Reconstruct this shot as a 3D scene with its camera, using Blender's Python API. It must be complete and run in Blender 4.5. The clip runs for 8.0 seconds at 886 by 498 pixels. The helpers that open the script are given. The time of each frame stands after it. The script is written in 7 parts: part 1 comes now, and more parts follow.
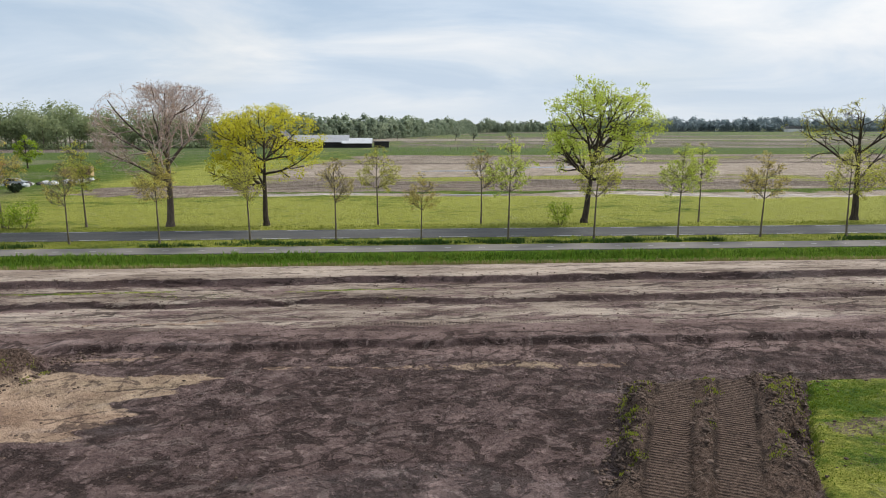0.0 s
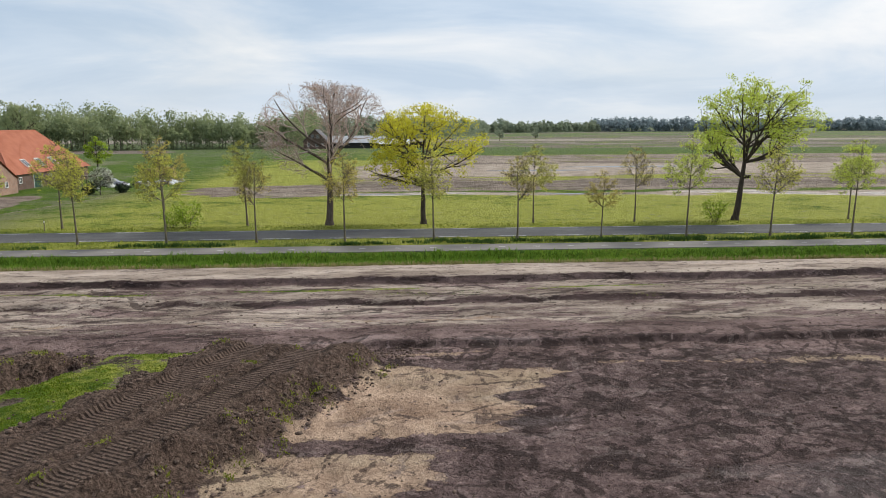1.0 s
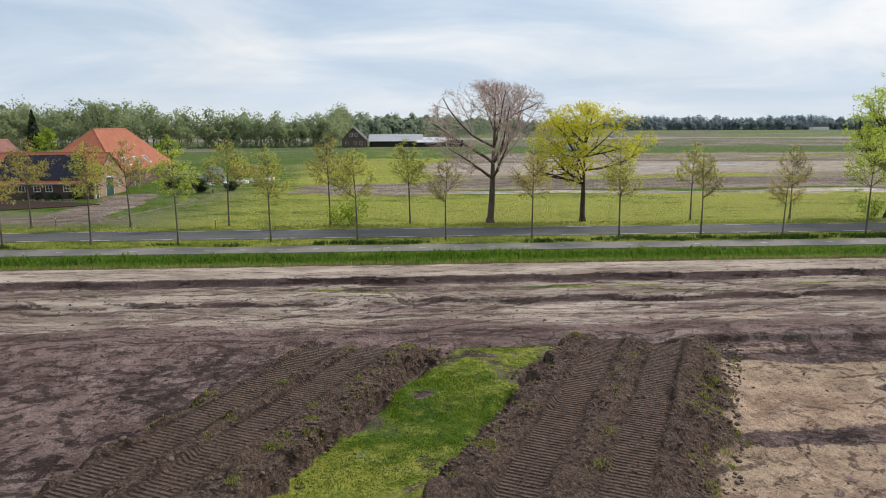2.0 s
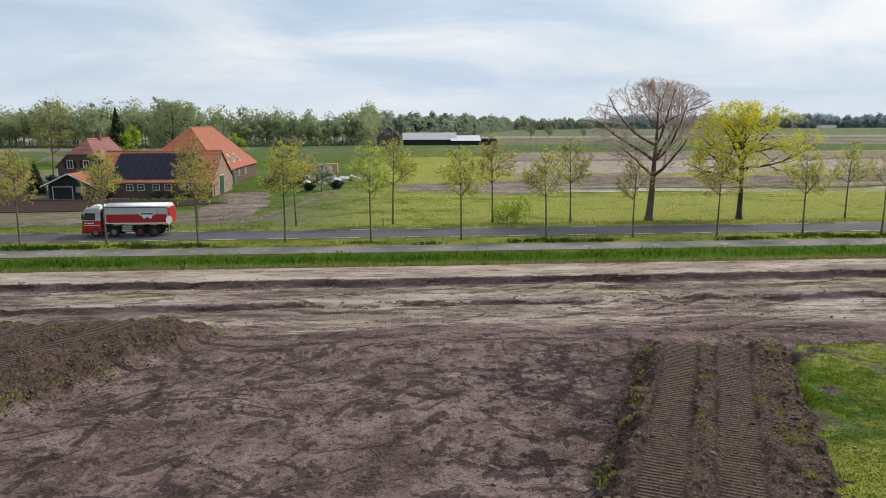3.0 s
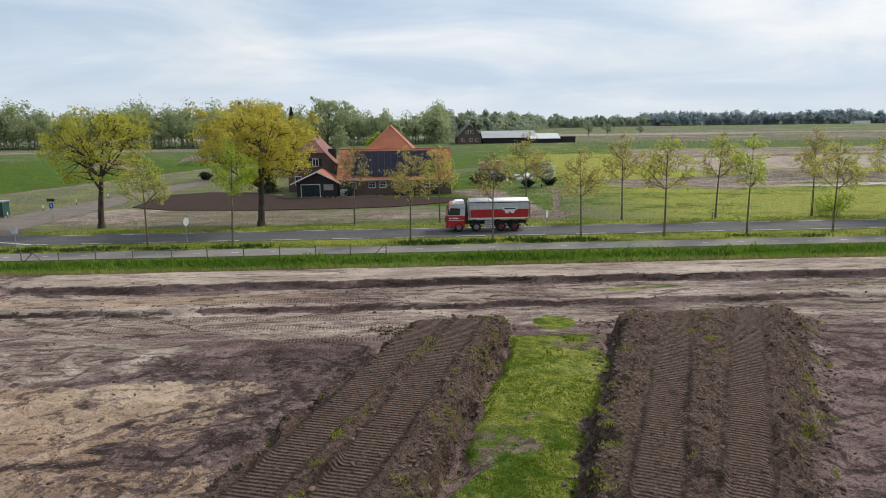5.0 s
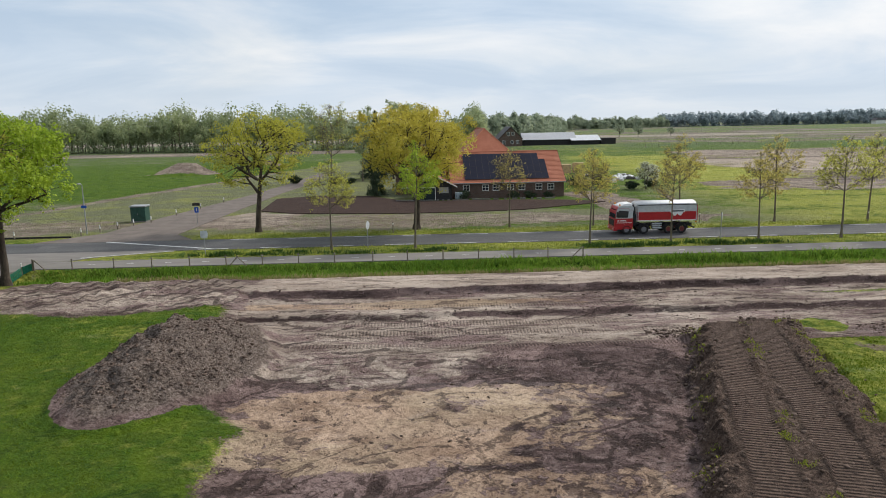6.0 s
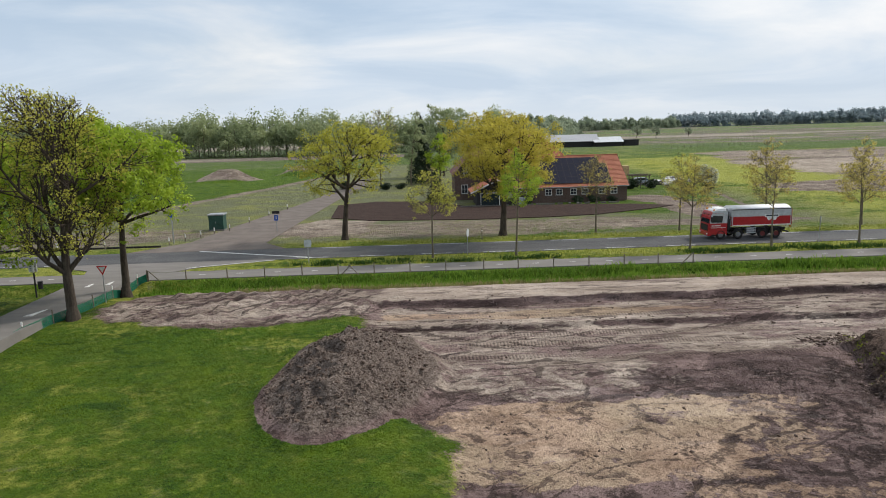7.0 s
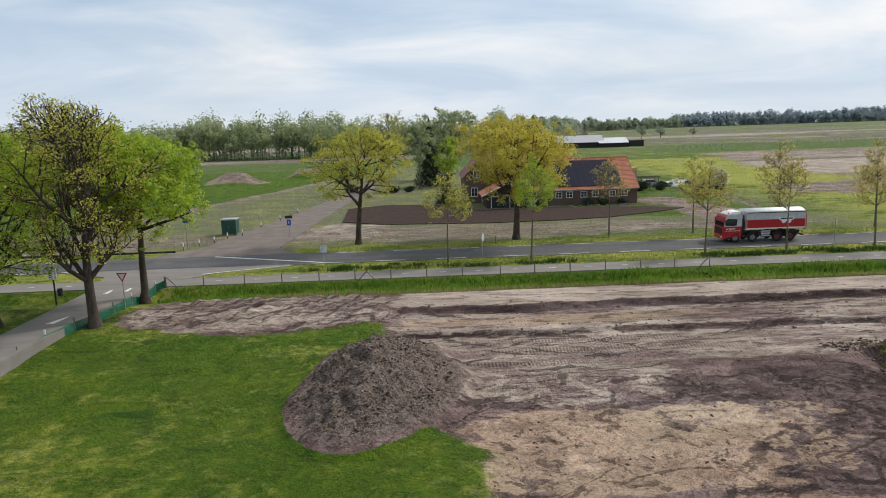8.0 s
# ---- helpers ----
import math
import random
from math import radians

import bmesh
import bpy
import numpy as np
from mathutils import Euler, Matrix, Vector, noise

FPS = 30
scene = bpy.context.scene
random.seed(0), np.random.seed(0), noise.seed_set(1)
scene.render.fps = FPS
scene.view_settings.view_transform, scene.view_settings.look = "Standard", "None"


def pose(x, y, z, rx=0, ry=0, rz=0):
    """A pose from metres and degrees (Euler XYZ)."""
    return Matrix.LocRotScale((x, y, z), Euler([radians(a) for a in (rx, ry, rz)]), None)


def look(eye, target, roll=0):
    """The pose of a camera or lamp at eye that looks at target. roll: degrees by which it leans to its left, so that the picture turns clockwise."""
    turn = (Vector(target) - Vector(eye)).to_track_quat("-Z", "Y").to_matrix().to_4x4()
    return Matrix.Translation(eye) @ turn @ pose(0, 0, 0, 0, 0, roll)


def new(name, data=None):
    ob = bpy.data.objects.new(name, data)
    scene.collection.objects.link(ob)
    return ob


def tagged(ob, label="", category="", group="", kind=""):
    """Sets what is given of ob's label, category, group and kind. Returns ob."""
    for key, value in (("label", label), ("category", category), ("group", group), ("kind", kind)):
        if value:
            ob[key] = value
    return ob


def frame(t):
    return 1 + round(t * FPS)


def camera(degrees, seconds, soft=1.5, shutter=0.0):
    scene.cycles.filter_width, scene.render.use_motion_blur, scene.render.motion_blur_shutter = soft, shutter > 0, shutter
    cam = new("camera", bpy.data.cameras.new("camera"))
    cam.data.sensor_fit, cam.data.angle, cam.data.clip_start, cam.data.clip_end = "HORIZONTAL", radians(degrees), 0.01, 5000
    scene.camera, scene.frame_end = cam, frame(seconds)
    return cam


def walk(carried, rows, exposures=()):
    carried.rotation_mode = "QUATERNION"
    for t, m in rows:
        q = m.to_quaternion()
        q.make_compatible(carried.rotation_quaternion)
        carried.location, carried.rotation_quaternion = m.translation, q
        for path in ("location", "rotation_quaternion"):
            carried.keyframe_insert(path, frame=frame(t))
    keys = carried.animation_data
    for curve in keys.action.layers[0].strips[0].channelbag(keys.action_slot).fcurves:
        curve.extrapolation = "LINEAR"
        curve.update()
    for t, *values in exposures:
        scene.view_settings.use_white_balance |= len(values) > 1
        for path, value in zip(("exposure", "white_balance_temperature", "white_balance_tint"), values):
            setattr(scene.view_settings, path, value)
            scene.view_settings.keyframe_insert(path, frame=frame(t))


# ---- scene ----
cam = camera(65.3, 8.0, soft=1.0)
PATH = [
    (0, (12.67, -8.053, 11.615), (12.796, -6.089, 11.261), -0.0),
    (0.5, (3.627, -7.821, 11.494), (3.75, -5.856, 11.142), -0.1),
    (1, (-5.496, -7.41, 11.408), (-5.375, -5.445, 11.056), -0.2),
    (1.5, (-14.667, -7.188, 11.382), (-14.552, -5.223, 11.029), -0.2),
    (3, (-43.31, -5.92, 11.445), (-43.182, -3.957, 11.085), -0.2),
    (3.5, (-52.315, -5.516, 11.475), (-52.196, -3.553, 11.114), -0.4),
    (4, (-61.371, -5.353, 11.504), (-61.257, -3.39, 11.141), -0.5),
    (4.5, (-70.539, -4.919, 11.362), (-70.428, -2.955, 10.999), -0.5),
    (5, (-79.48, -4.631, 11.294), (-79.379, -2.667, 10.932), -0.7),
    (5.2, (-83.061, -4.485, 11.284), (-82.961, -2.52, 10.921), -0.7),
    (6.3, (-99.749, -3.961, 11.873), (-99.68, -1.994, 11.52), -1.2),
    (6.5, (-101.764, -3.84, 11.996), (-101.697, -1.873, 11.644), -1.3),
    (7, (-105.09, -3.71, 12.346), (-105.03, -1.741, 11.997), -1.6),
    (7.5, (-106.214, -3.678, 12.563), (-106.162, -1.709, 12.217), -1.9),
    (8, (-106.242, -3.71, 12.76), (-106.191, -1.741, 12.414), -1.9),
]
walk(cam, [(t, look(eye, target, roll)) for t, eye, target, roll in PATH])

# ---- sky, sun ----
SUN_ELEV, SUN_TURN = 42.0, 62.0  # degrees above the horizon; clockwise from the +y direction
world = bpy.data.worlds.new("sky")
scene.world = world
world.use_nodes = True


def build_sky():
    nt = world.node_tree
    nt.nodes.clear()
    N, L = nt.nodes.new, nt.links.new
    out = N("ShaderNodeOutputWorld")
    bg = N("ShaderNodeBackground")
    sky = N("ShaderNodeTexSky")
    sky.sky_type, sky.sun_disc = "NISHITA", False
    sky.sun_elevation, sky.sun_rotation = radians(SUN_ELEV), radians(SUN_TURN)
    sky.dust_density = 2.0
    dim = N("ShaderNodeVectorMath")
    dim.operation = "SCALE"
    dim.inputs["Scale"].default_value = 0.12
    L(sky.outputs[0], dim.inputs[0])
    co = N("ShaderNodeTexCoord")
    sep = N("ShaderNodeSeparateXYZ")
    L(co.outputs["Generated"], sep.inputs[0])

    def m(op, a, b=None):
        n = N("ShaderNodeMath")
        n.operation = op
        for i, v in enumerate((a, b)):
            if v is None:
                continue
            if isinstance(v, (int, float)):
                n.inputs[i].default_value = v
            else:
                L(v, n.inputs[i])
        return n.outputs[0]

    up = m("MAXIMUM", sep.outputs[2], 0.0)
    den = m("ADD", up, 0.20)
    comb = N("ShaderNodeCombineXYZ")
    L(m("MULTIPLY", m("DIVIDE", sep.outputs[0], den), 0.75), comb.inputs[0])
    L(m("DIVIDE", sep.outputs[1], den), comb.inputs[1])
    comb.inputs[2].default_value = 3.4

    def noise_tex(scale, detail, rough):
        n = N("ShaderNodeTexNoise")
        n.inputs["Scale"].default_value = scale
        n.inputs["Detail"].default_value = detail
        n.inputs["Roughness"].default_value = rough
        n.inputs["Distortion"].default_value = 0.5
        L(comb.outputs[0], n.inputs["Vector"])
        return n.outputs[0]

    def ramp(src, stops):
        r = N("ShaderNodeValToRGB")
        while len(r.color_ramp.elements) < len(stops):
            r.color_ramp.elements.new(0.5)
        for e, (p, c) in zip(r.color_ramp.elements, stops):
            e.position, e.color = p, (*c, 1)
        L(src, r.inputs[0])
        return r.outputs[0]

    def mix(fac, a, b):
        n = N("ShaderNodeMix")
        n.data_type = "RGBA"
        for sock, v in ((n.inputs[0], fac), (n.inputs[6], a), (n.inputs[7], b)):
            if isinstance(v, (int, float)):
                sock.default_value = v
            elif isinstance(v, tuple):
                sock.default_value = (*v, 1)
            else:
                L(v, sock)
        return n.outputs[2]

    body = ramp(noise_tex(0.95, 7, 0.55), [(0.37, (0.50, 0.63, 0.80)), (0.46, (0.62, 0.73, 0.87)), (0.54, (0.78, 0.84, 0.92)), (0.66, (0.99, 0.99, 1.0))])
    cover = ramp(noise_tex(0.33, 3, 0.5), [(0.34, (0.55, 0.55, 0.55)), (0.6, (0.97, 0.97, 0.97))])
    clouded = mix(cover, dim.outputs[0], body)
    low = ramp(up, [(0.0, (0.9, 0.9, 0.9)), (0.05, (0.42, 0.42, 0.42)), (0.16, (0.05, 0.05, 0.05)), (0.35, (0.0, 0.0, 0.0))])
    hazy = mix(low, clouded, (0.70, 0.77, 0.84))
    L(hazy, bg.inputs[0])
    bg.inputs[1].default_value = 1.0
    L(bg.outputs[0], out.inputs[0])


build_sky()
sun = new("sun", bpy.data.lights.new("sun", "SUN"))
sun.data.energy, sun.data.angle, sun.data.color = 3.5, radians(9), (1.0, 0.94, 0.86)
_a, _e = radians(SUN_TURN), radians(SUN_ELEV)
sun.matrix_world = look((0, 0, 60), (-math.sin(_a) * math.cos(_e), -math.cos(_a) * math.cos(_e), 60 - math.sin(_e)))


# ---- materials ----
class Mat:
    """A node material under construction."""

    def __init__(self, name, rough=0.8, metal=0.0, spec=0.35):
        self.mat = bpy.data.materials.new(name)
        self.mat.use_nodes = True
        self.nt = self.mat.node_tree
        self.bsdf = self.nt.nodes["Principled BSDF"]
        self.bsdf.inputs["Roughness"].default_value = rough
        self.bsdf.inputs["Metallic"].default_value = metal
        self.bsdf.inputs["Specular IOR Level"].default_value = spec
        self._pos = None

    def node(self, kind):
        return self.nt.nodes.new(kind)

    def link(self, a, b):
        self.nt.links.new(a, b)

    def put(self, sock, v):
        if isinstance(v, (int, float)):
            sock.default_value = v
        elif isinstance(v, tuple):
            sock.default_value = (*v, 1) if len(v) == 3 and sock.type == "RGBA" else v
        else:
            self.link(v, sock)

    def pos(self):
        if self._pos is None:
            self._pos = self.node("ShaderNodeNewGeometry").outputs["Position"]
        return self._pos

    def obj(self):
        return self.node("ShaderNodeTexCoord").outputs["Object"]

    def scaled(self, v, s):
        n = self.node("ShaderNodeVectorMath")
        n.operation = "MULTIPLY"
        self.link(v, n.inputs[0])
        n.inputs[1].default_value = s
        return n.outputs[0]

    def noise(self, scale, detail=3.0, rough=0.55, v=None, dist=0.0):
        n = self.node("ShaderNodeTexNoise")
        n.inputs["Scale"].default_value = scale
        n.inputs["Detail"].default_value = detail
        n.inputs["Roughness"].default_value = rough
        n.inputs["Distortion"].default_value = dist
        self.link(v if v is not None else self.pos(), n.inputs["Vector"])
        return n.outputs[0]

    def voronoi(self, scale, v=None, feature="F1"):
        n = self.node("ShaderNodeTexVoronoi")
        n.feature = feature
        n.inputs["Scale"].default_value = scale
        self.link(v if v is not None else self.pos(), n.inputs["Vector"])
        return n.outputs["Distance"]

    def math(self, op, a, b=0.0, clamp=False):
        n = self.node("ShaderNodeMath")
        n.operation, n.use_clamp = op, clamp
        self.put(n.inputs[0], a)
        self.put(n.inputs[1], b)
        return n.outputs[0]

    def span(self, v, lo, hi, a=0.0, b=1.0):
        n = self.node("ShaderNodeMapRange")
        n.interpolation_type = "SMOOTHSTEP"
        self.put(n.inputs[0], v)
        for i, x in enumerate((lo, hi, a, b)):
            n.inputs[i + 1].default_value = x
        return n.outputs[0]

    def mix(self, fac, a, b, mode="MIX"):
        n = self.node("ShaderNodeMix")
        n.data_type, n.blend_type = "RGBA", mode
        self.put(n.inputs[0], fac)
        self.put(n.inputs[6], a)
        self.put(n.inputs[7], b)
        return n.outputs[2]

    def ramp(self, v, stops):
        r = self.node("ShaderNodeValToRGB")
        while len(r.color_ramp.elements) < len(stops):
            r.color_ramp.elements.new(0.5)
        for e, (p, c) in zip(r.color_ramp.elements, stops):
            e.position, e.color = p, (*c, 1)
        self.link(v, r.inputs[0])
        return r.outputs[0]

    def attr(self, name):
        n = self.node("ShaderNodeAttribute")
        n.attribute_name = name
        return n.outputs["Fac"]

    def island(self):
        return self.node("ShaderNodeNewGeometry").outputs["Random Per Island"]

    def each(self):
        return self.node("ShaderNodeObjectInfo").outputs["Random"]

    def color(self, c):
        self.put(self.bsdf.inputs["Base Color"], c)
        return self

    def rough(self, r):
        self.put(self.bsdf.inputs["Roughness"], r)
        return self

    def bump(self, height, strength=0.5, distance=0.05):
        n = self.node("ShaderNodeBump")
        n.inputs["Strength"].default_value = strength
        n.inputs["Distance"].default_value = distance
        self.link(height, n.inputs["Height"])
        self.link(n.outputs[0], self.bsdf.inputs["Normal"])
        return self


def plain(name, c, rough=0.6, metal=0.0, vary=0.12, scale=3.0, spec=0.35):
    """Paint, plastic, cloth: one colour with slight dirt at two scales."""
    m = Mat(name, rough, metal, spec)
    n = m.math("ADD", m.math("MULTIPLY", m.noise(scale, 4), 0.6), m.math("MULTIPLY", m.noise(scale * 9, 3), 0.4))
    lo, hi = tuple(x * (1 - 2 * vary) for x in c), tuple(min(1, x * (1 + vary)) for x in c)
    m.color(m.mix(m.span(n, 0.3, 0.7), lo, hi))
    return m.mat


def leaf_material(name, c1, c2, glow=0.4, clumped=False):
    """Thin leaves: some light comes through them. Clumped foliage also differs from spray to spray."""
    m = Mat(name, 0.6, 0, 0.25)
    c = m.mix(m.island(), c1, c2)
    if clumped:
        dark = tuple(0.62 * x for x in c1)
        tone = m.attr("tone")
        c = m.mix(0.62, c, m.mix(tone, c1, c2))
        c = m.mix(m.span(tone, 0.22, 0.0, 0, 0.35), c, dark)
    else:
        c = m.mix(m.span(m.noise(0.9, 3), 0.42, 0.62, 0, 0.6), c, c2)
    c = m.mix(m.span(m.noise(0.09, 2), 0.42, 0.60, 0, 0.35), c, c1)
    m.color(c)
    tr = m.node("ShaderNodeBsdfTranslucent")
    m.put(tr.inputs[0], c)
    mx = m.node("ShaderNodeMixShader")
    mx.inputs[0].default_value = glow
    m.link(m.bsdf.outputs[0], mx.inputs[1])
    m.link(tr.outputs[0], mx.inputs[2])
    out = m.nt.nodes["Material Output"]
    m.link(mx.outputs[0], out.inputs[0])
    return m.mat


def ground_material():
    m = Mat("earth_and_grass", 0.95, 0, 0.15)
    p = m.pos()
    terr = m.attr("terrace")

    def drawn(scale, detail, rough, dist=0.0, pull=0.16):
        """Noise that is even on the dug fields and drawn out along the terraces."""
        even, long = m.noise(scale, detail, rough, None, dist), m.noise(scale, detail, rough, m.scaled(p, (pull, 1.0, 1.0)), dist * 0.5)
        n = m.node("ShaderNodeMix")
        m.put(n.inputs[0], terr)
        m.put(n.inputs[2], even)
        m.put(n.inputs[3], long)
        return n.outputs[0]

    n_big = m.noise(0.13, 4, 0.6, m.scaled(p, (0.7, 1.1, 1.0)))
    n_mid = drawn(0.9, 6, 0.68, 0.5, 0.3)
    n_str = m.noise(1.5, 6, 0.72, m.scaled(p, (0.16, 1.0, 1.0)), 0.3)
    n_spot = drawn(2.1, 6, 0.70, 0.6, 0.35)
    n_fine = m.noise(7.0, 5, 0.75)
    n_grain = m.noise(26.0, 4, 0.75)
    bank = m.attr("bank")
    # dug-over flats: mauve-brown, with darker damp smears and dry crusts
    n_flow = drawn(0.42, 8, 0.66, 0.4, 0.25)
    n_patch = drawn(0.62, 9, 0.70, 0.7, 0.25)
    soil = m.mix(m.span(n_flow, 0.36, 0.64), (0.150, 0.100, 0.090), (0.320, 0.228, 0.208))
    soil = m.mix(m.span(n_fine, 0.52, 0.75, 0, 0.4), soil, (0.38, 0.285, 0.255))
    soil = m.mix(m.span(n_patch, 0.535, 0.575, 0, 0.75), soil, (0.078, 0.050, 0.043))
    soil = m.mix(m.span(n_spot, 0.58, 0.62, 0, 0.6), soil, (0.062, 0.040, 0.034))
    soil = m.mix(m.span(n_spot, 0.41, 0.37, 0, 0.55), soil, (0.375, 0.285, 0.262))
    peat_and_shade = m.mix(m.span(n_flow, 0.36, 0.64), (0.072, 0.047, 0.043), (0.190, 0.132, 0.122))
    peat_and_shade = m.mix(m.span(n_mid, 0.52, 0.62, 0, 0.6), peat_and_shade, (0.265, 0.195, 0.180))
    peat_and_shade = m.mix(m.span(n_patch, 0.53, 0.57, 0, 0.8), peat_and_shade, (0.036, 0.023, 0.020))
    peat_and_shade = m.mix(m.span(n_spot, 0.405, 0.365, 0, 0.6), peat_and_shade, (0.320, 0.240, 0.222))
    heap = m.mix(m.span(n_fine, 0.32, 0.70), (0.068, 0.045, 0.034), (0.235, 0.162, 0.124))
    heap = m.mix(m.span(n_grain, 0.52, 0.72, 0, 0.6), heap, (0.30, 0.222, 0.175))
    heap = m.mix(m.span(n_spot, 0.54, 0.62, 0, 0.75), heap, (0.036, 0.024, 0.019))
    pile = m.mix(m.span(n_fine, 0.32, 0.68), (0.120, 0.090, 0.073), (0.34, 0.275, 0.232))
    pile = m.mix(m.span(n_spot, 0.54, 0.62, 0, 0.7), pile, (0.075, 0.055, 0.045))
    heap = m.mix(m.span(m.attr("pile"), 0.0, 0.3), heap, pile)
    sand = m.mix(m.span(n_flow, 0.36, 0.62), (0.31, 0.208, 0.143), (0.52, 0.375, 0.268))
    warm = m.span(n_big, 0.45, 0.60, 0, 0.6)
    sand = m.mix(warm, sand, (0.45, 0.352, 0.240))
    sand = m.mix(m.span(n_mid, 0.55, 0.60, 0, 0.55), sand, (0.25, 0.172, 0.128))
    sand = m.mix(m.span(n_patch, 0.575, 0.61, 0, 0.8), sand, (0.098, 0.066, 0.054))
    sand = m.mix(m.span(n_spot, 0.60, 0.635, 0, 0.7), sand, (0.120, 0.082, 0.066))
    pale = m.mix(m.span(n_flow, 0.36, 0.64), (0.30, 0.236, 0.190), (0.56, 0.465, 0.385))
    pale = m.mix(m.span(n_fine, 0.45, 0.75, 0, 0.4), pale, (0.62, 0.52, 0.435))
    pale = m.mix(m.span(n_str, 0.545, 0.60, 0, 0.75), pale, (0.125, 0.090, 0.074))
    pale = m.mix(m.span(n_spot, 0.58, 0.63, 0, 0.7), pale, (0.110, 0.080, 0.066))

    def breakup(mask, amount, soft=0.16, n=None):
        blend = n if n is not None else m.math("ADD", m.math("MULTIPLY", n_patch, 0.65), m.math("MULTIPLY", n_spot, 0.35))
        j = m.math("MULTIPLY", m.math("SUBTRACT", blend, 0.5), amount)
        return m.span(m.math("ADD", mask, j), 0.5 - soft, 0.5 + soft)

    c = m.mix(breakup(m.attr("peat_and_shade"), 2.4, 0.08), soil, peat_and_shade)
    pale_on = breakup(m.attr("pale"), 2.8, 0.10)
    c = m.mix(pale_on, c, pale)
    sand_on = breakup(m.attr("sand"), 2.6, 0.06)
    c = m.mix(sand_on, c, sand)
    rag = m.math("ADD", m.math("MULTIPLY", n_spot, 0.5), m.math("MULTIPLY", n_fine, 0.5))
    c = m.mix(m.math("MULTIPLY", breakup(m.attr("scrape"), 1.8, 0.10, rag), 0.5), c, m.mix(0.4, c, (0.42, 0.345, 0.315)))
    damp = breakup(m.attr("smear"), 2.0, 0.09, rag)
    c = m.mix(m.math("MULTIPLY", damp, 0.72), c, (0.052, 0.035, 0.031))
    c = m.mix(m.span(bank, 0.10, 0.36), c, heap)
    pits = m.math("MULTIPLY", m.span(m.noise(4.2, 6, 0.78, None, 0.4), 0.555, 0.60), m.math("SUBTRACT", 1.0, m.math("MULTIPLY", m.math("MAXIMUM", sand_on, pale_on), 0.6)))
    c = m.mix(m.math("MULTIPLY", pits, 0.42), c, (0.036, 0.025, 0.022))
    # the land across the road is greyer and drier
    sep = m.node("ShaderNodeSeparateXYZ")
    m.link(p, sep.inputs[0])
    out = m.span(sep.outputs[1], 71.0, 74.0)
    tan = m.mix(m.span(m.noise(0.35, 6, 0.65, m.scaled(p, (0.5, 1.0, 1.0))), 0.36, 0.64), (0.180, 0.150, 0.110), (0.42, 0.365, 0.285))
    c = m.mix(m.math("MULTIPLY", m.math("SUBTRACT", out, m.attr("far")), 0.5), c, tan)
    # thin scratches and drag lines, broken up
    sc1 = m.math("ABSOLUTE", m.math("SUBTRACT", m.noise(0.5, 3, 0.55, None, 1.2), 0.5))
    sc2 = m.math("ABSOLUTE", m.math("SUBTRACT", m.noise(1.3, 3, 0.6, None, 0.9), 0.5))
    line1 = m.math("MULTIPLY", m.span(sc1, 0.016, 0.004), m.span(n_mid, 0.48, 0.56))
    line2 = m.math("MULTIPLY", m.span(sc2, 0.020, 0.006), m.span(n_str, 0.47, 0.55))
    lines = m.math("MAXIMUM", line1, line2)
    lines = m.math("MULTIPLY", lines, m.math("SUBTRACT", 1.0, m.math("MULTIPLY", m.math("MAXIMUM", sand_on, pale_on), 0.65)))
    c = m.mix(m.math("MULTIPLY", lines, 0.6), c, (0.050, 0.036, 0.031))
    crumbs = m.math("MULTIPLY", m.span(m.noise(8, 4, 0.7), 0.59, 0.65), m.span(n_spot, 0.45, 0.62))
    c = m.mix(m.math("MULTIPLY", crumbs, 0.55), c, (0.060, 0.043, 0.037))
    flecks = m.math("MULTIPLY", m.span(m.noise(7, 4, 0.7), 0.61, 0.66), m.span(n_mid, 0.55, 0.40))
    c = m.mix(m.math("MULTIPLY", flecks, 0.45), c, (0.42, 0.35, 0.31))
    # the cleat prints of tracked machines, groove shade and ridge highlights put into the colour
    tr = m.attr("track")
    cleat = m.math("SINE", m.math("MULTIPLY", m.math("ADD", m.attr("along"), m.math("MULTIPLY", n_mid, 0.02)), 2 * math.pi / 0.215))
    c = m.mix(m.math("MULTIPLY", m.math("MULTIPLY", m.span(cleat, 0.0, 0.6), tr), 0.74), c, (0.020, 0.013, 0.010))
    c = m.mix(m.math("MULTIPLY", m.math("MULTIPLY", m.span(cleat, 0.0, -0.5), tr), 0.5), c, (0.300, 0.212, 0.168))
    # the ruts are darkened in the colour too
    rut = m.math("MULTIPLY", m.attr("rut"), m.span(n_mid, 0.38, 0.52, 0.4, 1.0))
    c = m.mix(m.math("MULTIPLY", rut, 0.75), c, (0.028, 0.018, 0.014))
    # turf
    g_fine = m.noise(14.0, 5, 0.8)
    g_tuft = m.noise(3.2, 5, 0.75)
    g1 = m.mix(m.span(g_fine, 0.32, 0.68), (0.028, 0.074, 0.005), (0.104, 0.188, 0.010))
    g1 = m.mix(m.span(g_tuft, 0.52, 0.70, 0, 0.6), g1, (0.140, 0.200, 0.014))
    g1 = m.mix(m.span(g_tuft, 0.46, 0.30, 0, 0.7), g1, (0.036, 0.078, 0.010))
    g1 = m.mix(m.span(n_patch, 0.44, 0.60, 0, 0.45), g1, (0.125, 0.180, 0.015))
    drift = m.noise(0.42, 7, 0.74, m.scaled(p, (0.8, 1.0, 1.0)), 0.6)
    g1 = m.mix(m.span(drift, 0.50, 0.62, 0, 0.75), g1, (0.120, 0.186, 0.010))
    g1 = m.mix(m.span(drift, 0.46, 0.38, 0, 0.7), g1, (0.022, 0.066, 0.005))
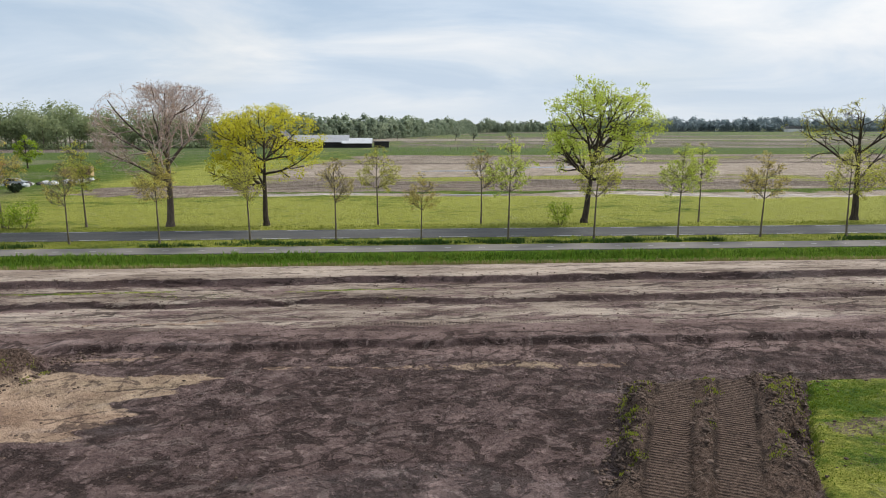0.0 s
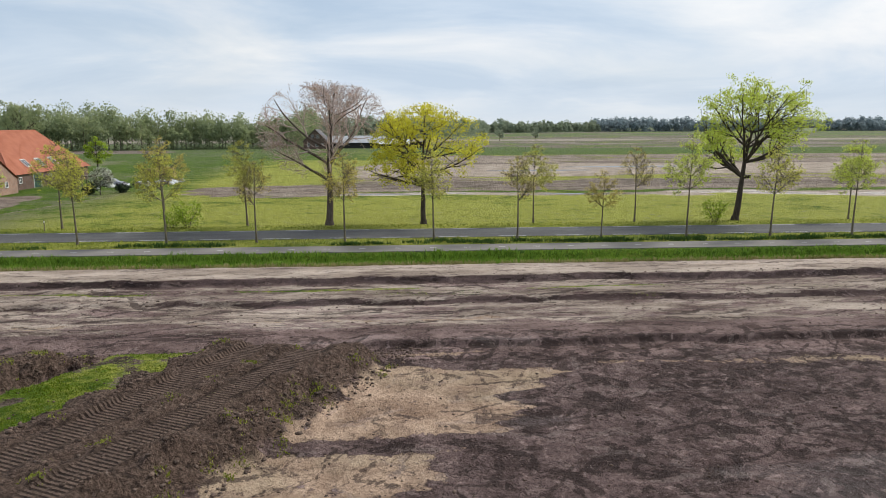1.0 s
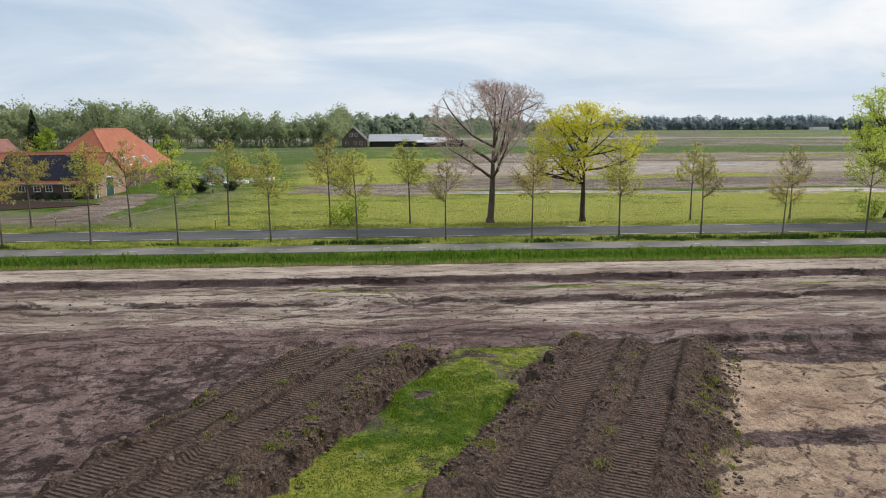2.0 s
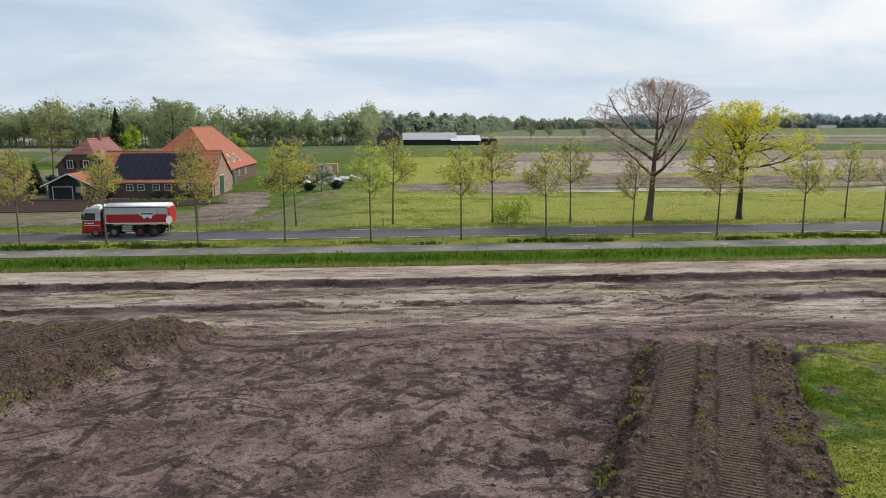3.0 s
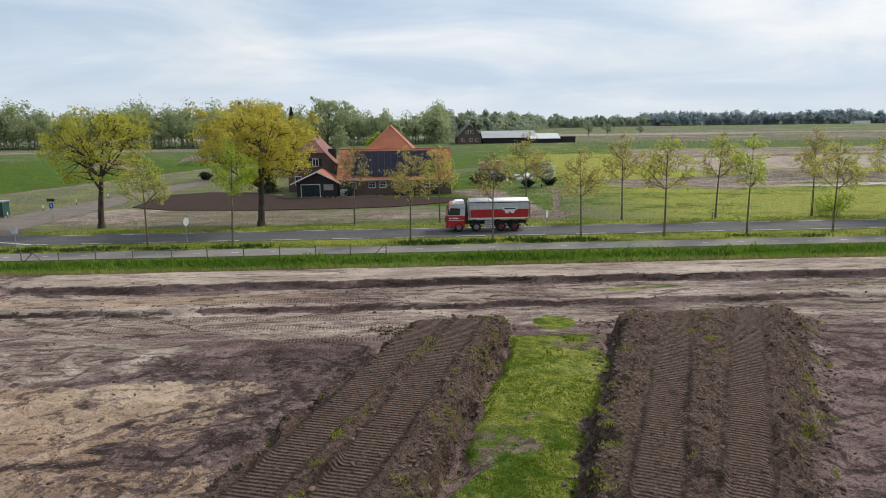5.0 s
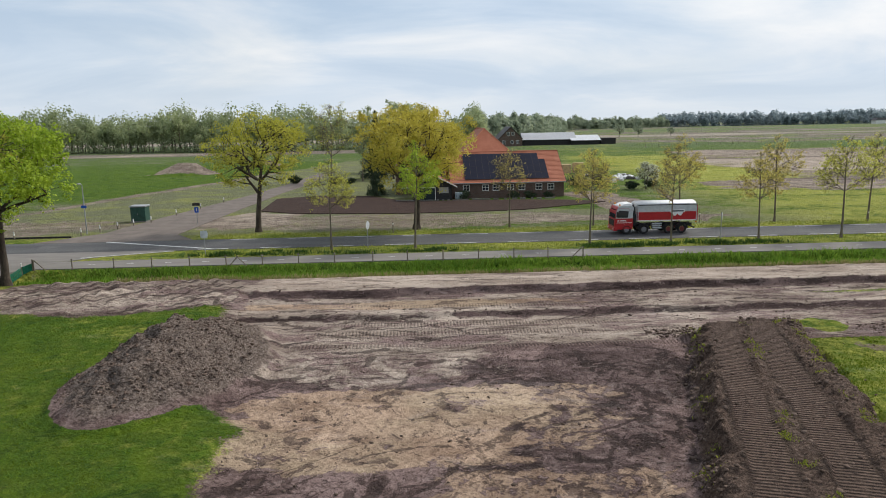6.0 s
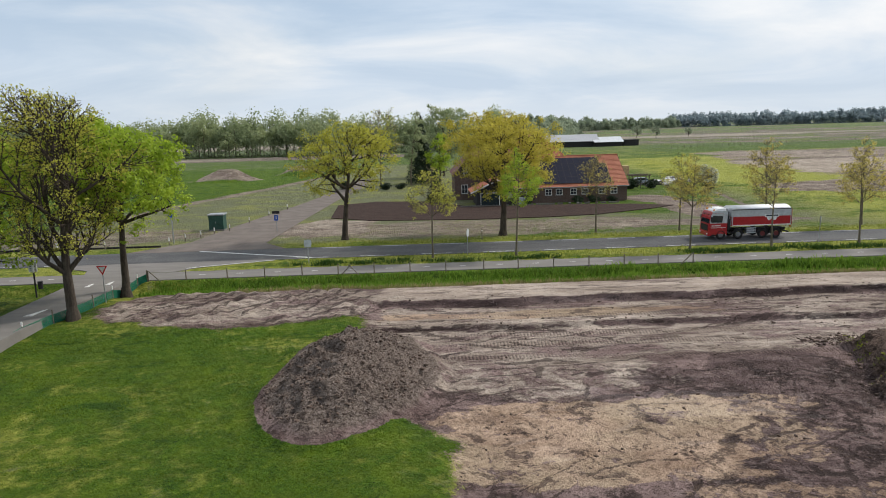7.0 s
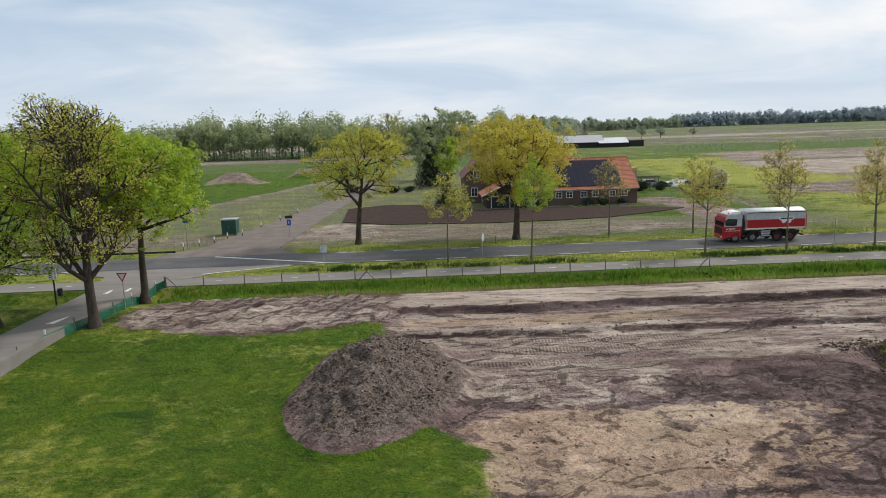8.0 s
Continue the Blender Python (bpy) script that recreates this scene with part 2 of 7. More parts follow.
    g1 = m.mix(m.math("MULTIPLY", m.span(m.noise(4.5, 4, 0.7), 0.60, 0.68), m.span(drift, 0.56, 0.44)), g1, (0.014, 0.036, 0.004))
    g1 = m.mix(m.span(n_flow, 0.44, 0.34, 0, 0.5), g1, (0.045, 0.088, 0.012))
    dry = m.mix(m.span(n_fine, 0.3, 0.7), (0.215, 0.240, 0.030), (0.435, 0.445, 0.090))
    dry = m.mix(m.span(n_mid, 0.55, 0.68, 0, 0.6), dry, (0.26, 0.250, 0.165))
    patch_n = m.noise(0.22, 6, 0.68, m.scaled(p, (0.7, 1.0, 1.0)), 0.5)
    dull = m.math("MULTIPLY", m.math("MULTIPLY", out, m.span(sep.outputs[0], -42.0, -60.0)), m.span(patch_n, 0.36, 0.56, 0.55, 1.0))
    dry = m.mix(dull, dry, m.mix(m.span(n_fine, 0.3, 0.7), (0.118, 0.130, 0.066), (0.225, 0.236, 0.134)))
    patchy = m.math("ADD", m.math("MULTIPLY", patch_n, 0.55), m.math("MULTIPLY", m.noise(1.4, 5, 0.7), 0.45))
    grass = m.mix(breakup(m.attr("dry"), 3.2, 0.30, patchy), g1, dry)
    gm = breakup(m.attr("grass"), 1.7, 0.09, m.math("ADD", m.math("MULTIPLY", n_mid, 0.4), m.math("MULTIPLY", n_fine, 0.6)))
    c = m.mix(gm, c, grass)
    # distance haze put into the colour: fields grey towards the horizon
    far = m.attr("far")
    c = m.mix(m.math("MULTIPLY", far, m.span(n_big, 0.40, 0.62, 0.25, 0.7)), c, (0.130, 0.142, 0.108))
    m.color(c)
    wet = m.attr("wet")
    m.rough(m.math("SUBTRACT", 0.95, m.math("MULTIPLY", wet, 0.8)))
    h = m.math("ADD", m.math("MULTIPLY", n_fine, 0.8), m.math("MULTIPLY", n_grain, 0.35))
    h = m.math("ADD", h, m.math("ADD", m.math("MULTIPLY", n_mid, 0.7), m.math("MULTIPLY", n_spot, 0.8)))
    h = m.math("ADD", h, m.math("MULTIPLY", m.math("MULTIPLY", m.span(cleat, -0.2, 0.5), tr), -0.7))
    h = m.math("SUBTRACT", h, m.math("MULTIPLY", lines, 0.35))
    h = m.math("ADD", h, m.math("MULTIPLY", crumbs, 0.5))
    h = m.math("SUBTRACT", h, m.math("MULTIPLY", damp, 0.25))
    h = m.math("SUBTRACT", h, m.math("MULTIPLY", pits, 0.4))
    h = m.math("SUBTRACT", h, m.math("MULTIPLY", rut, 0.5))
    h = m.math("ADD", h, m.math("MULTIPLY", m.span(n_patch, 0.52, 0.57), -0.35))
    h = m.math("MULTIPLY", h, m.math("SUBTRACT", 1.0, m.math("MULTIPLY", wet, 0.92)))
    smoothed = m.math("MULTIPLY", m.math("SUBTRACT", 1.0, m.span(bank, 0.2, 0.6)), m.math("ADD", 0.30, m.math("MULTIPLY", m.math("MAXIMUM", pale_on, sand_on), 0.25)))
    h = m.math("MULTIPLY", h, m.math("SUBTRACT", 1.0, smoothed))
    m.bump(h, 1.0, 0.34)
    return m.mat


def asphalt_material():
    m = Mat("asphalt", 0.85, 0, 0.3)
    p = m.pos()
    lane = m.noise(0.5, 4, 0.6, m.scaled(p, (0.06, 1.0, 1.0)))
    c = m.mix(m.span(lane, 0.35, 0.65), (0.034, 0.034, 0.037), (0.062, 0.062, 0.063))
    c = m.mix(m.span(m.noise(0.35, 4, 0.6), 0.5, 0.75), c, (0.086, 0.084, 0.082))
    c = m.mix(m.span(m.noise(60, 2), 0.35, 0.75), c, m.mix(0.5, c, (0.17, 0.17, 0.165)))
    m.color(c)
    m.bump(m.noise(70, 2), 0.35, 0.01)
    return m.mat


def concrete_material():
    m = Mat("path_concrete", 0.9, 0, 0.25)
    p = m.pos()
    c = m.mix(m.span(m.noise(0.8, 5, 0.6, m.scaled(p, (0.3, 1, 1))), 0.3, 0.7), (0.15, 0.139, 0.128), (0.205, 0.19, 0.175))
    c = m.mix(m.span(m.noise(25, 3), 0.4, 0.8), c, (0.185, 0.172, 0.158))
    m.color(c)
    m.bump(m.noise(40, 2), 0.3, 0.008)
    return m.mat


def brick_material(name, c1, c2, joint):
    """Brickwork too far off to count: courses 6 cm high with mortar joints."""
    m = Mat(name, 0.9, 0, 0.2)
    b = m.node("ShaderNodeTexBrick")
    v = m.node("ShaderNodeTexCoord").outputs["Object"]
    sw = m.node("ShaderNodeSeparateXYZ")
    m.link(v, sw.inputs[0])
    cb = m.node("ShaderNodeCombineXYZ")
    m.link(m.math("ADD", sw.outputs[0], sw.outputs[1]), cb.inputs[0])
    m.link(sw.outputs[2], cb.inputs[1])
    m.link(cb.outputs[0], b.inputs["Vector"])
    b.inputs["Scale"].default_value = 1.0
    b.inputs["Brick Width"].default_value = 0.22
    b.inputs["Row Height"].default_value = 0.065
    b.inputs["Mortar Size"].default_value = 0.008
    m.put(b.inputs["Color1"], c1)
    m.put(b.inputs["Color2"], c2)
    m.put(b.inputs["Mortar"], joint)
    c = m.mix(m.span(m.noise(0.9, 5), 0.35, 0.75), b.outputs[0], m.mix(0.35, b.outputs[0], (0.05, 0.04, 0.035)))
    m.color(c)
    m.bump(b.outputs["Fac"], -0.3, 0.01)
    return m.mat


def tile_material(name, c1, c2):
    m = Mat(name, 0.75, 0, 0.3)
    n = m.noise(0.7, 5, 0.65)
    c = m.mix(m.span(n, 0.3, 0.7), c1, c2)
    c = m.mix(m.math("MULTIPLY", m.island(), 0.4), c, tuple(x * 0.55 for x in c1))
    c = m.mix(m.span(m.noise(3.5, 4), 0.6, 0.8, 0, 0.5), c, tuple(x * 0.5 for x in c2))
    m.color(c)
    m.bump(m.noise(9, 3), 0.2, 0.02)
    return m.mat


def bark_material(name, c1, c2):
    m = Mat(name, 0.95, 0, 0.15)
    n = m.noise(5, 5, 0.7, m.scaled(m.pos(), (1, 1, 0.25)))
    m.color(m.mix(m.span(n, 0.3, 0.7), c1, c2))
    m.bump(n, 0.7, 0.05)
    return m.mat


def glass_material(name, c=(0.02, 0.025, 0.03)):
    m = Mat(name, 0.06, 0, 0.6)
    m.color(m.mix(m.noise(0.8), c, tuple(x * 1.8 for x in c)))
    return m.mat


EARTH = ground_material()
ASPHALT = asphalt_material()
CONCRETE = concrete_material()
BRICK = brick_material("dark_brick", (0.105, 0.062, 0.048), (0.150, 0.090, 0.068), (0.16, 0.14, 0.12))
# lit copy of the brick: sunlight on the gable put into the colour
BRICK_SUNLIT = brick_material("sunlit_brick", (0.30, 0.18, 0.13), (0.36, 0.22, 0.16), (0.34, 0.28, 0.23))
TILE_ORANGE = tile_material("orange_tile", (0.37, 0.125, 0.068), (0.48, 0.18, 0.105))
TILE_ROSE = tile_material("weathered_tile", (0.225, 0.098, 0.085), (0.315, 0.150, 0.130))
TILE_GREY = tile_material("grey_tile", (0.12, 0.115, 0.12), (0.17, 0.165, 0.17))
BARK = bark_material("bark", (0.040, 0.031, 0.025), (0.095, 0.076, 0.060))
BARK_PALE = bark_material("young_bark", (0.105, 0.088, 0.062), (0.20, 0.170, 0.125))
BARK_LIMB = bark_material("pale_limbs", (0.082, 0.064, 0.052), (0.160, 0.127, 0.106))
BARK_TWIG = bark_material("pale_twigs", (0.42, 0.325, 0.285), (0.62, 0.51, 0.455))
WHITE = plain("white_paint", (0.78, 0.77, 0.74), 0.5)
LINE_WHITE = plain("road_paint", (0.62, 0.62, 0.60), 0.7, vary=0.18, scale=4)
TIMBER = plain("weathered_timber", (0.20, 0.165, 0.13), 0.9, vary=0.25, scale=6)
TIMBER_DARK = plain("dark_timber", (0.035, 0.032, 0.032), 0.8, vary=0.25)
FRESH_WOOD = plain("fresh_wood", (0.58, 0.40, 0.22), 0.8, vary=0.2)
GREEN_PAINT = plain("dark_green_paint", (0.025, 0.075, 0.055), 0.5, vary=0.2)
STEEL = plain("galvanised_steel", (0.42, 0.43, 0.44), 0.45, 0.7)
GLASS = glass_material("window_glass")


# ---- helpers for building ----
def thing(name, m=None, label="", category="", group="", kind=""):
    """An Empty that holds the parts of one thing."""
    ob = new(name)
    if m is not None:
        ob.matrix_world = m
    return tagged(ob, label, category, group, kind)


def part(name, bm, material, parent=None, label="", smooth=False):
    """Links a bmesh, or a mesh, as one mesh object under a thing or a part."""
    if isinstance(bm, bmesh.types.BMesh):
        me = bpy.data.meshes.new(name)
        bm.normal_update()
        bm.to_mesh(me)
        bm.free()
    else:
        me = bm
    if material is not None and not me.materials:
        me.materials.append(material)
    if smooth:
        me.polygons.foreach_set("use_smooth", [True] * len(me.polygons))
    ob = new(name, me)
    if parent is not None:
        ob.parent = parent
    if label:
        ob["label"] = label
    return ob


def box(x0, x1, y0, y1, z0, z1, bevel=0.0, bm=None):
    """A box, bevelled where asked, in a new bmesh or added to one."""
    own = bmesh.new()
    vs = [own.verts.new((x, y, z)) for z in (z0, z1) for y in (y0, y1) for x in (x0, x1)]
    for f in ((0, 2, 3, 1), (4, 5, 7, 6), (0, 1, 5, 4), (1, 3, 7, 5), (3, 2, 6, 7), (2, 0, 4, 6)):
        own.faces.new([vs[i] for i in f])
    if bevel:
        bmesh.ops.bevel(own, geom=own.edges[:], offset=bevel, segments=2, affect="EDGES", profile=0.6)
    if bm is None:
        return own
    return join(bm, own)


def join(bm, other, m=None):
    me = bpy.data.meshes.new("tmp")
    if m is not None:
        bmesh.ops.transform(other, matrix=m, verts=other.verts)
    other.to_mesh(me)
    other.free()
    bm.from_mesh(me)
    bpy.data.meshes.remove(me)
    return bm


def rod(a, b, r0, r1=None, sides=8, bm=None, caps=True):
    """A tapered round bar from a to b."""
    own = bm if bm is not None else bmesh.new()
    a, b = Vector(a), Vector(b)
    d = (b - a).normalized()
    u = d.orthogonal().normalized()
    w = d.cross(u)
    r1 = r0 if r1 is None else r1
    rings = []
    for p, r in ((a, r0), (b, r1)):
        rings.append([own.verts.new(p + (u * math.cos(2 * math.pi * i / sides) + w * math.sin(2 * math.pi * i / sides)) * r) for i in range(sides)])
    for i in range(sides):
        own.faces.new((rings[0][i], rings[0][(i + 1) % sides], rings[1][(i + 1) % sides], rings[1][i]))
    if caps:
        own.faces.new(rings[0][::-1])
        own.faces.new(rings[1])
    return own


def prism(outline, depth, axis="y", at=0.0, bm=None):
    """An outline [(u, z)] pushed along an axis: 'y' takes u as x, 'x' takes u as y."""
    own = bm if bm is not None else bmesh.new()

    def v(u, z, d):
        return own.verts.new((u, at + d, z) if axis == "y" else (at + d, u, z))

    a = [v(u, z, 0) for u, z in outline]
    b = [v(u, z, depth) for u, z in outline]
    own.faces.new(a)
    own.faces.new(b[::-1])
    for i in range(len(a)):
        j = (i + 1) % len(a)
        own.faces.new((a[j], a[i], b[i], b[j]))
    bmesh.ops.recalc_face_normals(own, faces=own.faces[:])
    return own


def mesh_from(name, verts, faces):
    me = bpy.data.meshes.new(name)
    me.from_pydata(verts, [], faces)
    return me


# ---- the ground: one sheet from under the camera to the horizon ----
_tables = {}


def lattice(seed):
    if seed not in _tables:
        _tables[seed] = np.random.RandomState(seed).rand(257, 257).astype(np.float32)
        _tables[seed][256], _tables[seed][:, 256] = _tables[seed][0], _tables[seed][:, 0]
    return _tables[seed]


def value_noise(x, y, size, seed):
    """Smooth noise from 0 to 1 with features of that size in metres. A row of x and a column of y give a whole grid."""
    tab = lattice(seed)
    u, v = x / size, y / size
    i, j = np.floor(u).astype(int), np.floor(v).astype(int)
    fu, fv = (u - i).astype(np.float32), (v - j).astype(np.float32)
    fu, fv = fu * fu * (3 - 2 * fu), fv * fv * (3 - 2 * fv)
    i, j = i % 256, j % 256
    if x.ndim == 2 and x.shape[0] == 1 and y.shape[1] == 1:
        rows = tab[j[:, 0]] * (1 - fv) + tab[j[:, 0] + 1] * fv
        return rows[:, i[0]] * (1 - fu) + rows[:, i[0] + 1] * fu
    a, b, c, d = tab[j, i], tab[j, i + 1], tab[j + 1, i], tab[j + 1, i + 1]
    return (a * (1 - fu) + b * fu) * (1 - fv) + (c * (1 - fu) + d * fu) * fv


def fbm(x, y, size, seed, octaves=4):
    out, amp, tot = 0, 1.0, 0
    for k in range(octaves):
        out = out + amp * value_noise(x, y, size / 2 ** k, seed + k)
        tot += amp
        amp *= 0.55
    return out / tot


def smooth(v, lo, hi):
    t = np.clip((v - lo) / (hi - lo), 0, 1)
    return t * t * (3 - 2 * t)


# dirt banks: (x of left foot and right foot at y = 15 and at y = 30, y of the far end, height of the top)
BANKS = [
    (20.0, 28.2, 26.2, 36.0, 24.6, -0.45),
    (-23.0, -12.2, -15.6, -4.9, 30.6, 0.10),
    (-37.2, -28.6, -30.2, -21.6, 30.4, -0.10),
    (-74.6, -65.4, -69.0, -56.8, 36.4, 0.15),
    (-87.4, -78.8, -82.0, -74.6, 36.6, 0.02),
]
# width of the left and the right flank of each bank: the side towards the turf is steep, the other crumbles out
FLANKS = [(1.3, 1.0), (0.8, 3.1), (1.6, 0.8), (0.8, 3.3), (1.4, 0.9)]
# turf strips left between two banks
STRIPS = [(28.2, 60.0, 36.0, 62.0, 23.5), (-28.6, -23.0, -21.6, -15.6, 30.0), (-78.8, -74.6, -74.6, -69.0, 33.4)]


def across(x, y, a0, b0, a1, b1):
    """Where a point lies between the two feet of a strip, 0 to 1, and the strip's width there."""
    k = (y - 15) / 15
    left, right = a0 + (a1 - a0) * k, b0 + (b1 - b0) * k
    return (x - left) / (right - left), right - left


SECTION_Y = [-900, -40, 30, 33.5, 37.5, 40.8, 41.05, 44.4, 45.65, 46.0, 50.2, 51.0, 52.4, 53.6, 54.8, 55.6, 4000]
SECTION_Z = [-1.4, -1.4, -1.4, -1.32, -1.2, -1.12, -0.80, -0.74, -0.70, -0.22, -0.25, -0.42, -0.78, -0.72, -0.05, 0, 0]
MEADOW_Z = [-0.9, -0.9, -0.9, -0.85, -0.75, -0.6, -0.58, -0.45, -0.42, -0.38, -0.30, -0.45, -0.78, -0.72, -0.05, 0, 0]


def ground_height(x, y):
    wob = (fbm(x, y, 9, 11) - 0.5) * 1.3 + (value_noise(x, y, 1.7, 5) - 0.5) * 0.45
    yy = y + np.where((y > 36) & (y < 50), wob, wob * 0.15)
    west = smooth(-x + 5.0 * (1 - smooth(y, 24, 30)) + (fbm(x, y, 2.2, 29) - 0.5) * 1.5, 107.0, 111.0)
    h = np.interp(yy, SECTION_Y, SECTION_Z) * (1 - west) + np.interp(y, SECTION_Y, MEADOW_Z) * west
    bank_all, lane_all = np.zeros_like(h), np.zeros_like(h)
    for (a0, b0, a1, b1, end, top), (fl, fr) in zip(BANKS, FLANKS):
        s, w = across(x + (fbm(x, y, 3, 21) - 0.5) * 1.5, y, a0, b0, a1, b1)
        ragged = (fbm(x, y, 0.9, 23, 3) - 0.5) * 0.9
        left, right = (s * w + ragged) / fl, ((1 - s) * w + ragged * 1.4) / fr
        inside = np.minimum(left, right)
        rise = smooth(inside, 0.0, 1.0) * (1 - smooth(y + (fbm(x, y, 3, 25) - 0.5) * 2.0, end - 2.2, end + 0.6))
        # the machine ran up the middle: two sunk wheelings with a rib between and loose shoulders
        lanes = np.minimum(np.abs(s - 0.30), np.abs(s - 0.62)) * w
        side = smooth(lanes, 0.85, 1.15)
        crown = -0.14 + side * (0.14 + (fbm(x, y, 1.3, 31, 3) - 0.5) * 0.85)
        lane_all = np.maximum(lane_all, rise * (1 - side))
        flank = 4 * rise * (1 - rise)
        h = h + rise * (top - h + crown) + flank * (fbm(x, y, 0.8, 33, 3) - 0.5) * 0.55
        bank_all = np.maximum(bank_all, rise)
    strip_all = np.zeros_like(h)
    for a0, b0, a1, b1, end in STRIPS:
        s, w = across(x, y, a0, b0, a1, b1)
        k = smooth(np.minimum(s, 1 - s) * w + (fbm(x, y, 2.2, 27) - 0.5) * 1.6, -0.4, 0.5) * (1 - smooth(y, end - 0.5, end + 1.5))
        strip_all = np.maximum(strip_all, k)
        h = h + k * (1 - bank_all) * (-0.85 - h)
    # the heaped spoil beside the meadow
    d = np.hypot((x + 108.9 - (y - 32) * 0.14) / 5.0, (y - 32.0) / 8.3) + (fbm(x, y, 3.5, 41) - 0.5) * 0.26
    cone = np.clip((1.0 - d) / 0.90, 0, 1)
    heap = smooth(cone, 0.0, 0.30)
    lump = fbm(x, y, 2.6, 42, 4) - 0.5
    h = h + 2.55 * cone ** 0.92 * (1 + lump * 0.55) + heap * ((fbm(x, y, 0.9, 43) - 0.5) * 0.75 + (fbm(x, y, 0.4, 44, 2) - 0.5) * 0.3)
    # the flat apron of spread sand and its ruts
    e = np.hypot((x + 118.0) / 12.5, (y - 47.0) / 6.2)
    apron = 1 - smooth(e + (fbm(x, y, 4, 51) - 0.5) * 0.35, 0.75, 1.05)
    h = h + apron * (0.16 + 0.10 * np.sin((x * 0.86 + y * 0.5) * 4.6 + fbm(x, y, 5, 9) * 3) * value_noise(x, y, 3, 8) + (fbm(x, y, 0.8, 10) - 0.5) * 0.30)
    # a hollow scooped out of one bank
    h = h - 1.0 * (1 - smooth(np.hypot((x + 10.4) / 1.1, (y - 28.3) / 1.0), 0.4, 1.0))
    # far spoil heaps
    for cx, cy, rx, ry, top in ((-155, 178, 9, 6, 3.0), (-139, 197, 8, 5, 2.9), (-38, 195, 5, 3, 1.2)):
        k = 1 - smooth(np.hypot((x - cx) / rx, (y - cy) / ry) + (fbm(x, y, 5, 61) - 0.5) * 0.3, 0.2, 1.0)
        h = h + k * top
    # shallow ditch by the far meadow
    dx = x - (-62.0 + (y - 74) * 0.205)
    h = h - 0.35 * np.exp(-(dx / 0.7) ** 2) * smooth(y, 74, 77) * (1 - smooth(y, 112, 118))
    site = (1 - smooth(y, 50, 51)) * (1 - west)
    rough = (bank_all * 0.06 + 0.04) * (1 - 0.8 * lane_all) + heap * 0.16 + apron * 0.09
    h = h + np.where(y < 51, (fbm(x, y, 1.1, 71, 4) - 0.5) * 2 * rough, 0)
    open_site = site * (1 - bank_all) * (1 - strip_all) * (1 - heap)
    # a shallow shelf cut beside the eastern field
    edge = y + (fbm(x, y * 0, 5, 93) - 0.5) * 1.0
    h = h + open_site * 0.30 * smooth(edge, 31.5, 31.75) * (1 - smooth(edge, 32.4, 37.0)) * smooth(x, -9, -7)
    # scraped flats: low steps left by the bucket, and dried crusts
    terr = smooth(y, 32.5, 35) * (1 - smooth(y, 45, 46))
    cut = smooth(value_noise(x * 0.5, y, 1.9, 91), 0.48, 0.54) * 0.06
    h = h - cut * open_site * terr
    crust = smooth(fbm(x, y, 2.4, 95, 4), 0.50, 0.53) * 0.035 + (fbm(x, y, 0.45, 97, 2) - 0.5) * 0.05
    h = h - crust * open_site * (1 - terr)
    h = h + open_site * terr * 0.07 * np.sin(y * 4.2 + fbm(x, y, 14, 77) * 9) * value_noise(x * 0.3, y, 2.5, 79)
    return h, bank_all, strip_all, heap, apron, west


def ellipse(x, y, cx, cy, rx, ry, seed, wob=0.5):
    d = np.hypot((x - cx) / rx, (y - cy) / ry) + (fbm(x, y, 3.2, seed) - 0.5) * wob
    return 1 - smooth(d, 0.75, 1.1)


def patch(x, y, x0, x1, y0, y1, seed, slant=0.0):
    """A scraped area with straight-drawn but ragged sides, following the lie of the banks."""
    u = x - slant * (y - 20) + (fbm(x * 0.35, y * 1.6, 1.6, seed) - 0.5) * 5.0
    v = y + (fbm(x * 0.4, y, 2.5, seed + 1) - 0.5) * 2.2
    d = np.minimum(np.minimum(u - x0, x1 - u) * 0.6, np.minimum(v - y0, y1 - v))
    return smooth(d, -0.5, 0.7)


def build_ground():
    """Two grids of one sheet, fine on the digging site and coarser beyond it, that meet under the cycle path."""
    fine = grid_axis(-138, 62, 0.16), np.concatenate([(13.5 - np.cumsum(0.4 * 1.3 ** np.arange(1, 23)))[::-1], np.arange(13.5, 34, 0.12), np.arange(34, 57.001, 0.15)])
    fine[1][-1] = 57.0
    far = 140 + np.cumsum(0.9 * 1.075 ** np.arange(1, 90))
    wide = grid_axis(-142, 66, 0.5), np.concatenate([np.arange(57, 76, 0.5), np.arange(76, 140, 0.9), far[far < 4600]])
    sheets = [ground_sheet(xs, ys) for xs, ys in (fine, wide)]
    verts = np.concatenate([v for v, q, vals in sheets])
    quads = np.concatenate([sheets[0][1], sheets[1][1] + len(sheets[0][0])])
    me = quad_mesh("ground", verts, quads)
    me.polygons.foreach_set("use_smooth", np.ones(len(quads), dtype=bool))
    for name in sheets[0][2]:
        a = me.attributes.new(name, "FLOAT", "POINT")
        a.data.foreach_set("value", np.concatenate([vals[name] for v, q, vals in sheets]))
    me.materials.append(EARTH)
    return tagged(new("ground", me), "dug brown earth, sand and green turf over flat land", "ground", kind="structure")


def quad_mesh(name, v, f):
    """A mesh from arrays of corners and of faces that have all the same number of corners."""
    me = bpy.data.meshes.new(name)
    k = f.shape[1]
    me.vertices.add(len(v))
    me.vertices.foreach_set("co", np.asarray(v, dtype=np.float32).ravel())
    me.loops.add(f.size)
    me.loops.foreach_set("vertex_index", f.astype(np.int32).ravel())
    me.polygons.add(len(f))
    me.polygons.foreach_set("loop_start", np.arange(0, f.size, k, dtype=np.int32))
    me.update(calc_edges=True)
    return me


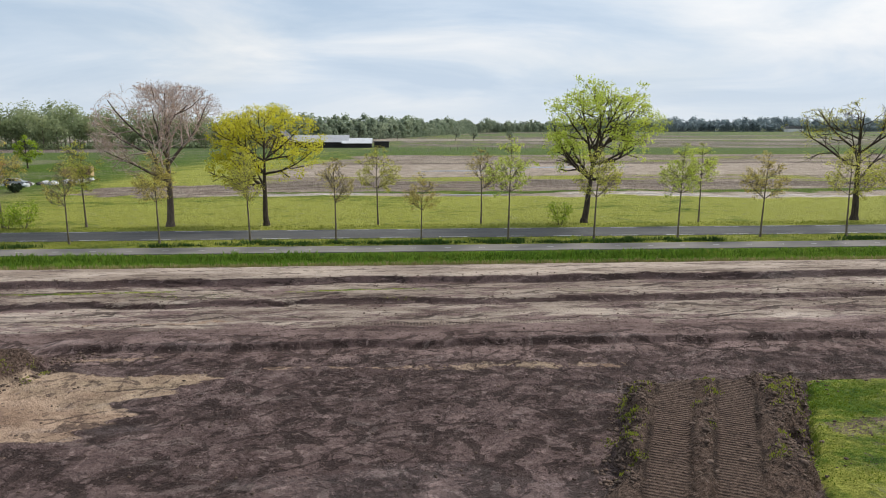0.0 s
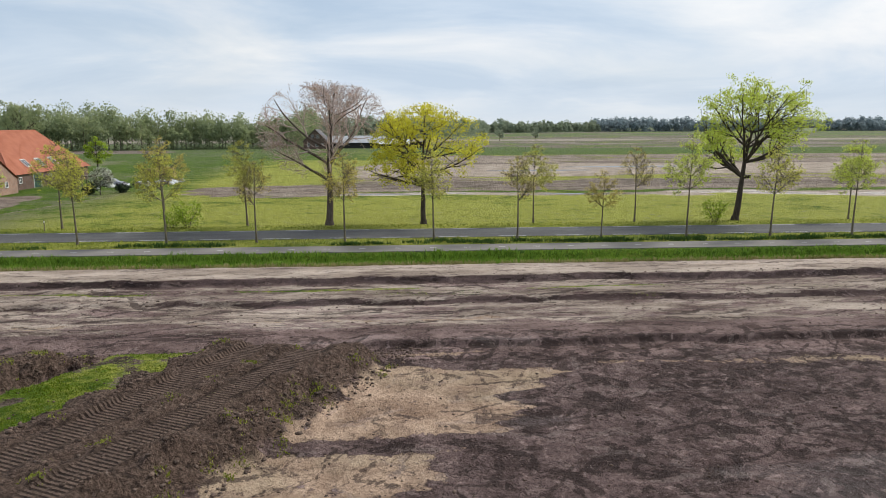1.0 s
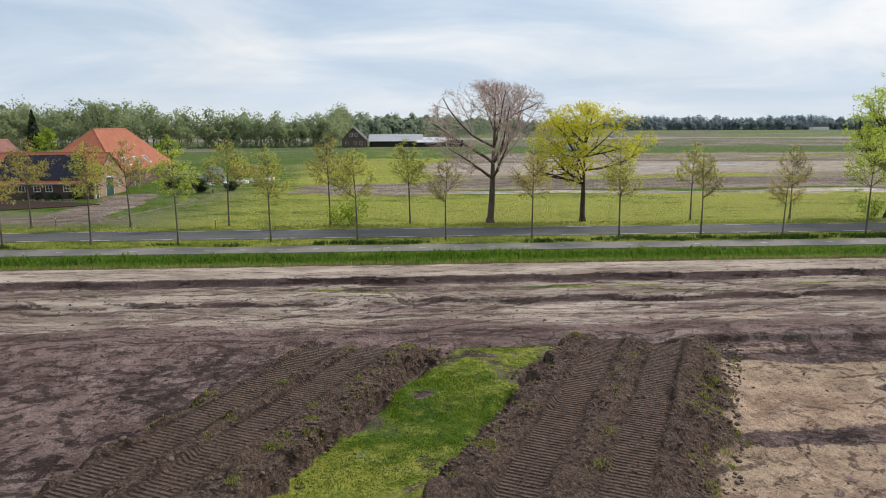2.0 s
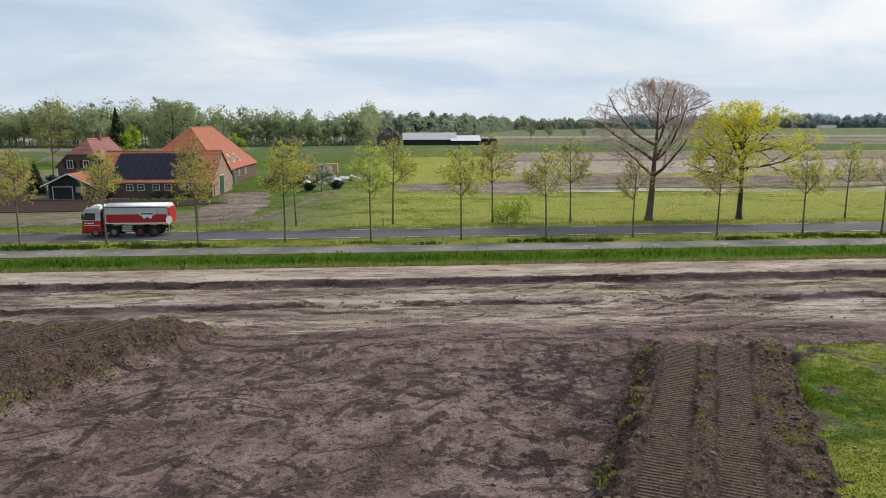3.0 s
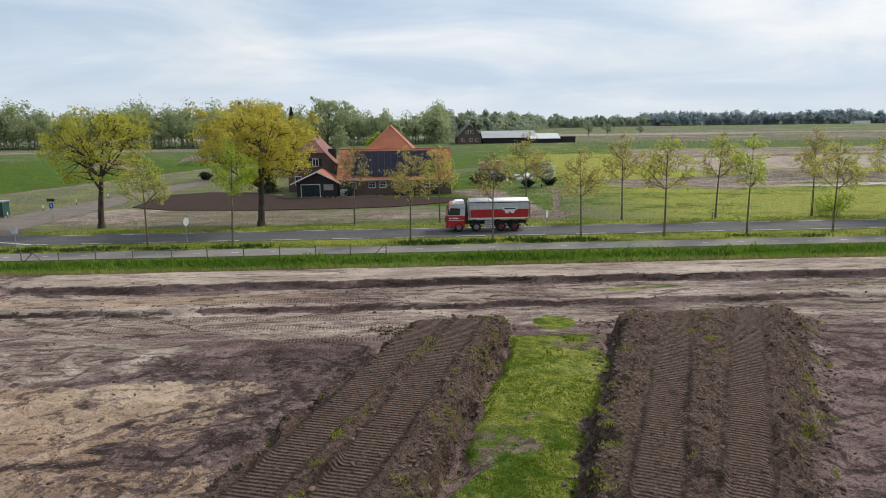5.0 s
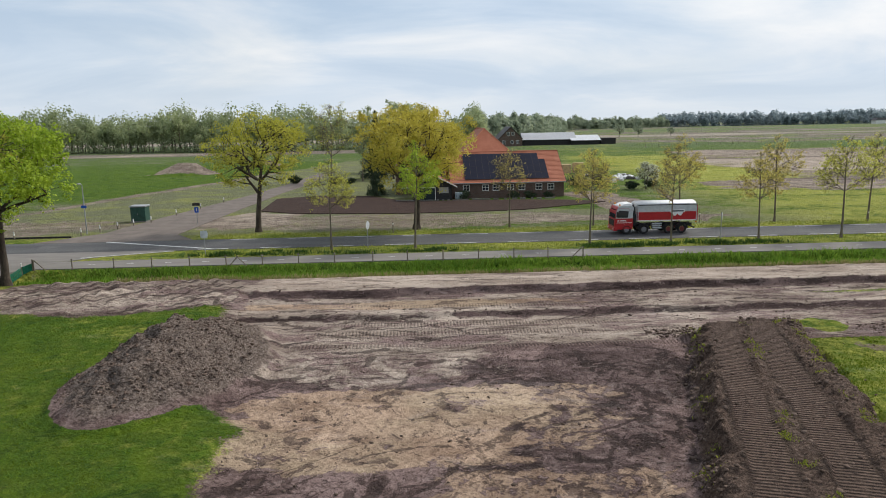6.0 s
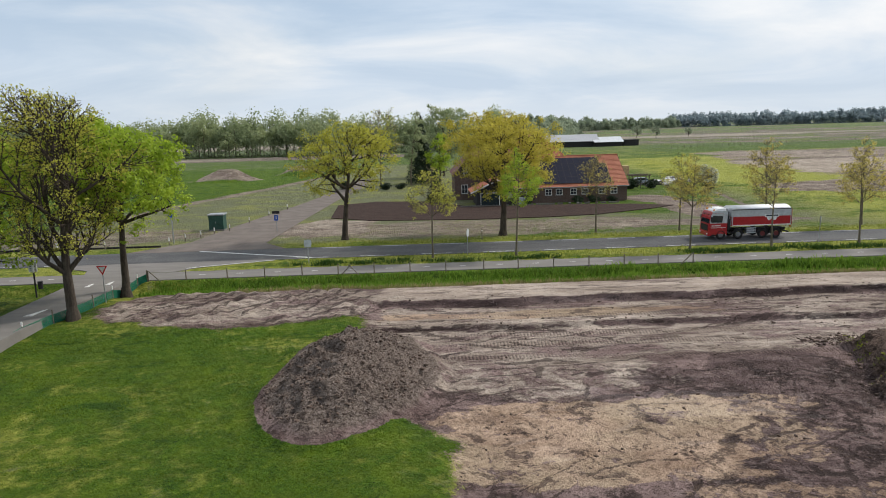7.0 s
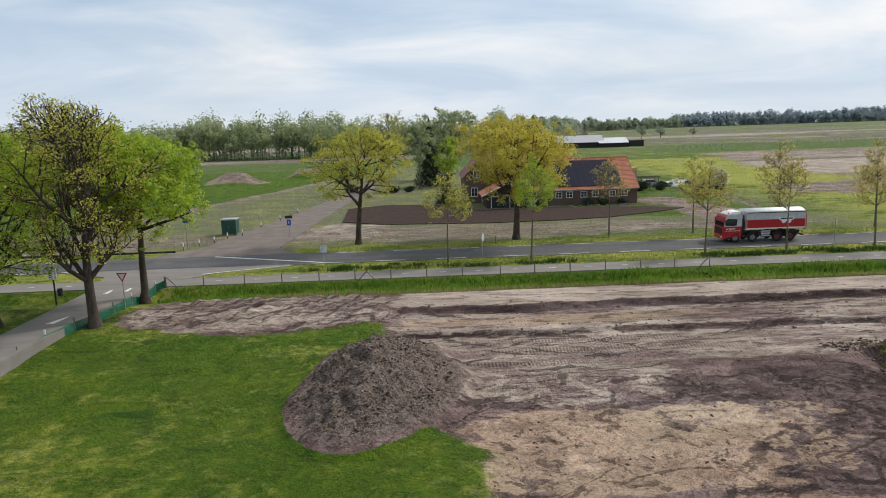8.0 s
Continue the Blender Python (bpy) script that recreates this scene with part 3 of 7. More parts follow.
def grid_axis(lo, hi, step):
    """Even steps from lo to hi, and growing ones beyond, out to 4.2 km."""
    grow_ = np.cumsum(step * 1.16 ** np.arange(1, 60))
    left, right = lo - grow_, hi + grow_
    return np.concatenate([left[left > -4200][::-1], np.arange(lo, hi + step / 2, step), right[right < 4200]])


def strokes(xs, ys, seed, count, x0, x1, y0, y1, turns, long, broad):
    """Drag and scrape marks: short bent bars laid at several turns, 0 to 1."""
    r = np.random.RandomState(seed)
    out = np.zeros((len(ys), len(xs)), dtype=np.float32)
    for _ in range(count):
        cx, cy = r.uniform(x0, x1), y0 + (y1 - y0) * r.rand()
        a = radians(turns[r.randint(len(turns))] + r.normal(0, 9))
        L, B, bend = r.uniform(*long) / 2, r.uniform(*broad) / 2, r.normal(0, 0.03)
        i0, i1 = np.searchsorted(xs, (cx - L - 1, cx + L + 1))
        j0, j1 = np.searchsorted(ys, (cy - L - 1, cy + L + 1))
        if i1 - i0 < 2 or j1 - j0 < 2:
            continue
        gx, gy = xs[None, i0:i1] - cx, ys[j0:j1, None] - cy
        u, v = gx * math.cos(a) + gy * math.sin(a), gy * math.cos(a) - gx * math.sin(a)
        v = v - bend * u * u + (value_noise(u + cx, v + cy, 0.5, seed) - 0.5) * B * 1.4
        k = (1 - smooth(np.abs(v) / B, 0.55, 1.1)) * (1 - smooth(np.abs(u) / L, 0.75, 1.0)) * r.uniform(0.5, 1.0)
        out[j0:j1, i0:i1] = np.maximum(out[j0:j1, i0:i1], k)
    return out


def ground_sheet(xs, ys):
    x, y = xs[None, :], ys[:, None]
    h, bank, strip, heap, apron, west = ground_height(x, y)
    nx, ny = len(xs), len(ys)
    idx = np.arange(nx * ny).reshape(ny, nx)
    quads = np.stack([idx[:-1, :-1], idx[:-1, 1:], idx[1:, 1:], idx[1:, :-1]], -1).reshape(-1, 4)
    n1 = fbm(x, y, 7, 101)
    n2 = fbm(x * 0.2, y, 5, 111)
    n3 = fbm(x, y, 26, 121)
    site = (1 - smooth(y + (n1 - 0.5) * 1.5, 50.2, 51.6)) * (1 - west)
    # turf
    grass = strip * (1 - smooth(bank, 0.25, 0.6)) * (0.46 + 0.75 * smooth(fbm(x, y, 2.6, 103), 0.32, 0.56))
    grass = np.maximum(grass, 0.95 * ellipse(x, y, -70.4, 37.0, 1.5, 1.5, 191, 0.5) * (1 - smooth(bank, 0.2, 0.5)))
    grass = np.maximum(grass, west * (1 - smooth(heap, 0.05, 0.2)) * (1 - apron))
    grass = np.maximum(grass, smooth(y + (n1 - 0.5) * 1.2, 51.2, 52.2))
    grass = grass * (1 - 0.6 * bank) + bank * 0.26 * smooth(n1, 0.45, 0.7)
    grass = np.maximum(grass, ((y > 41) & (y < 44)) * 0.36 * smooth(n2, 0.45, 0.6) * (1 - west) * (1 - smooth(-x, 60, 75)))
    weedy = np.exp(-((y - 43.4 + (fbm(x, y * 0, 11, 105) - 0.5) * 1.6) / 0.34) ** 2) * smooth(value_noise(x, y * 0, 7, 107), 0.35, 0.6)
    grass = np.maximum(grass, 0.62 * weedy * (1 - west) * (1 - smooth(-x, 62, 78)))
    dry = np.where(y < 57, 0.16 + west * (0.04 + 0.24 * smooth(n1, 0.45, 0.7)) * smooth(-x, 108, 122), 0.55 + 0.4 * (n1 - 0.5))
    dry = np.where((y < 50) & (west < 0.5), 0.43 + 0.5 * (n1 - 0.5), dry)
    # fields beyond the road
    n4 = fbm(x * 0.14, y, 34, 123)
    east = smooth(x + (n3 - 0.5) * 26, -72, -50)
    wob = y + (n3 - 0.5) * 16 + (n1 - 0.5) * 5
    bare = np.zeros_like(h)
    for lo, hi, amt in ((103, 151, 0.66), (148, 208, 0.98), (214, 290, 0.72), (330, 470, 0.74), (500, 760, 0.78), (800, 1800, 0.72)):
        soft = 1.5 + lo * 0.01
        bare = np.maximum(bare, amt * smooth(wob, lo - soft, lo + soft) * (1 - smooth(wob, hi - soft, hi + soft)))
    inner = smooth(x + (n3 - 0.5) * 30 - (y - 100) * 0.12, -34, -10) + smooth(y, 395, 470)
    bare = bare * np.clip(inner, 0, 1) * np.where(y < 460, 0.45 + 0.75 * smooth(n2 * 0.6 + n1 * 0.4, 0.38, 0.54), 1.0) * np.where(y > 210, 0.30 + 1.0 * smooth(n4, 0.40, 0.56), 1.0)
    bare = np.maximum(bare, 0.85 * ellipse(x, y, -24, 118, 22, 13, 131, 0.6))
    bare = np.maximum(bare, 0.9 * ellipse(x, y, -72, 79.5, 15, 3.2, 133, 0.5))
    bare = np.maximum(bare, 0.9 * ellipse(x, y, -66, 92, 4.5, 13, 134, 0.5))
    bare = np.maximum(bare, 0.56 * ellipse(x, y, -98, 80.5, 27, 8.0, 135, 0.7))
    bare = np.maximum(bare, 0.9 * ellipse(x, y, -117, 84, 7, 8, 136, 0.6))
    bare = np.maximum(bare, 0.75 * ellipse(x, y, -68, 107, 5, 6, 137, 0.4))
    bare = np.maximum(bare, 0.55 * ellipse(x, y, -150, 81, 26, 8, 138, 0.6))
    bare = np.maximum(bare, 0.8 * smooth(-x, 105, 125) * smooth(y, 312, 318) * (1 - smooth(y, 328, 336)))
    bare = np.maximum(bare, 0.9 * ellipse(x, y, -65.5, 86, 3.8, 12, 134, 0.4))
    bare = np.maximum(bare, 0.72 * np.exp(-((y - (x + 142) * 3.9 - 132 + (n3 - 0.5) * 26) / 9) ** 2) * smooth(x, -160, -150) * (1 - smooth(x, -132, -128)))
    bare = np.maximum(bare, 0.9 * smooth(-x, 98, 112) * smooth(y, 292, 298) * (1 - smooth(y, 318, 326)))
    beyond = smooth(y, 72, 73.2)
    grass = np.where(y > 60, grass * (1 - bare * beyond), grass)
    dry = np.where(y > 72, 0.66 + 1.0 * (n3 - 0.5) + 0.5 * (n1 - 0.5) + 0.45 * ellipse(x, y, -143, 98, 26, 22, 139, 0.5) + 0.4 * ellipse(x, y, -92, 84, 30, 6, 140, 0.6), dry)
    dry = np.where((y > 72) & (x < -96), dry + 0.35 - 1.0 * smooth(y - (x + 142) * 3.9 + (n3 - 0.5) * 20, 128, 138), dry)
    dry = np.where(y > 72, dry - 0.36 * smooth(-x, 30, 60) * (1 - smooth(-x, 88, 96)), dry)
    dry = np.where(y > 69, dry + 0.16 * (1 - smooth(-x, 25, 50)), dry)
    dry = np.where(y > 230, 0.30 + 0.8 * (n2 - 0.5), dry)
    # pale sand: the berm top, the scraped terraces, the sandy fields
    wob0 = y + (fbm(x, y, 9, 11) - 0.5) * 1.3 + (value_noise(x, y, 1.7, 5) - 0.5) * 0.45
    pale = site * (0.95 * smooth(wob0, 45.9, 46.1) + 0.56 * smooth(y, 33, 36.5) * (1 - smooth(wob0, 45.2, 45.6)))
    pale = np.maximum(pale, apron * 0.54)
    pale = np.maximum(pale, (1 - bank) * (1 - smooth(y, 45.0, 45.6)) * 0.54 * smooth(-x + (n1 - 0.5) * 10, 86, 93) * (1 - west) * smooth(y + (n1 - 0.5) * 4, 28, 31))
    pale = np.where(y > 72, bare * (0.42 + 1.3 * (n2 - 0.47)), pale)
    pale = np.where((y > 72) & (y < 95), np.maximum(pale, bare * 0.62 * ellipse(x, y, -98, 80.5, 27, 8.0, 135, 0.5)), pale)
    for lo, hi in ((101, 113), (152, 206), (430, 450), (560, 590)):
        pale = np.where(y > 72, np.maximum(pale, 0.80 * (0.5 + n2) * inner.clip(0, 1) * smooth(wob, lo, lo + 3) * (1 - smooth(wob, hi - 3, hi))), pale)
    # warm sand laid bare in the dug fields
    sand = np.zeros_like(h)
    for x0, x1, y0, y1, amt, seed, slant in ((-11.5, -1.2, 19.6, 28.2, 0.80, 141, 0.42), (-12.5, -2.2, 8.0, 18.4, 0.74, 142, 0.42), (-9.0, -3.4, 29.6, 30.6, 0.62, 149, 0.3), (2.0, 24.0, 27.4, 28.8, 0.52, 143, 0.2),
                                             (-105.4, -91.4, 20.6, 29.2, 0.70, 144, 0.15), (-92.4, -87.6, 21.6, 29.0, 0.52, 145, 0.15), (-96.0, -85.4, 12.0, 20.6, 0.56, 146, 0.2), (-108, -84, 42.2, 44.2, 0.64, 147, 0.0), (-36, 2, 36.0, 37.2, 0.48, 148, 0.0)):
        sand = np.maximum(sand, amt * patch(x, y, x0, x1, y0, y1, seed, slant))
    sand = sand * (1 - bank) * (1 - heap)
    # dark peat, also in the two cut edges
    cut_edge = np.exp(-((wob0 - 40.85) / 0.42) ** 2)
    dug = site * (1 - bank) * (1 - smooth(y + (n1 - 0.5) * 3, 28.5, 32.5))
    peat_and_shade = dug * (0.70 - 0.46 * smooth(-x, 30, 45) * (1 - smooth(-x, 80, 90)) - 0.45 * smooth(-x, 90, 97))
    peat_and_shade = np.maximum(peat_and_shade, site * 1.1 * smooth(wob0, 45.2, 45.5) * (1 - smooth(wob0, 45.85, 46.1)) * (1 - west))
    peat_and_shade = np.maximum(peat_and_shade, site * 1.25 * cut_edge * (0.62 + 0.7 * n2))
    peat_and_shade = np.maximum(peat_and_shade, site * 0.5 * smooth(n2, 0.52, 0.62) * smooth(y, 30, 36))
    peat_and_shade = np.maximum(peat_and_shade, 0.95 * np.maximum(ellipse(x, y, -85.5, 31.0, 4.8, 5, 151), ellipse(x, y, -92.0, 31.6, 2.6, 1.6, 152)) * (1 - bank))
    peat_and_shade = np.maximum(peat_and_shade, 0.9 * np.maximum(ellipse(x, y, -101.6, 29.8, 1.9, 0.7, 153), ellipse(x, y, -90.0, 24.6, 2.2, 0.9, 154)))
    # the shadow of the shelf's step, painted into the colour with the peat
    shelf = y + (fbm(x, y * 0, 5, 93) - 0.5) * 1.0
    peat_and_shade = np.maximum(peat_and_shade, 1.5 * site * (1 - bank) * smooth(shelf, 31.2, 31.45) * (1 - smooth(shelf, 31.8, 32.2)) * smooth(x, -9, -7))
    pale = pale * (1 - np.clip(peat_and_shade - 0.9, 0, 0.5) * 2)
    peat_and_shade = np.where(y > 72, bare * 0.9 * smooth(n2, 0.5, 0.58), peat_and_shade)
    peat_and_shade = np.where(y > 72, np.maximum(peat_and_shade, 0.95 * ellipse(x, y, -72, 79.5, 14, 2.8, 133, 0.5)), peat_and_shade)
    dx = x - (-62.0 + (y - 74) * 0.205)
    ditch = np.exp(-(dx / 0.6) ** 2) * smooth(y, 74, 77) * (1 - smooth(y, 112, 118))
    peat_and_shade, grass = np.maximum(peat_and_shade, ditch), grass * (1 - 0.9 * ditch)
    for yc, wd in ((209, 1.6), (118, 0.6)):
        line = yc + (value_noise(x, y * 0, 60, 401) - 0.5) * 5
        k = np.exp(-((y - line) / wd) ** 2) * inner.clip(0, 1)
        peat_and_shade, pale, grass = np.maximum(peat_and_shade, k * 1.3), pale * (1 - k), grass * (1 - 0.6 * k)
    for cx, cy, rx, ry in ((-155, 178, 11, 7), (-139, 197, 9, 6)):
        k = 1 - smooth(np.hypot((x - cx) / rx, (y - cy) / ry), 0.7, 0.95)
        grass, peat_and_shade, pale = grass * (1 - k), np.where(k > 0.3, 0.2, peat_and_shade), np.where(k > 0.3, 0.36, pale)
    # the open fields to the east lie in strips: (from, to, grass, dryness, pale sand, dark soil)
    if ys[-1] > 100:
        strip_y = wob + (n4 - 0.5) * 0.12 * y
        fields = np.zeros((4,) + h.shape)
        total = np.zeros_like(h)
        for lo, hi, *mix in ((103, 107.5, 0.05, 0.5, 0.80, 0.0), (107.5, 111.5, 0.85, 0.15, 0.1, 0.2), (111.5, 119, 0.25, 0.5, 0.35, 0.55), (119, 134, 0.15, 0.6, 0.25, 0.7), (134, 151, 0.48, 0.75, 0.30, 0.30),
                             (151, 200, 0.02, 0.5, 0.88, 0.0), (200, 206, 0.2, 0.5, 0.0, 1.0), (206, 262, 0.34, 0.6, 0.45, 0.45), (262, 335, 0.95, 0.1, 0.1, 0.0), (335, 500, 0.46, 0.4, 0.34, 0.55), (500, 560, 0.1, 0.5, 0.85, 0.1),
                             (560, 760, 0.50, 0.4, 0.26, 0.65), (760, 830, 0.7, 0.2, 0.4, 0.3), (830, 5000, 0.56, 0.3, 0.2, 0.7)):
            soft = 0.8 + lo * 0.008
            k = smooth(strip_y, lo - soft, lo + soft) * (1 - smooth(strip_y, hi - soft, hi + soft))
            total = total + k
            for i in range(4):
                fields[i] += k * mix[i]
        fields = fields / np.maximum(total, 1e-3)
        part_e = np.clip(inner, 0, 1) * smooth(total, 0.2, 0.8)
        grain = (n2 - 0.5) * 1.0 + (n1 - 0.5) * 0.5
        grass = grass * (1 - part_e) + part_e * (fields[0] - grain)
        dry = dry * (1 - part_e) + part_e * fields[1]
        pale = pale * (1 - part_e) + part_e * (fields[2] + grain)
        peat_and_shade = peat_and_shade * (1 - part_e) + part_e * (fields[3] - grain)
    # smears left by the digger's bucket and tracks, in several directions
    smear, scrape = np.zeros_like(h), np.zeros_like(h)
    if ys[0] < 20:
        smear = strokes(xs, ys, 300, 900, -106, 40, 14, 33, (8, 28, -24, 62, -58, 85), (0.7, 3.6), (0.18, 0.75))
        smear = np.maximum(smear, strokes(xs, ys, 301, 420, -106, 40, 14, 31, (8, 66, -20, 40), (1.5, 5.5), (0.12, 0.3)))
        smear = np.maximum(smear, 0.9 * strokes(xs, ys, 302, 420, -110, 62, 33, 45, (0, 2, -3, 14, -20), (1.5, 8.0), (0.15, 0.5)))
        scrape = strokes(xs, ys, 303, 480, -106, 40, 14, 33, (5, 24, -30, 70), (0.6, 2.8), (0.15, 0.5))
    clear = site * (1 - smooth(bank, 0.1, 0.4)) * (1 - strip) * (1 - heap)
    thin = 1 - 0.35 * smooth(sand, 0.3, 0.7) - 0.3 * smooth(pale, 0.5, 0.7)
    smear, scrape = smear * clear * np.clip(thin, 0, 1), scrape * clear
    if ys[0] < 20:
        smear = np.maximum(smear, apron * strokes(xs, ys, 304, 90, -129, -108, 41, 52, (48, 58, 66, 30), (1.5, 6.0), (0.18, 0.55)))
    # tracks
    track, along, rut = np.zeros_like(h), np.zeros_like(h), np.zeros_like(h)
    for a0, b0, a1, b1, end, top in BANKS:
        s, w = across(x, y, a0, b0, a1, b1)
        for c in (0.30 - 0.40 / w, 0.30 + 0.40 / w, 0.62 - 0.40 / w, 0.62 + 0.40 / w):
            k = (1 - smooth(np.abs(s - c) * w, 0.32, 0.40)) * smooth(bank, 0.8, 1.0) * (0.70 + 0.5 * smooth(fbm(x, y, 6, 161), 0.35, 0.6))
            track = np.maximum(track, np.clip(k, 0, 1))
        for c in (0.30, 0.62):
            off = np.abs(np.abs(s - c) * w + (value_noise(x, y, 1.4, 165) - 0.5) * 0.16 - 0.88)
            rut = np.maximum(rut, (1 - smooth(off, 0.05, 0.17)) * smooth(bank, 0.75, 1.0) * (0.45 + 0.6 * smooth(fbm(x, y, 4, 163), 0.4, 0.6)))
        g = ((a0 + b0) / 2, (a1 + b1) / 2)
        lie = math.atan2(g[1] - g[0], 15)
        along = np.where((s > -0.05) & (s < 1.05), y * math.cos(lie) + x * math.sin(lie), along)
    flat = site * (1 - bank) * smooth(y, 33, 34)
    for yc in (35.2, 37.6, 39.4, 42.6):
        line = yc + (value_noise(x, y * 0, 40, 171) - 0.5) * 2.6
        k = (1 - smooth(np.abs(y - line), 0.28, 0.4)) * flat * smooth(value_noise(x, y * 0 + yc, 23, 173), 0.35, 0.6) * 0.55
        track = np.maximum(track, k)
    along = np.where(flat > 0.5, x, along)
    wet = 0.8 * ellipse(x, y, -58.5, 31.0, 2.6, 0.9, 181, 0.9) * (1 - bank) + 0.5 * site * smooth(fbm(x * 0.3, y, 4, 183), 0.66, 0.74) * (1 - bank)
    wet = np.maximum(wet, inner.clip(0, 1) * smooth(wob, 103, 105) * (1 - smooth(wob, 107, 109)) * smooth(n2, 0.5, 0.58) * 0.9)
    values = (("grass", grass), ("dry", dry), ("pale", pale), ("sand", sand), ("peat_and_shade", peat_and_shade), ("track", track), ("along", along), ("wet", wet), ("smear", smear), ("scrape", scrape), ("rut", rut), ("pile", heap), ("terrace", smooth(y, 32, 35.5) * (1 - smooth(y, 50, 52))), ("far", smooth(y, 150, 400)), ("bank", np.maximum(bank, 0.44 * heap)))
    values = {name: np.ascontiguousarray(np.broadcast_to(v, h.shape), dtype=np.float32).ravel() for name, v in values}
    return np.stack([x + 0 * h, y + 0 * h, h], -1).reshape(-1, 3), quads, values


build_ground()


# ---- roads ----
def ribbon(points, z0, z1, bm=None):
    """A flat slab with that outline."""
    own = bm if bm is not None else bmesh.new()
    top = [own.verts.new((x, y, z1)) for x, y in points]
    low = [own.verts.new((x, y, z0)) for x, y in points]
    own.faces.new(top)
    for i in range(len(points)):
        j = (i + 1) % len(points)
        own.faces.new((top[j], top[i], low[i], low[j]))
    bmesh.ops.recalc_face_normals(own, faces=own.faces[:])
    return own


ROAD_NEAR, ROAD_FAR = 63.0, 69.3
PATH_NEAR, PATH_FAR = 55.2, 58.5


def build_roads():
    road = tagged(part("road", ribbon([(-700, ROAD_NEAR), (700, ROAD_NEAR), (700, ROAD_FAR), (-700, ROAD_FAR)], -0.1, 0.03), ASPHALT), "worn grey asphalt road with dashed edge lines", "road", kind="structure")
    path = tagged(part("cycle_path", ribbon([(-700, PATH_NEAR), (700, PATH_NEAR), (700, PATH_FAR), (-700, PATH_FAR)], -0.1, 0.035), CONCRETE), "pale concrete cycle path beside the road", "path", kind="structure")
    side = ribbon([(-134.9, -60), (-131.4, -60), (-131.4, 40), (-130.9, 48), (-130.2, 54), (-128.6, 57.5), (-126.0, 60.2), (-119.0, 63.2), (-141.5, 63.2), (-136.2, 60.2), (-134.9, 56), (-134.9, 50)], -0.9, 0.042)
    tagged(part("side_road", side, CONCRETE), "narrow pale grey side road joining the main road", "road", kind="structure")
    drive = ribbon([(-136.5, 69.2), (-119.5, 69.2), (-122.6, 73.5), (-121.6, 91), (-119.6, 119.5), (-117.5, 140), (-116, 170), (-120, 170), (-122, 140), (-124.8, 117), (-129.4, 90.6), (-131.6, 75.5)], -0.1, 0.04)
    m = Mat("sandy_lane", 0.95, 0, 0.15)
    c = m.mix(m.span(m.noise(0.5, 5), 0.3, 0.7), (0.112, 0.094, 0.084), (0.182, 0.155, 0.136))
    m.color(m.mix(m.span(m.noise(6, 4), 0.4, 0.7), c, (0.165, 0.142, 0.122)))
    m.bump(m.noise(8, 4), 0.4, 0.03)
    tagged(part("farm_lane", drive, m.mat), "pale gravel lane leading past the farmhouse", "lane", kind="structure")
    dash = mesh_from("dash", [(-1.5, -0.07, 0), (1.5, -0.07, 0), (1.5, 0.07, 0), (-1.5, 0.07, 0)], [(0, 1, 2, 3)])
    dash.materials.append(LINE_WHITE)
    small = mesh_from("path_dash", [(-0.3, -0.06, 0), (0.3, -0.06, 0), (0.3, 0.06, 0), (-0.3, 0.06, 0)], [(0, 1, 2, 3)])
    small.materials.append(LINE_WHITE)
    for k in range(-28, 24):
        for yl, off in ((ROAD_NEAR + 0.42, 0.0), (ROAD_FAR - 0.42, 1.7)):
            x = k * 6.1 + off
            if -139 < x < -119:
                continue
            ob = part("edge_line", dash, None, road)
            ob.location = (x, yl, 0.036)
    for k in range(-50, 46):
        x = k * 3.3 + 0.8
        if -137 < x < -127:
            continue
        ob = part("path_line", small, None, path)
        ob.location = (x, 56.9, 0.041)
    for pts, nm in (([(-128.6, 71.6 - 2.6), (-116.2, 63.4), (-116.0, 63.55), (-128.3, 71.8 - 2.6)], "crossing_line"), ([(-127.0, 59.9), (-119.4, 62.6), (-119.5, 62.75), (-127.1, 60.05)], "crossing_line"),
                    ([(-133.2, 44.2), (-132.6, 44.2), (-132.4, 46.0), (-132.55, 46.0)], "road_marking"), ([(-133.2, 53.2), (-132.8, 53.2), (-132.9, 54.4), (-133.1, 54.4)], "road_marking"),
                    ([(-131.8, 53.8), (-131.4, 53.8), (-131.5, 55.0), (-131.7, 55.0)], "road_marking")):
        part(nm, ribbon(pts, 0.03, 0.052), LINE_WHITE, road)


build_roads()


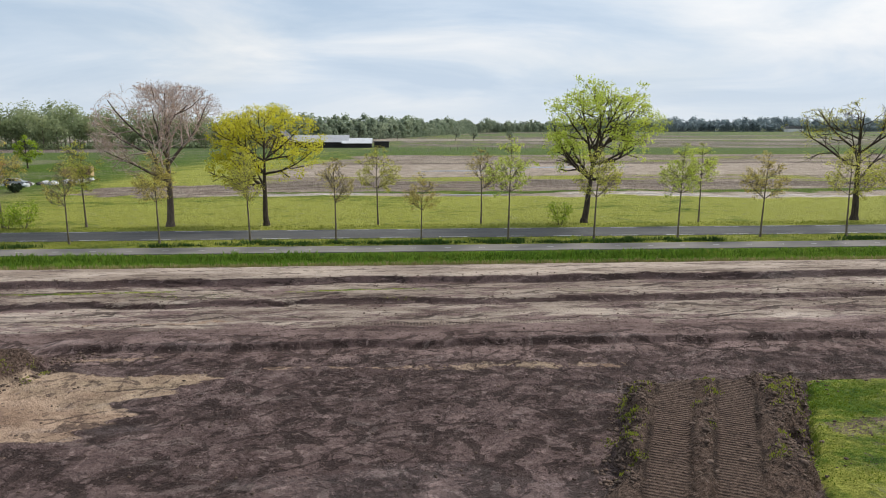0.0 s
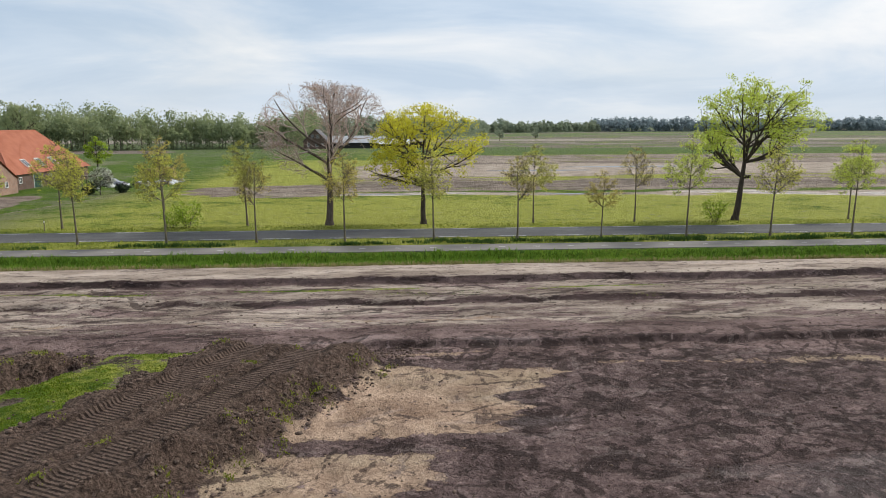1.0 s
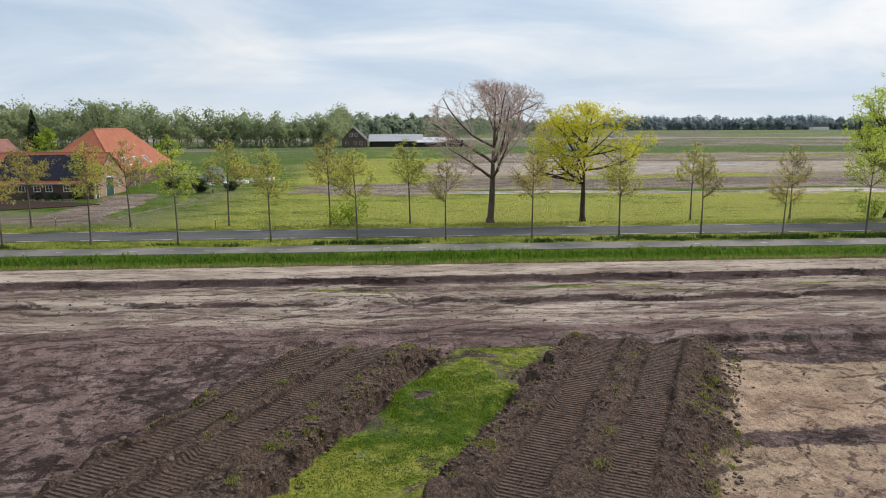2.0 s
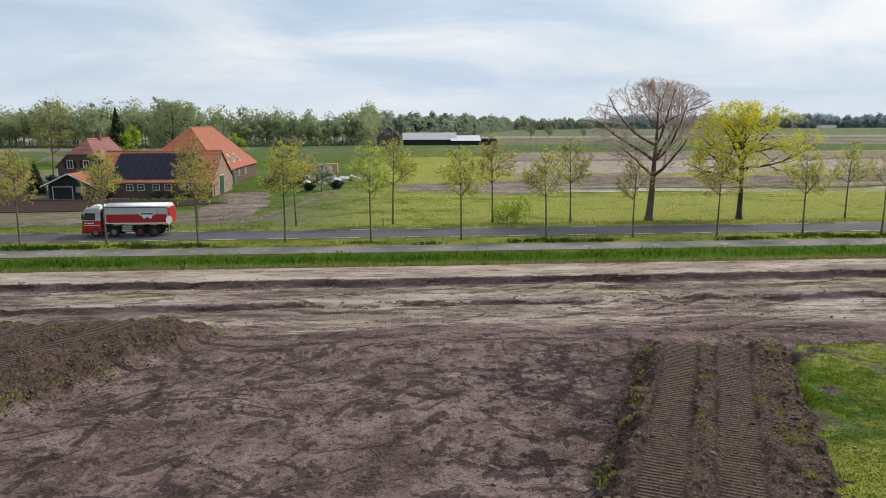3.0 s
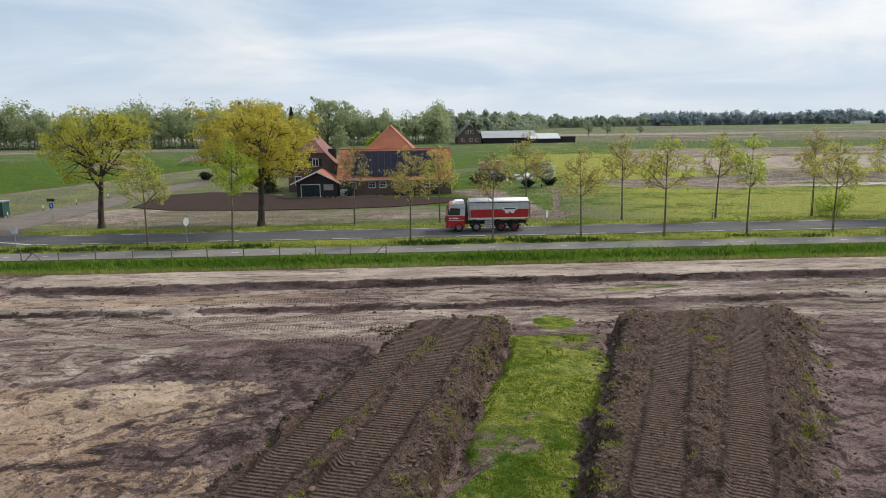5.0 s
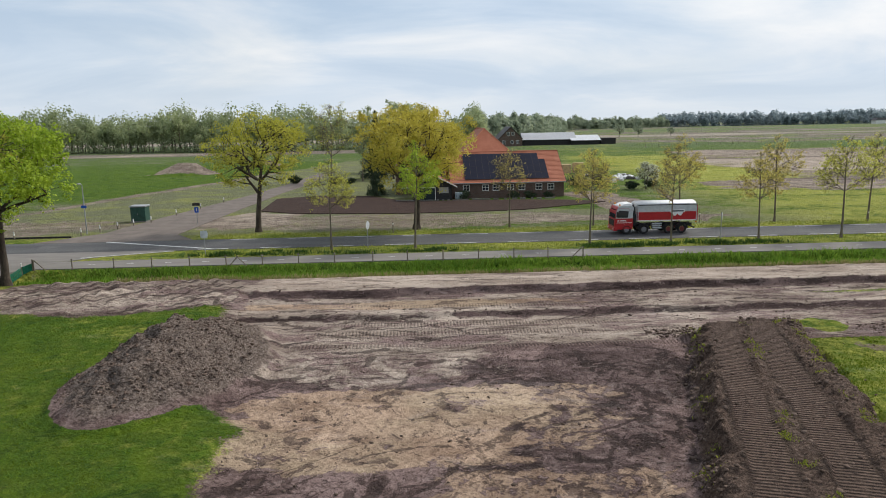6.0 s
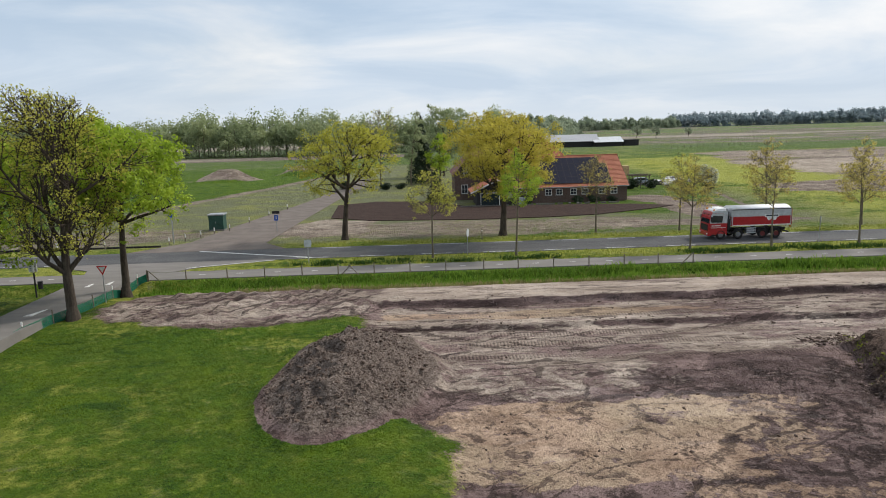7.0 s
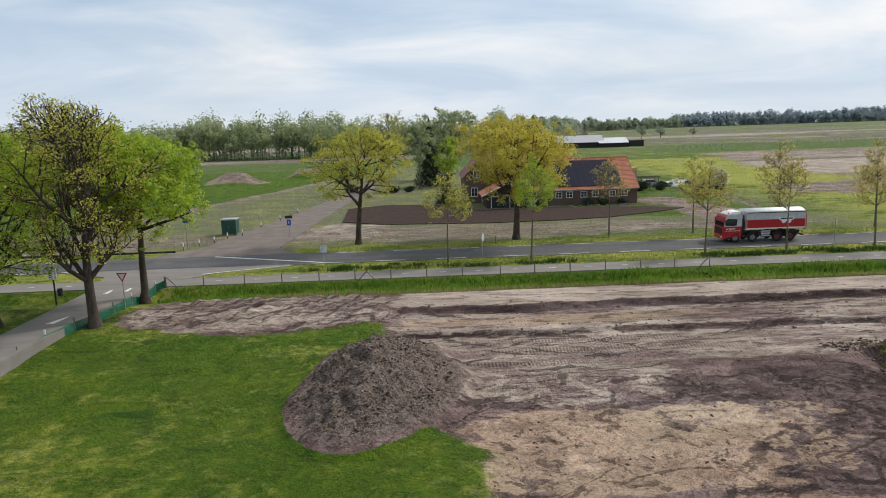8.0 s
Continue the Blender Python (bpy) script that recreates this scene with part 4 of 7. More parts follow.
# ---- trees ----
def grow(rng, p, d, length, r, lev, P, segs, tips):
    n = max(3, min(8, int(length / P["seg"]) + 1))
    step = length / n
    last = P["levels"]
    for i in range(n):
        k0, k1 = i / n, (i + 1) / n
        taper = P["taper"] if lev == 0 else 0.85
        r0, r1 = max(r * (1 - taper * k0), P["thin"]), max(r * (1 - taper * k1), P["thin"])
        d = (d + Vector((rng.uniform(-1, 1), rng.uniform(-1, 1), rng.uniform(-1, 1))) * P["wob"][lev] + Vector((0, 0, P["up"][lev]))).normalized()
        q = p + d * step
        if lev >= 1:
            cz, rr, rz, ox = P["env"]
            out = ((q.x - ox) ** 2 + q.y ** 2) / rr ** 2 + ((q.z - cz) / rz) ** 2
            if out > P["edge"](q):
                tips.append(p.copy())
                return
        segs.append((p.copy(), q.copy(), r0, r1, lev))
        if lev < last and k1 >= P["start"][lev]:
            want = P["kids"][lev] / (n * (1 - P["start"][lev]) + 0.001)
            count = int(want) + (1 if rng.random() < want - int(want) else 0)
            for _ in range(count):
                az = rng.uniform(0, 2 * math.pi)
                u = d.orthogonal().normalized()
                side = u * math.cos(az) + d.cross(u) * math.sin(az)
                a = radians(rng.uniform(*P["angle"][lev]))
                dd = d * math.cos(a) + side * math.sin(a)
                if lev == 0:
                    shape = P["crown"](k1)
                    size = P["reach"] * shape * rng.uniform(0.8, 1.1)
                else:
                    size = length * P["ratio"] * rng.uniform(0.7, 1.15) * (1 - 0.35 * k0)
                if size > 0.25:
                    grow(rng, q, dd, size, min(r1 * 0.8, max(P["thin"], size * P["stout"])), lev + 1, P, segs, tips)
        if lev >= last - 1:
            tips.append(q.copy())
        p = q


def tubes(name, segs):
    verts, faces = [], []
    for a, b, r0, r1, lev in segs:
        sides = (10, 6, 4, 3, 3)[min(lev, 4)]
        d = (b - a).normalized()
        u = d.orthogonal().normalized()
        w = d.cross(u)
        base = len(verts)
        for p, r in ((a - d * r0 * 0.3, r0), (b, r1)):
            for i in range(sides):
                t = 2 * math.pi * i / sides
                verts.append(p + (u * math.cos(t) + w * math.sin(t)) * r)
        for i in range(sides):
            j = (i + 1) % sides
            faces.append((base + i, base + j, base + sides + j, base + sides + i))
    me = mesh_from(name, verts, faces)
    me.polygons.foreach_set("use_smooth", [True] * len(faces))
    return me


def unit(v):
    return v / np.maximum(np.linalg.norm(v, axis=1, keepdims=True), 1e-6)


def leaf_sprays(name, r, c, s, away=None, tone=None):
    """A folded leaf spray of size s at each centre c. With away given they face roughly that way, else any way; tone is kept for the colour."""
    n = len(c)
    up = r.normal(0, 1, (n, 3))
    if away is not None:
        up = unit(away) * 0.9 + (0, 0, 0.45) + up * 0.55
    up = unit(up)
    a = unit(np.cross(up, r.normal(0, 1, (n, 3))))
    b = np.cross(up, a)
    s = s[:, None]
    lift = up * s * 0.22
    v = np.stack([c - a * s * 0.5, c + b * s * 0.38 + lift, c + a * s * 0.5, c - b * s * 0.38 + lift], 1).reshape(-1, 3)
    me = quad_mesh(name, v, np.arange(4 * n).reshape(n, 4))
    if tone is not None:
        at = me.attributes.new("tone", "FLOAT", "POINT")
        at.data.foreach_set("value", np.repeat(tone, 4).astype(np.float32))
    return me


def leaf_clumps(name, rng, tips, per, size, radius, gap):
    """Sprays gathered in uneven clumps at the twig ends, no two clumps nearer than about the gap."""
    r = np.random.RandomState(rng.randrange(10 ** 6))
    taken, kept = set(), []
    for q in tips:
        key = (int(q.x // gap), int(q.y // gap), int(q.z // gap))
        if key not in taken:
            taken.add(key)
            kept.append(tuple(q))
    t = np.array(kept)
    count = np.maximum(2, (per * r.uniform(0.45, 1.5, len(t))).astype(int))
    own = np.repeat(np.arange(len(t)), count)
    n = len(own)
    d = unit(r.normal(0, 1, (n, 3)))
    rad = radius * r.uniform(0.7, 1.35, len(t))[own] * r.rand(n) ** 0.45
    c = t[own] + d * rad[:, None] * (1, 1, 0.72)
    return leaf_sprays(name, r, c, size * r.uniform(0.6, 1.35, n), d, r.rand(len(t))[own])


def tree_meshes(seed, height, reach, fork, radius, crown, kids=(16, 6, 5, 0), levels=3, leaves=20, leaf=0.24, spread=0.4, taper=0.9, angle=((40, 75), (30, 65), (25, 60), (20, 50)),
                up=(0.05, 0.06, 0.03, 0.0, 0.0), wob=(0.06, 0.16, 0.22, 0.25, 0.25), ratio=0.5, thin=0.018, stout=0.035, lean=(0, 0), low=0.25, wide=None, lumps=0.9, clump=0.42, gaps=-0.12, hollow=0.22):
    rng = random.Random(seed)
    P = dict(seg=0.8, levels=levels, wob=wob, up=up, start=(fork, 0.25, 0.2, 0.1), kids=kids, angle=angle, crown=crown, reach=reach, ratio=ratio, thin=thin, taper=taper, stout=stout)
    wide = reach if wide is None else wide
    zb = height * low
    P["env"] = ((zb + height) / 2, wide, (height - zb) / 2, lean[0] * height * 0.5)
    phase = rng.uniform(0, 50)
    P["edge"] = lambda q: 1.0 + lumps * (noise.noise(Vector((q.x * 0.24 + phase, q.y * 0.24, q.z * 0.24))))
    segs, tips = [], []
    grow(rng, Vector((0, 0, -0.15)), Vector((lean[0], lean[1], 1)).normalized(), height * 0.86, radius, 0, P, segs, tips)
    # root flare
    segs.insert(0, (Vector((0, 0, -0.2)), Vector((0, 0, 0.55)), radius * 1.55, radius * 1.0, 0))
    cz, rr, rz, ox = P["env"]
    tips += [(g[0] + g[1]) / 2 for g in segs if g[4] >= 2]
    tips = [q for q in tips if ((q.x - ox) ** 2 + q.y ** 2) / rr ** 2 + ((q.z - cz) / rz) ** 2 > hollow + rng.random() * 0.25]
    tips = [q for q in tips if noise.noise(Vector((q.x * clump + phase, q.y * clump + 7, q.z * clump * 1.4))) > gaps]
    rng.shuffle(tips)
    return tubes("trunk", [g for g in segs if g[4] < 2]), leaf_clumps("crown", rng, tips, leaves, leaf, spread * 1.5, spread * 1.9), tubes("twigs", [g for g in segs if g[4] == 2 or (g[4] > 2 and leaves < 12)])


def round_crown(k):
    return max(0.12, math.sin(min(1, max(0, (k - 0.12) / 0.88)) * math.pi * 0.93 + 0.16)) ** 0.7


def egg_crown(k):
    return max(0.10, 1.15 - k) * min(1, max(0.25, (k - 0.2) / 0.22))


def place_tree(name, meshes, x, y, z, leafmat, bark, label, turn=0.0, scale=1.0, group="", category="tree"):
    t = thing(name, Matrix.Translation((x, y, z)) @ Matrix.Rotation(radians(turn), 4, "Z") @ Matrix.Scale(scale, 4), label, category, group)
    part("trunk", meshes[0], bark, t)
    part("crown", meshes[1], leafmat, t)
    if len(meshes) > 2:
        tagged(part("branchwork", meshes[2], BARK_TWIG if leafmat is LEAF_BUD else bark, t), kind="stuff")
    return t


LEAF_FRESH = leaf_material("fresh_green_leaves", (0.40, 0.50, 0.06), (0.74, 0.80, 0.17), 0.55, True)
LEAF_GOLD = leaf_material("golden_green_leaves", (0.50, 0.48, 0.03), (0.82, 0.76, 0.10), 0.55, True)
LEAF_OAK = leaf_material("young_oak_leaves", (0.33, 0.34, 0.04), (0.60, 0.57, 0.10), 0.55, True)
LEAF_OAK_GOLD = leaf_material("golden_oak_leaves", (0.40, 0.355, 0.045), (0.68, 0.59, 0.115), 0.55, True)
LEAF_LIME = leaf_material("lime_green_leaves", (0.25, 0.37, 0.030), (0.50, 0.60, 0.07), 0.5, True)
LEAF_BUD = leaf_material("brown_buds", (0.40, 0.26, 0.19), (0.56, 0.42, 0.32), 0.4, True)
LEAF_YOUNG = leaf_material("pale_young_leaves", (0.44, 0.46, 0.065), (0.68, 0.65, 0.145), 0.55, True)
LEAF_BUFF = leaf_material("buff_young_leaves", (0.46, 0.39, 0.085), (0.64, 0.54, 0.15), 0.55, True)
LEAF_WOOD = leaf_material("woodland_leaves", (0.240, 0.300, 0.160), (0.42, 0.46, 0.235), 0.55, True)
LEAF_DARK = leaf_material("dark_evergreen_leaves", (0.016, 0.03, 0.015), (0.045, 0.07, 0.03), 0.15)
# distance haze painted into the far leaves: bluer, greyer and paler than near ones
LEAF_HAZE = leaf_material("hazed_far_leaves", (0.22, 0.285, 0.305), (0.34, 0.405, 0.425), 0.5, True)
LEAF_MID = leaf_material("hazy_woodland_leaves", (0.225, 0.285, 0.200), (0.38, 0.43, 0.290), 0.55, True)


def big_trees():
    flat = ((45, 80), (35, 70), (30, 65), (20, 50))
    rise = ((30, 60), (30, 60), (25, 55), (20, 50))
    big = dict(kids=(22, 9, 5, 0), leaf=0.21, spread=0.42, angle=flat, ratio=0.55, lumps=1.0, gaps=-0.08)
    place_tree("oak_tree", tree_meshes(207, 16.6, 9.5, 0.26, 0.40, round_crown, leaves=17, lean=(0.14, 0), low=0.28, wide=7.8, hollow=0.0, **dict(big, kids=(26, 10, 5, 0), gaps=-0.0)), 34.9, 73.3, 0, LEAF_FRESH, BARK,
               "tall roadside oak with fresh green leaves and leaning trunk", 0)
    place_tree("bare_tree", tree_meshes(8, 16.6, 10.5, 0.20, 0.44, round_crown, kids=(16, 9, 8, 4), levels=4, leaves=3, leaf=0.11, spread=0.22, angle=((38, 72), (28, 58), (24, 52), (20, 45)), up=(0.05, 0.07, 0.04, 0.02, 0.02), hollow=0.05, thin=0.013, stout=0.026, low=0.30, wide=8.0, lumps=0.15, gaps=-0.05, ratio=0.52), -13.8, 73.3, 0, LEAF_BUD, BARK_LIMB,
               "almost leafless roadside tree with brown buds", 40)
    place_tree("golden_tree", tree_meshes(15, 14.3, 7.5, 0.28, 0.34, round_crown, leaves=17, low=0.28, wide=6.5, hollow=0.08, **big), -2.8, 73.3, 0, LEAF_GOLD, BARK,
               "roadside oak with golden yellow-green spring leaves", 75)
    place_tree("oak_tree", tree_meshes(23, 13.9, 8.6, 0.26, 0.42, round_crown, leaves=32, low=0.27, wide=7.8, hollow=0.0, **dict(big, gaps=-0.2, leaf=0.19)), -95.9, 73.4, 0, LEAF_OAK_GOLD, BARK,
               "broad roadside oak with golden young leaves", 10)
    place_tree("oak_tree", tree_meshes(31, 13.8, 7.0, 0.32, 0.36, round_crown, leaves=18, low=0.33, wide=5.8, hollow=0.0, **big), -113.8, 74.2, 0, LEAF_OAK, BARK,
               "roadside oak with golden young leaves by the lane", 130)
    place_tree("oak_tree", tree_meshes(44, 15.6, 8.4, 0.20, 0.38, round_crown, leaves=7, lumps=0.6, hollow=0.05, low=0.24, wide=6.6, kids=(22, 9, 6, 0), leaf=0.155, spread=0.28, angle=rise, ratio=0.55), -130.0, 44.7, -0.3, LEAF_OAK, BARK,
               "large oak with sparse young leaves by the side road", 60)
    place_tree("oak_tree", tree_meshes(52, 13.8, 7.6, 0.26, 0.33, round_crown, leaves=22, lumps=0.6, hollow=0.05, gaps=-0.25, low=0.34, wide=6.2, kids=(24, 9, 6, 0), leaf=0.22, spread=0.36, angle=flat, ratio=0.55), -129.2, 51.8, -0.3, LEAF_LIME, BARK,
               "leafy oak with lime green crown by the side road", 200)
    place_tree("oak_tree", tree_meshes(57, 13.5, 7.5, 0.25, 0.34, round_crown, leaves=16, low=0.16, wide=6.3, kids=(24, 9, 5, 0), leaf=0.22, spread=0.40, angle=flat, ratio=0.55), -137.4, 45.4, 0, LEAF_LIME, BARK,
               "leafy roadside oak with drooping green branches", 300)
    place_tree("oak_tree", tree_meshes(61, 13.0, 6.5, 0.3, 0.32, round_crown, kids=(20, 8, 5, 0), leaves=16, leaf=0.26, spread=0.42, angle=flat, low=0.3, wide=5.5), -149.5, 75.0, 0, LEAF_OAK, BARK,
               "roadside oak beyond the main road", 20)
    place_tree("bare_tree", tree_meshes(66, 15.5, 9.0, 0.24, 0.44, round_crown, kids=(10, 6, 5, 0), levels=3, stout=0.022, leaves=6, leaf=0.16, spread=0.35, low=0.26, wide=8.6, ratio=0.55), 69.0, 73.6, 0, LEAF_YOUNG, BARK,
               "roadside tree with thin spring leaves", 0)


def young_trees():
    up = (0.05, 0.06, 0.05, 0.0, 0.0)
    kinds = []
    for seed, height, wide, leaves, mat in ((101, 9.8, 2.5, 9, LEAF_YOUNG), (102, 9.4, 2.6, 8, LEAF_BUFF), (103, 10.8, 2.4, 11, LEAF_FRESH), (104, 9.2, 2.2, 4, LEAF_BUFF), (105, 9.6, 2.5, 9, LEAF_YOUNG), (106, 10.2, 2.6, 16, LEAF_LIME)):
        kinds.append((tree_meshes(seed, height, 3.8, 0.40, 0.105, egg_crown, kids=(26, 6, 3, 0), levels=3, leaves=leaves, leaf=0.125, wob=(0.018, 0.14, 0.22, 0.25, 0.25), spread=0.22, angle=((42, 72), (30, 60), (25, 55), (20, 40)), up=up, thin=0.012, stout=0.014, taper=0.88, low=0.34, wide=wide, lumps=0.7, clump=0.9, gaps=-0.25, hollow=0.0), mat, height))
    # along the near verge: x, kind, height
    near = [(59.8, 0, 10.0), (50.5, 1, 9.2), (41.6, 2, 10.6), (32.7, 4, 9.9), (23.8, 2, 11.2), (14.9, 1, 7.2), (6.3, 3, 9.0), (-2.2, 4, 9.6), (-11.1, 1, 9.4), (-19.8, 3, 8.6), (-28.6, 4, 9.6), (-37.1, 4, 9.8),
            (-46.0, 2, 10.6), (-54.3, 4, 10.4), (-62.6, 1, 9.0), (-71.2, 3, 8.9), (-79.2, 1, 9.4), (-96.1, 5, 10.4), (-104.1, 4, 9.2), (68.5, 0, 9.6), (77.3, 1, 9.8)]
    # along the far verge
    far = [(73.1, 0, 9.6), (48.9, 2, 10.2), (22.4, 3, 9.4), (10.2, 0, 9.8), (-23.2, 0, 10.4), (-32.4, 1, 10.6), (-43.9, 4, 10.4), (-54.9, 1, 10.2), (-65.9, 1, 10.4), (-75.8, 4, 9.2), (-85.4, 3, 9.4)]
    words = ["young roadside tree with pale yellow-green leaves", "young roadside tree with sparse brownish leaves", "young roadside tree with bright green leaves", "young roadside tree, nearly bare", "young roadside tree with golden leaves", "young roadside tree with dense lime green leaves"]
    rng = random.Random(7)
    for row, yy, group in ((near, 61.3, "young trees on the near verge"), (far, 73.0, "young trees on the far verge")):
        for x, k, hh in row:
            meshes, mat, height = kinds[k]
            place_tree("young_tree", meshes, x, yy + rng.uniform(-0.15, 0.15), -0.02, mat, BARK_PALE, words[k], rng.uniform(0, 360), 1.06 * hh / height, group)



def bush_mesh(seed, radius, height, leaves, leaf, stems=14):
    rng = random.Random(seed)
    segs, tips = [], []
    for _ in range(stems):
        a, o = rng.uniform(0, 2 * math.pi), rng.uniform(0.2, 0.9)
        p = Vector((math.cos(a) * 0.15, math.sin(a) * 0.15, -0.05))
        d = Vector((math.cos(a) * o, math.sin(a) * o, 1)).normalized()
        n = 6
        for i in range(n):
            d = (d + Vector((rng.uniform(-1, 1), rng.uniform(-1, 1), rng.uniform(-0.6, 0.6))) * 0.22).normalized()
            q = p + d * height * 0.95 / n
            if math.hypot(q.x, q.y) > radius:
                break
            segs.append((p, q, 0.02, 0.012, 3))
            if i > 0:
                tips += [q + Vector((rng.gauss(0, 0.22), rng.gauss(0, 0.22), rng.gauss(0, 0.15))) for _ in range(3)]
            p = q
    return tubes("stems", segs), leaf_clumps("foliage", rng, tips, leaves, leaf, 0.24, 0.22)


def place_bush(x, y, z, meshes, mat, label, category="bush", scale=1.0, turn=0):
    t = thing("bush", Matrix.Translation((x, y, z)) @ Matrix.Rotation(radians(turn), 4, "Z") @ Matrix.Scale(scale, 4), label, category)
    tagged(part("stems", meshes[0], BARK_PALE, t), kind="stuff")
    part("foliage", meshes[1], mat, t)
    return t


def conifer_mesh(seed, height, radius, count, leaf):
    r = np.random.RandomState(seed)
    k = r.rand(count) ** 0.6
    z = height * (1 - k) * 0.98 + 0.15
    a = r.rand(count) * 2 * math.pi
    rad = radius * k * (0.72 + 0.28 * np.sin(a * 5 + z * 3)) * (0.6 + 0.4 * r.rand(count))
    c = np.stack([np.cos(a) * rad, np.sin(a) * rad, z], 1)
    segs = [(Vector((0, 0, -0.1)), Vector((0, 0, height * 0.9)), 0.16, 0.03, 1)]
    return tubes("trunk", segs), leaf_sprays("crown", r, c, leaf * r.uniform(0.6, 1.3, count), np.stack([np.cos(a), np.sin(a), 0.3 + 0 * a], 1))


big_trees()
young_trees()


def garden_trees():
    soft = dict(kids=(20, 8, 5, 0), angle=((40, 75), (30, 65), (25, 60), (20, 50)))
    place_tree("birch_tree", tree_meshes(71, 17.5, 4.2, 0.22, 0.16, egg_crown, leaves=14, leaf=0.34, spread=0.42, low=0.2, wide=3.6, lumps=0.6, **soft), -107.0, 143.6, 0, LEAF_WOOD, BARK_PALE, "tall green birch beside the farmhouse", 0)
    place_tree("birch_tree", tree_meshes(72, 17.5, 5.2, 0.25, 0.17, round_crown, leaves=4, leaf=0.2, spread=0.36, low=0.25, wide=4.6, lumps=0.5, **soft), -113.2, 140.0, 0, LEAF_YOUNG, BARK_PALE, "nearly leafless pale birch beside the lane", 0)
    place_tree("garden_tree", tree_meshes(73, 11.0, 4.5, 0.2, 0.2, round_crown, leaves=18, leaf=0.34, spread=0.42, low=0.1, wide=3.2, **soft), -100.6, 148.5, 0, LEAF_LIME, BARK, "round bright green garden tree behind the house", 0)
    place_tree("garden_tree", tree_meshes(74, 18.0, 7.5, 0.25, 0.3, round_crown, leaves=16, leaf=0.42, spread=0.6, low=0.2, wide=7.0, **soft), -99.0, 172.0, 0, LEAF_WOOD, BARK, "large round tree behind the farmhouse", 0)
    place_tree("field_tree", tree_meshes(75, 9.5, 4.5, 0.2, 0.2, egg_crown, leaves=16, leaf=0.4, spread=0.45, low=0.08, wide=3.6, **soft), -87.0, 186.0, 0, LEAF_LIME, BARK, "solitary light green tree in the field", 0)
    place_tree("blossom_tree", tree_meshes(76, 4.6, 3.0, 0.2, 0.08, round_crown, leaves=10, leaf=0.2, spread=0.25, low=0.15, wide=2.1, **soft), -56.3, 113.2, 0, leaf_material("white_blossom", (0.30, 0.36, 0.20), (0.75, 0.74, 0.66)), BARK, "small fruit tree in white blossom", 0)
    place_tree("conifer", conifer_mesh(77, 5.4, 2.1, 2600, 0.28), -102.4, 111.5, 0, LEAF_DARK, BARK, "dark evergreen conifer beside the shed", 0)
    place_tree("conifer", conifer_mesh(78, 15.0, 4.4, 5200, 0.45), -104.5, 152.0, 0, LEAF_DARK, BARK, "tall dark conifer behind the house", 0)
    b = bush_mesh(81, 1.9, 2.6, 7, 0.15)
    place_bush(-29.8, 72.6, 0, b, LEAF_LIME, "loose green bush on the far verge", scale=1.15)
    place_bush(-31.6, 72.4, 0, b, LEAF_LIME, "loose green bush on the far verge", scale=0.9, turn=80)
    place_bush(31.6, 71.6, 0, b, LEAF_LIME, "loose green bush below the oak", scale=1.05, turn=140)
    h = bush_mesh(82, 1.3, 1.5, 12, 0.2, 18)
    for k, (x, y, sc) in enumerate(((-120.8, 141.0, 1.1), (-112.0, 137.0, 0.9), (-109.0, 137.5, 0.8), (-88.6, 103.6, 0.9), (-80.5, 103.5, 0.7), (-78.0, 103.6, 0.7), (-75.0, 103.7, 0.6), (-58.5, 114.0, 0.9), (-54.0, 117, 1.0), (-66.0, 123.5, 1.2), (-62.0, 124.0, 1.0))):
        place_bush(x, y, 0, h, LEAF_DARK if k in (0, 1, 2) else LEAF_LIME, "low garden shrub beside the farmhouse", "shrub", sc, k * 50)
    for x, y, hh in ((55.0, 505, 9.5), (67.5, 500, 8.5), (96, 512, 7.0), (-18, 468, 8.0), (12, 500, 7.0)):
        place_tree("field_tree", kindly(hh), x, y, 0, LEAF_MID, BARK, "small solitary tree far out in the fields", 0, hh / 9.0, "trees out in the fields")


_field = []


def kindly(hh):
    if not _field:
        _field.append(tree_meshes(91, 9.0, 4.5, 0.25, 0.2, round_crown, kids=(14, 5, 3, 0), leaves=12, leaf=0.6, spread=0.6, low=0.2, wide=3.8))
    return _field[0]


garden_trees()


# bark greyed and paled to carry the painted haze of the far woods
FAR_BARK = plain("hazed_far_bark", (0.20, 0.215, 0.20), 0.9)


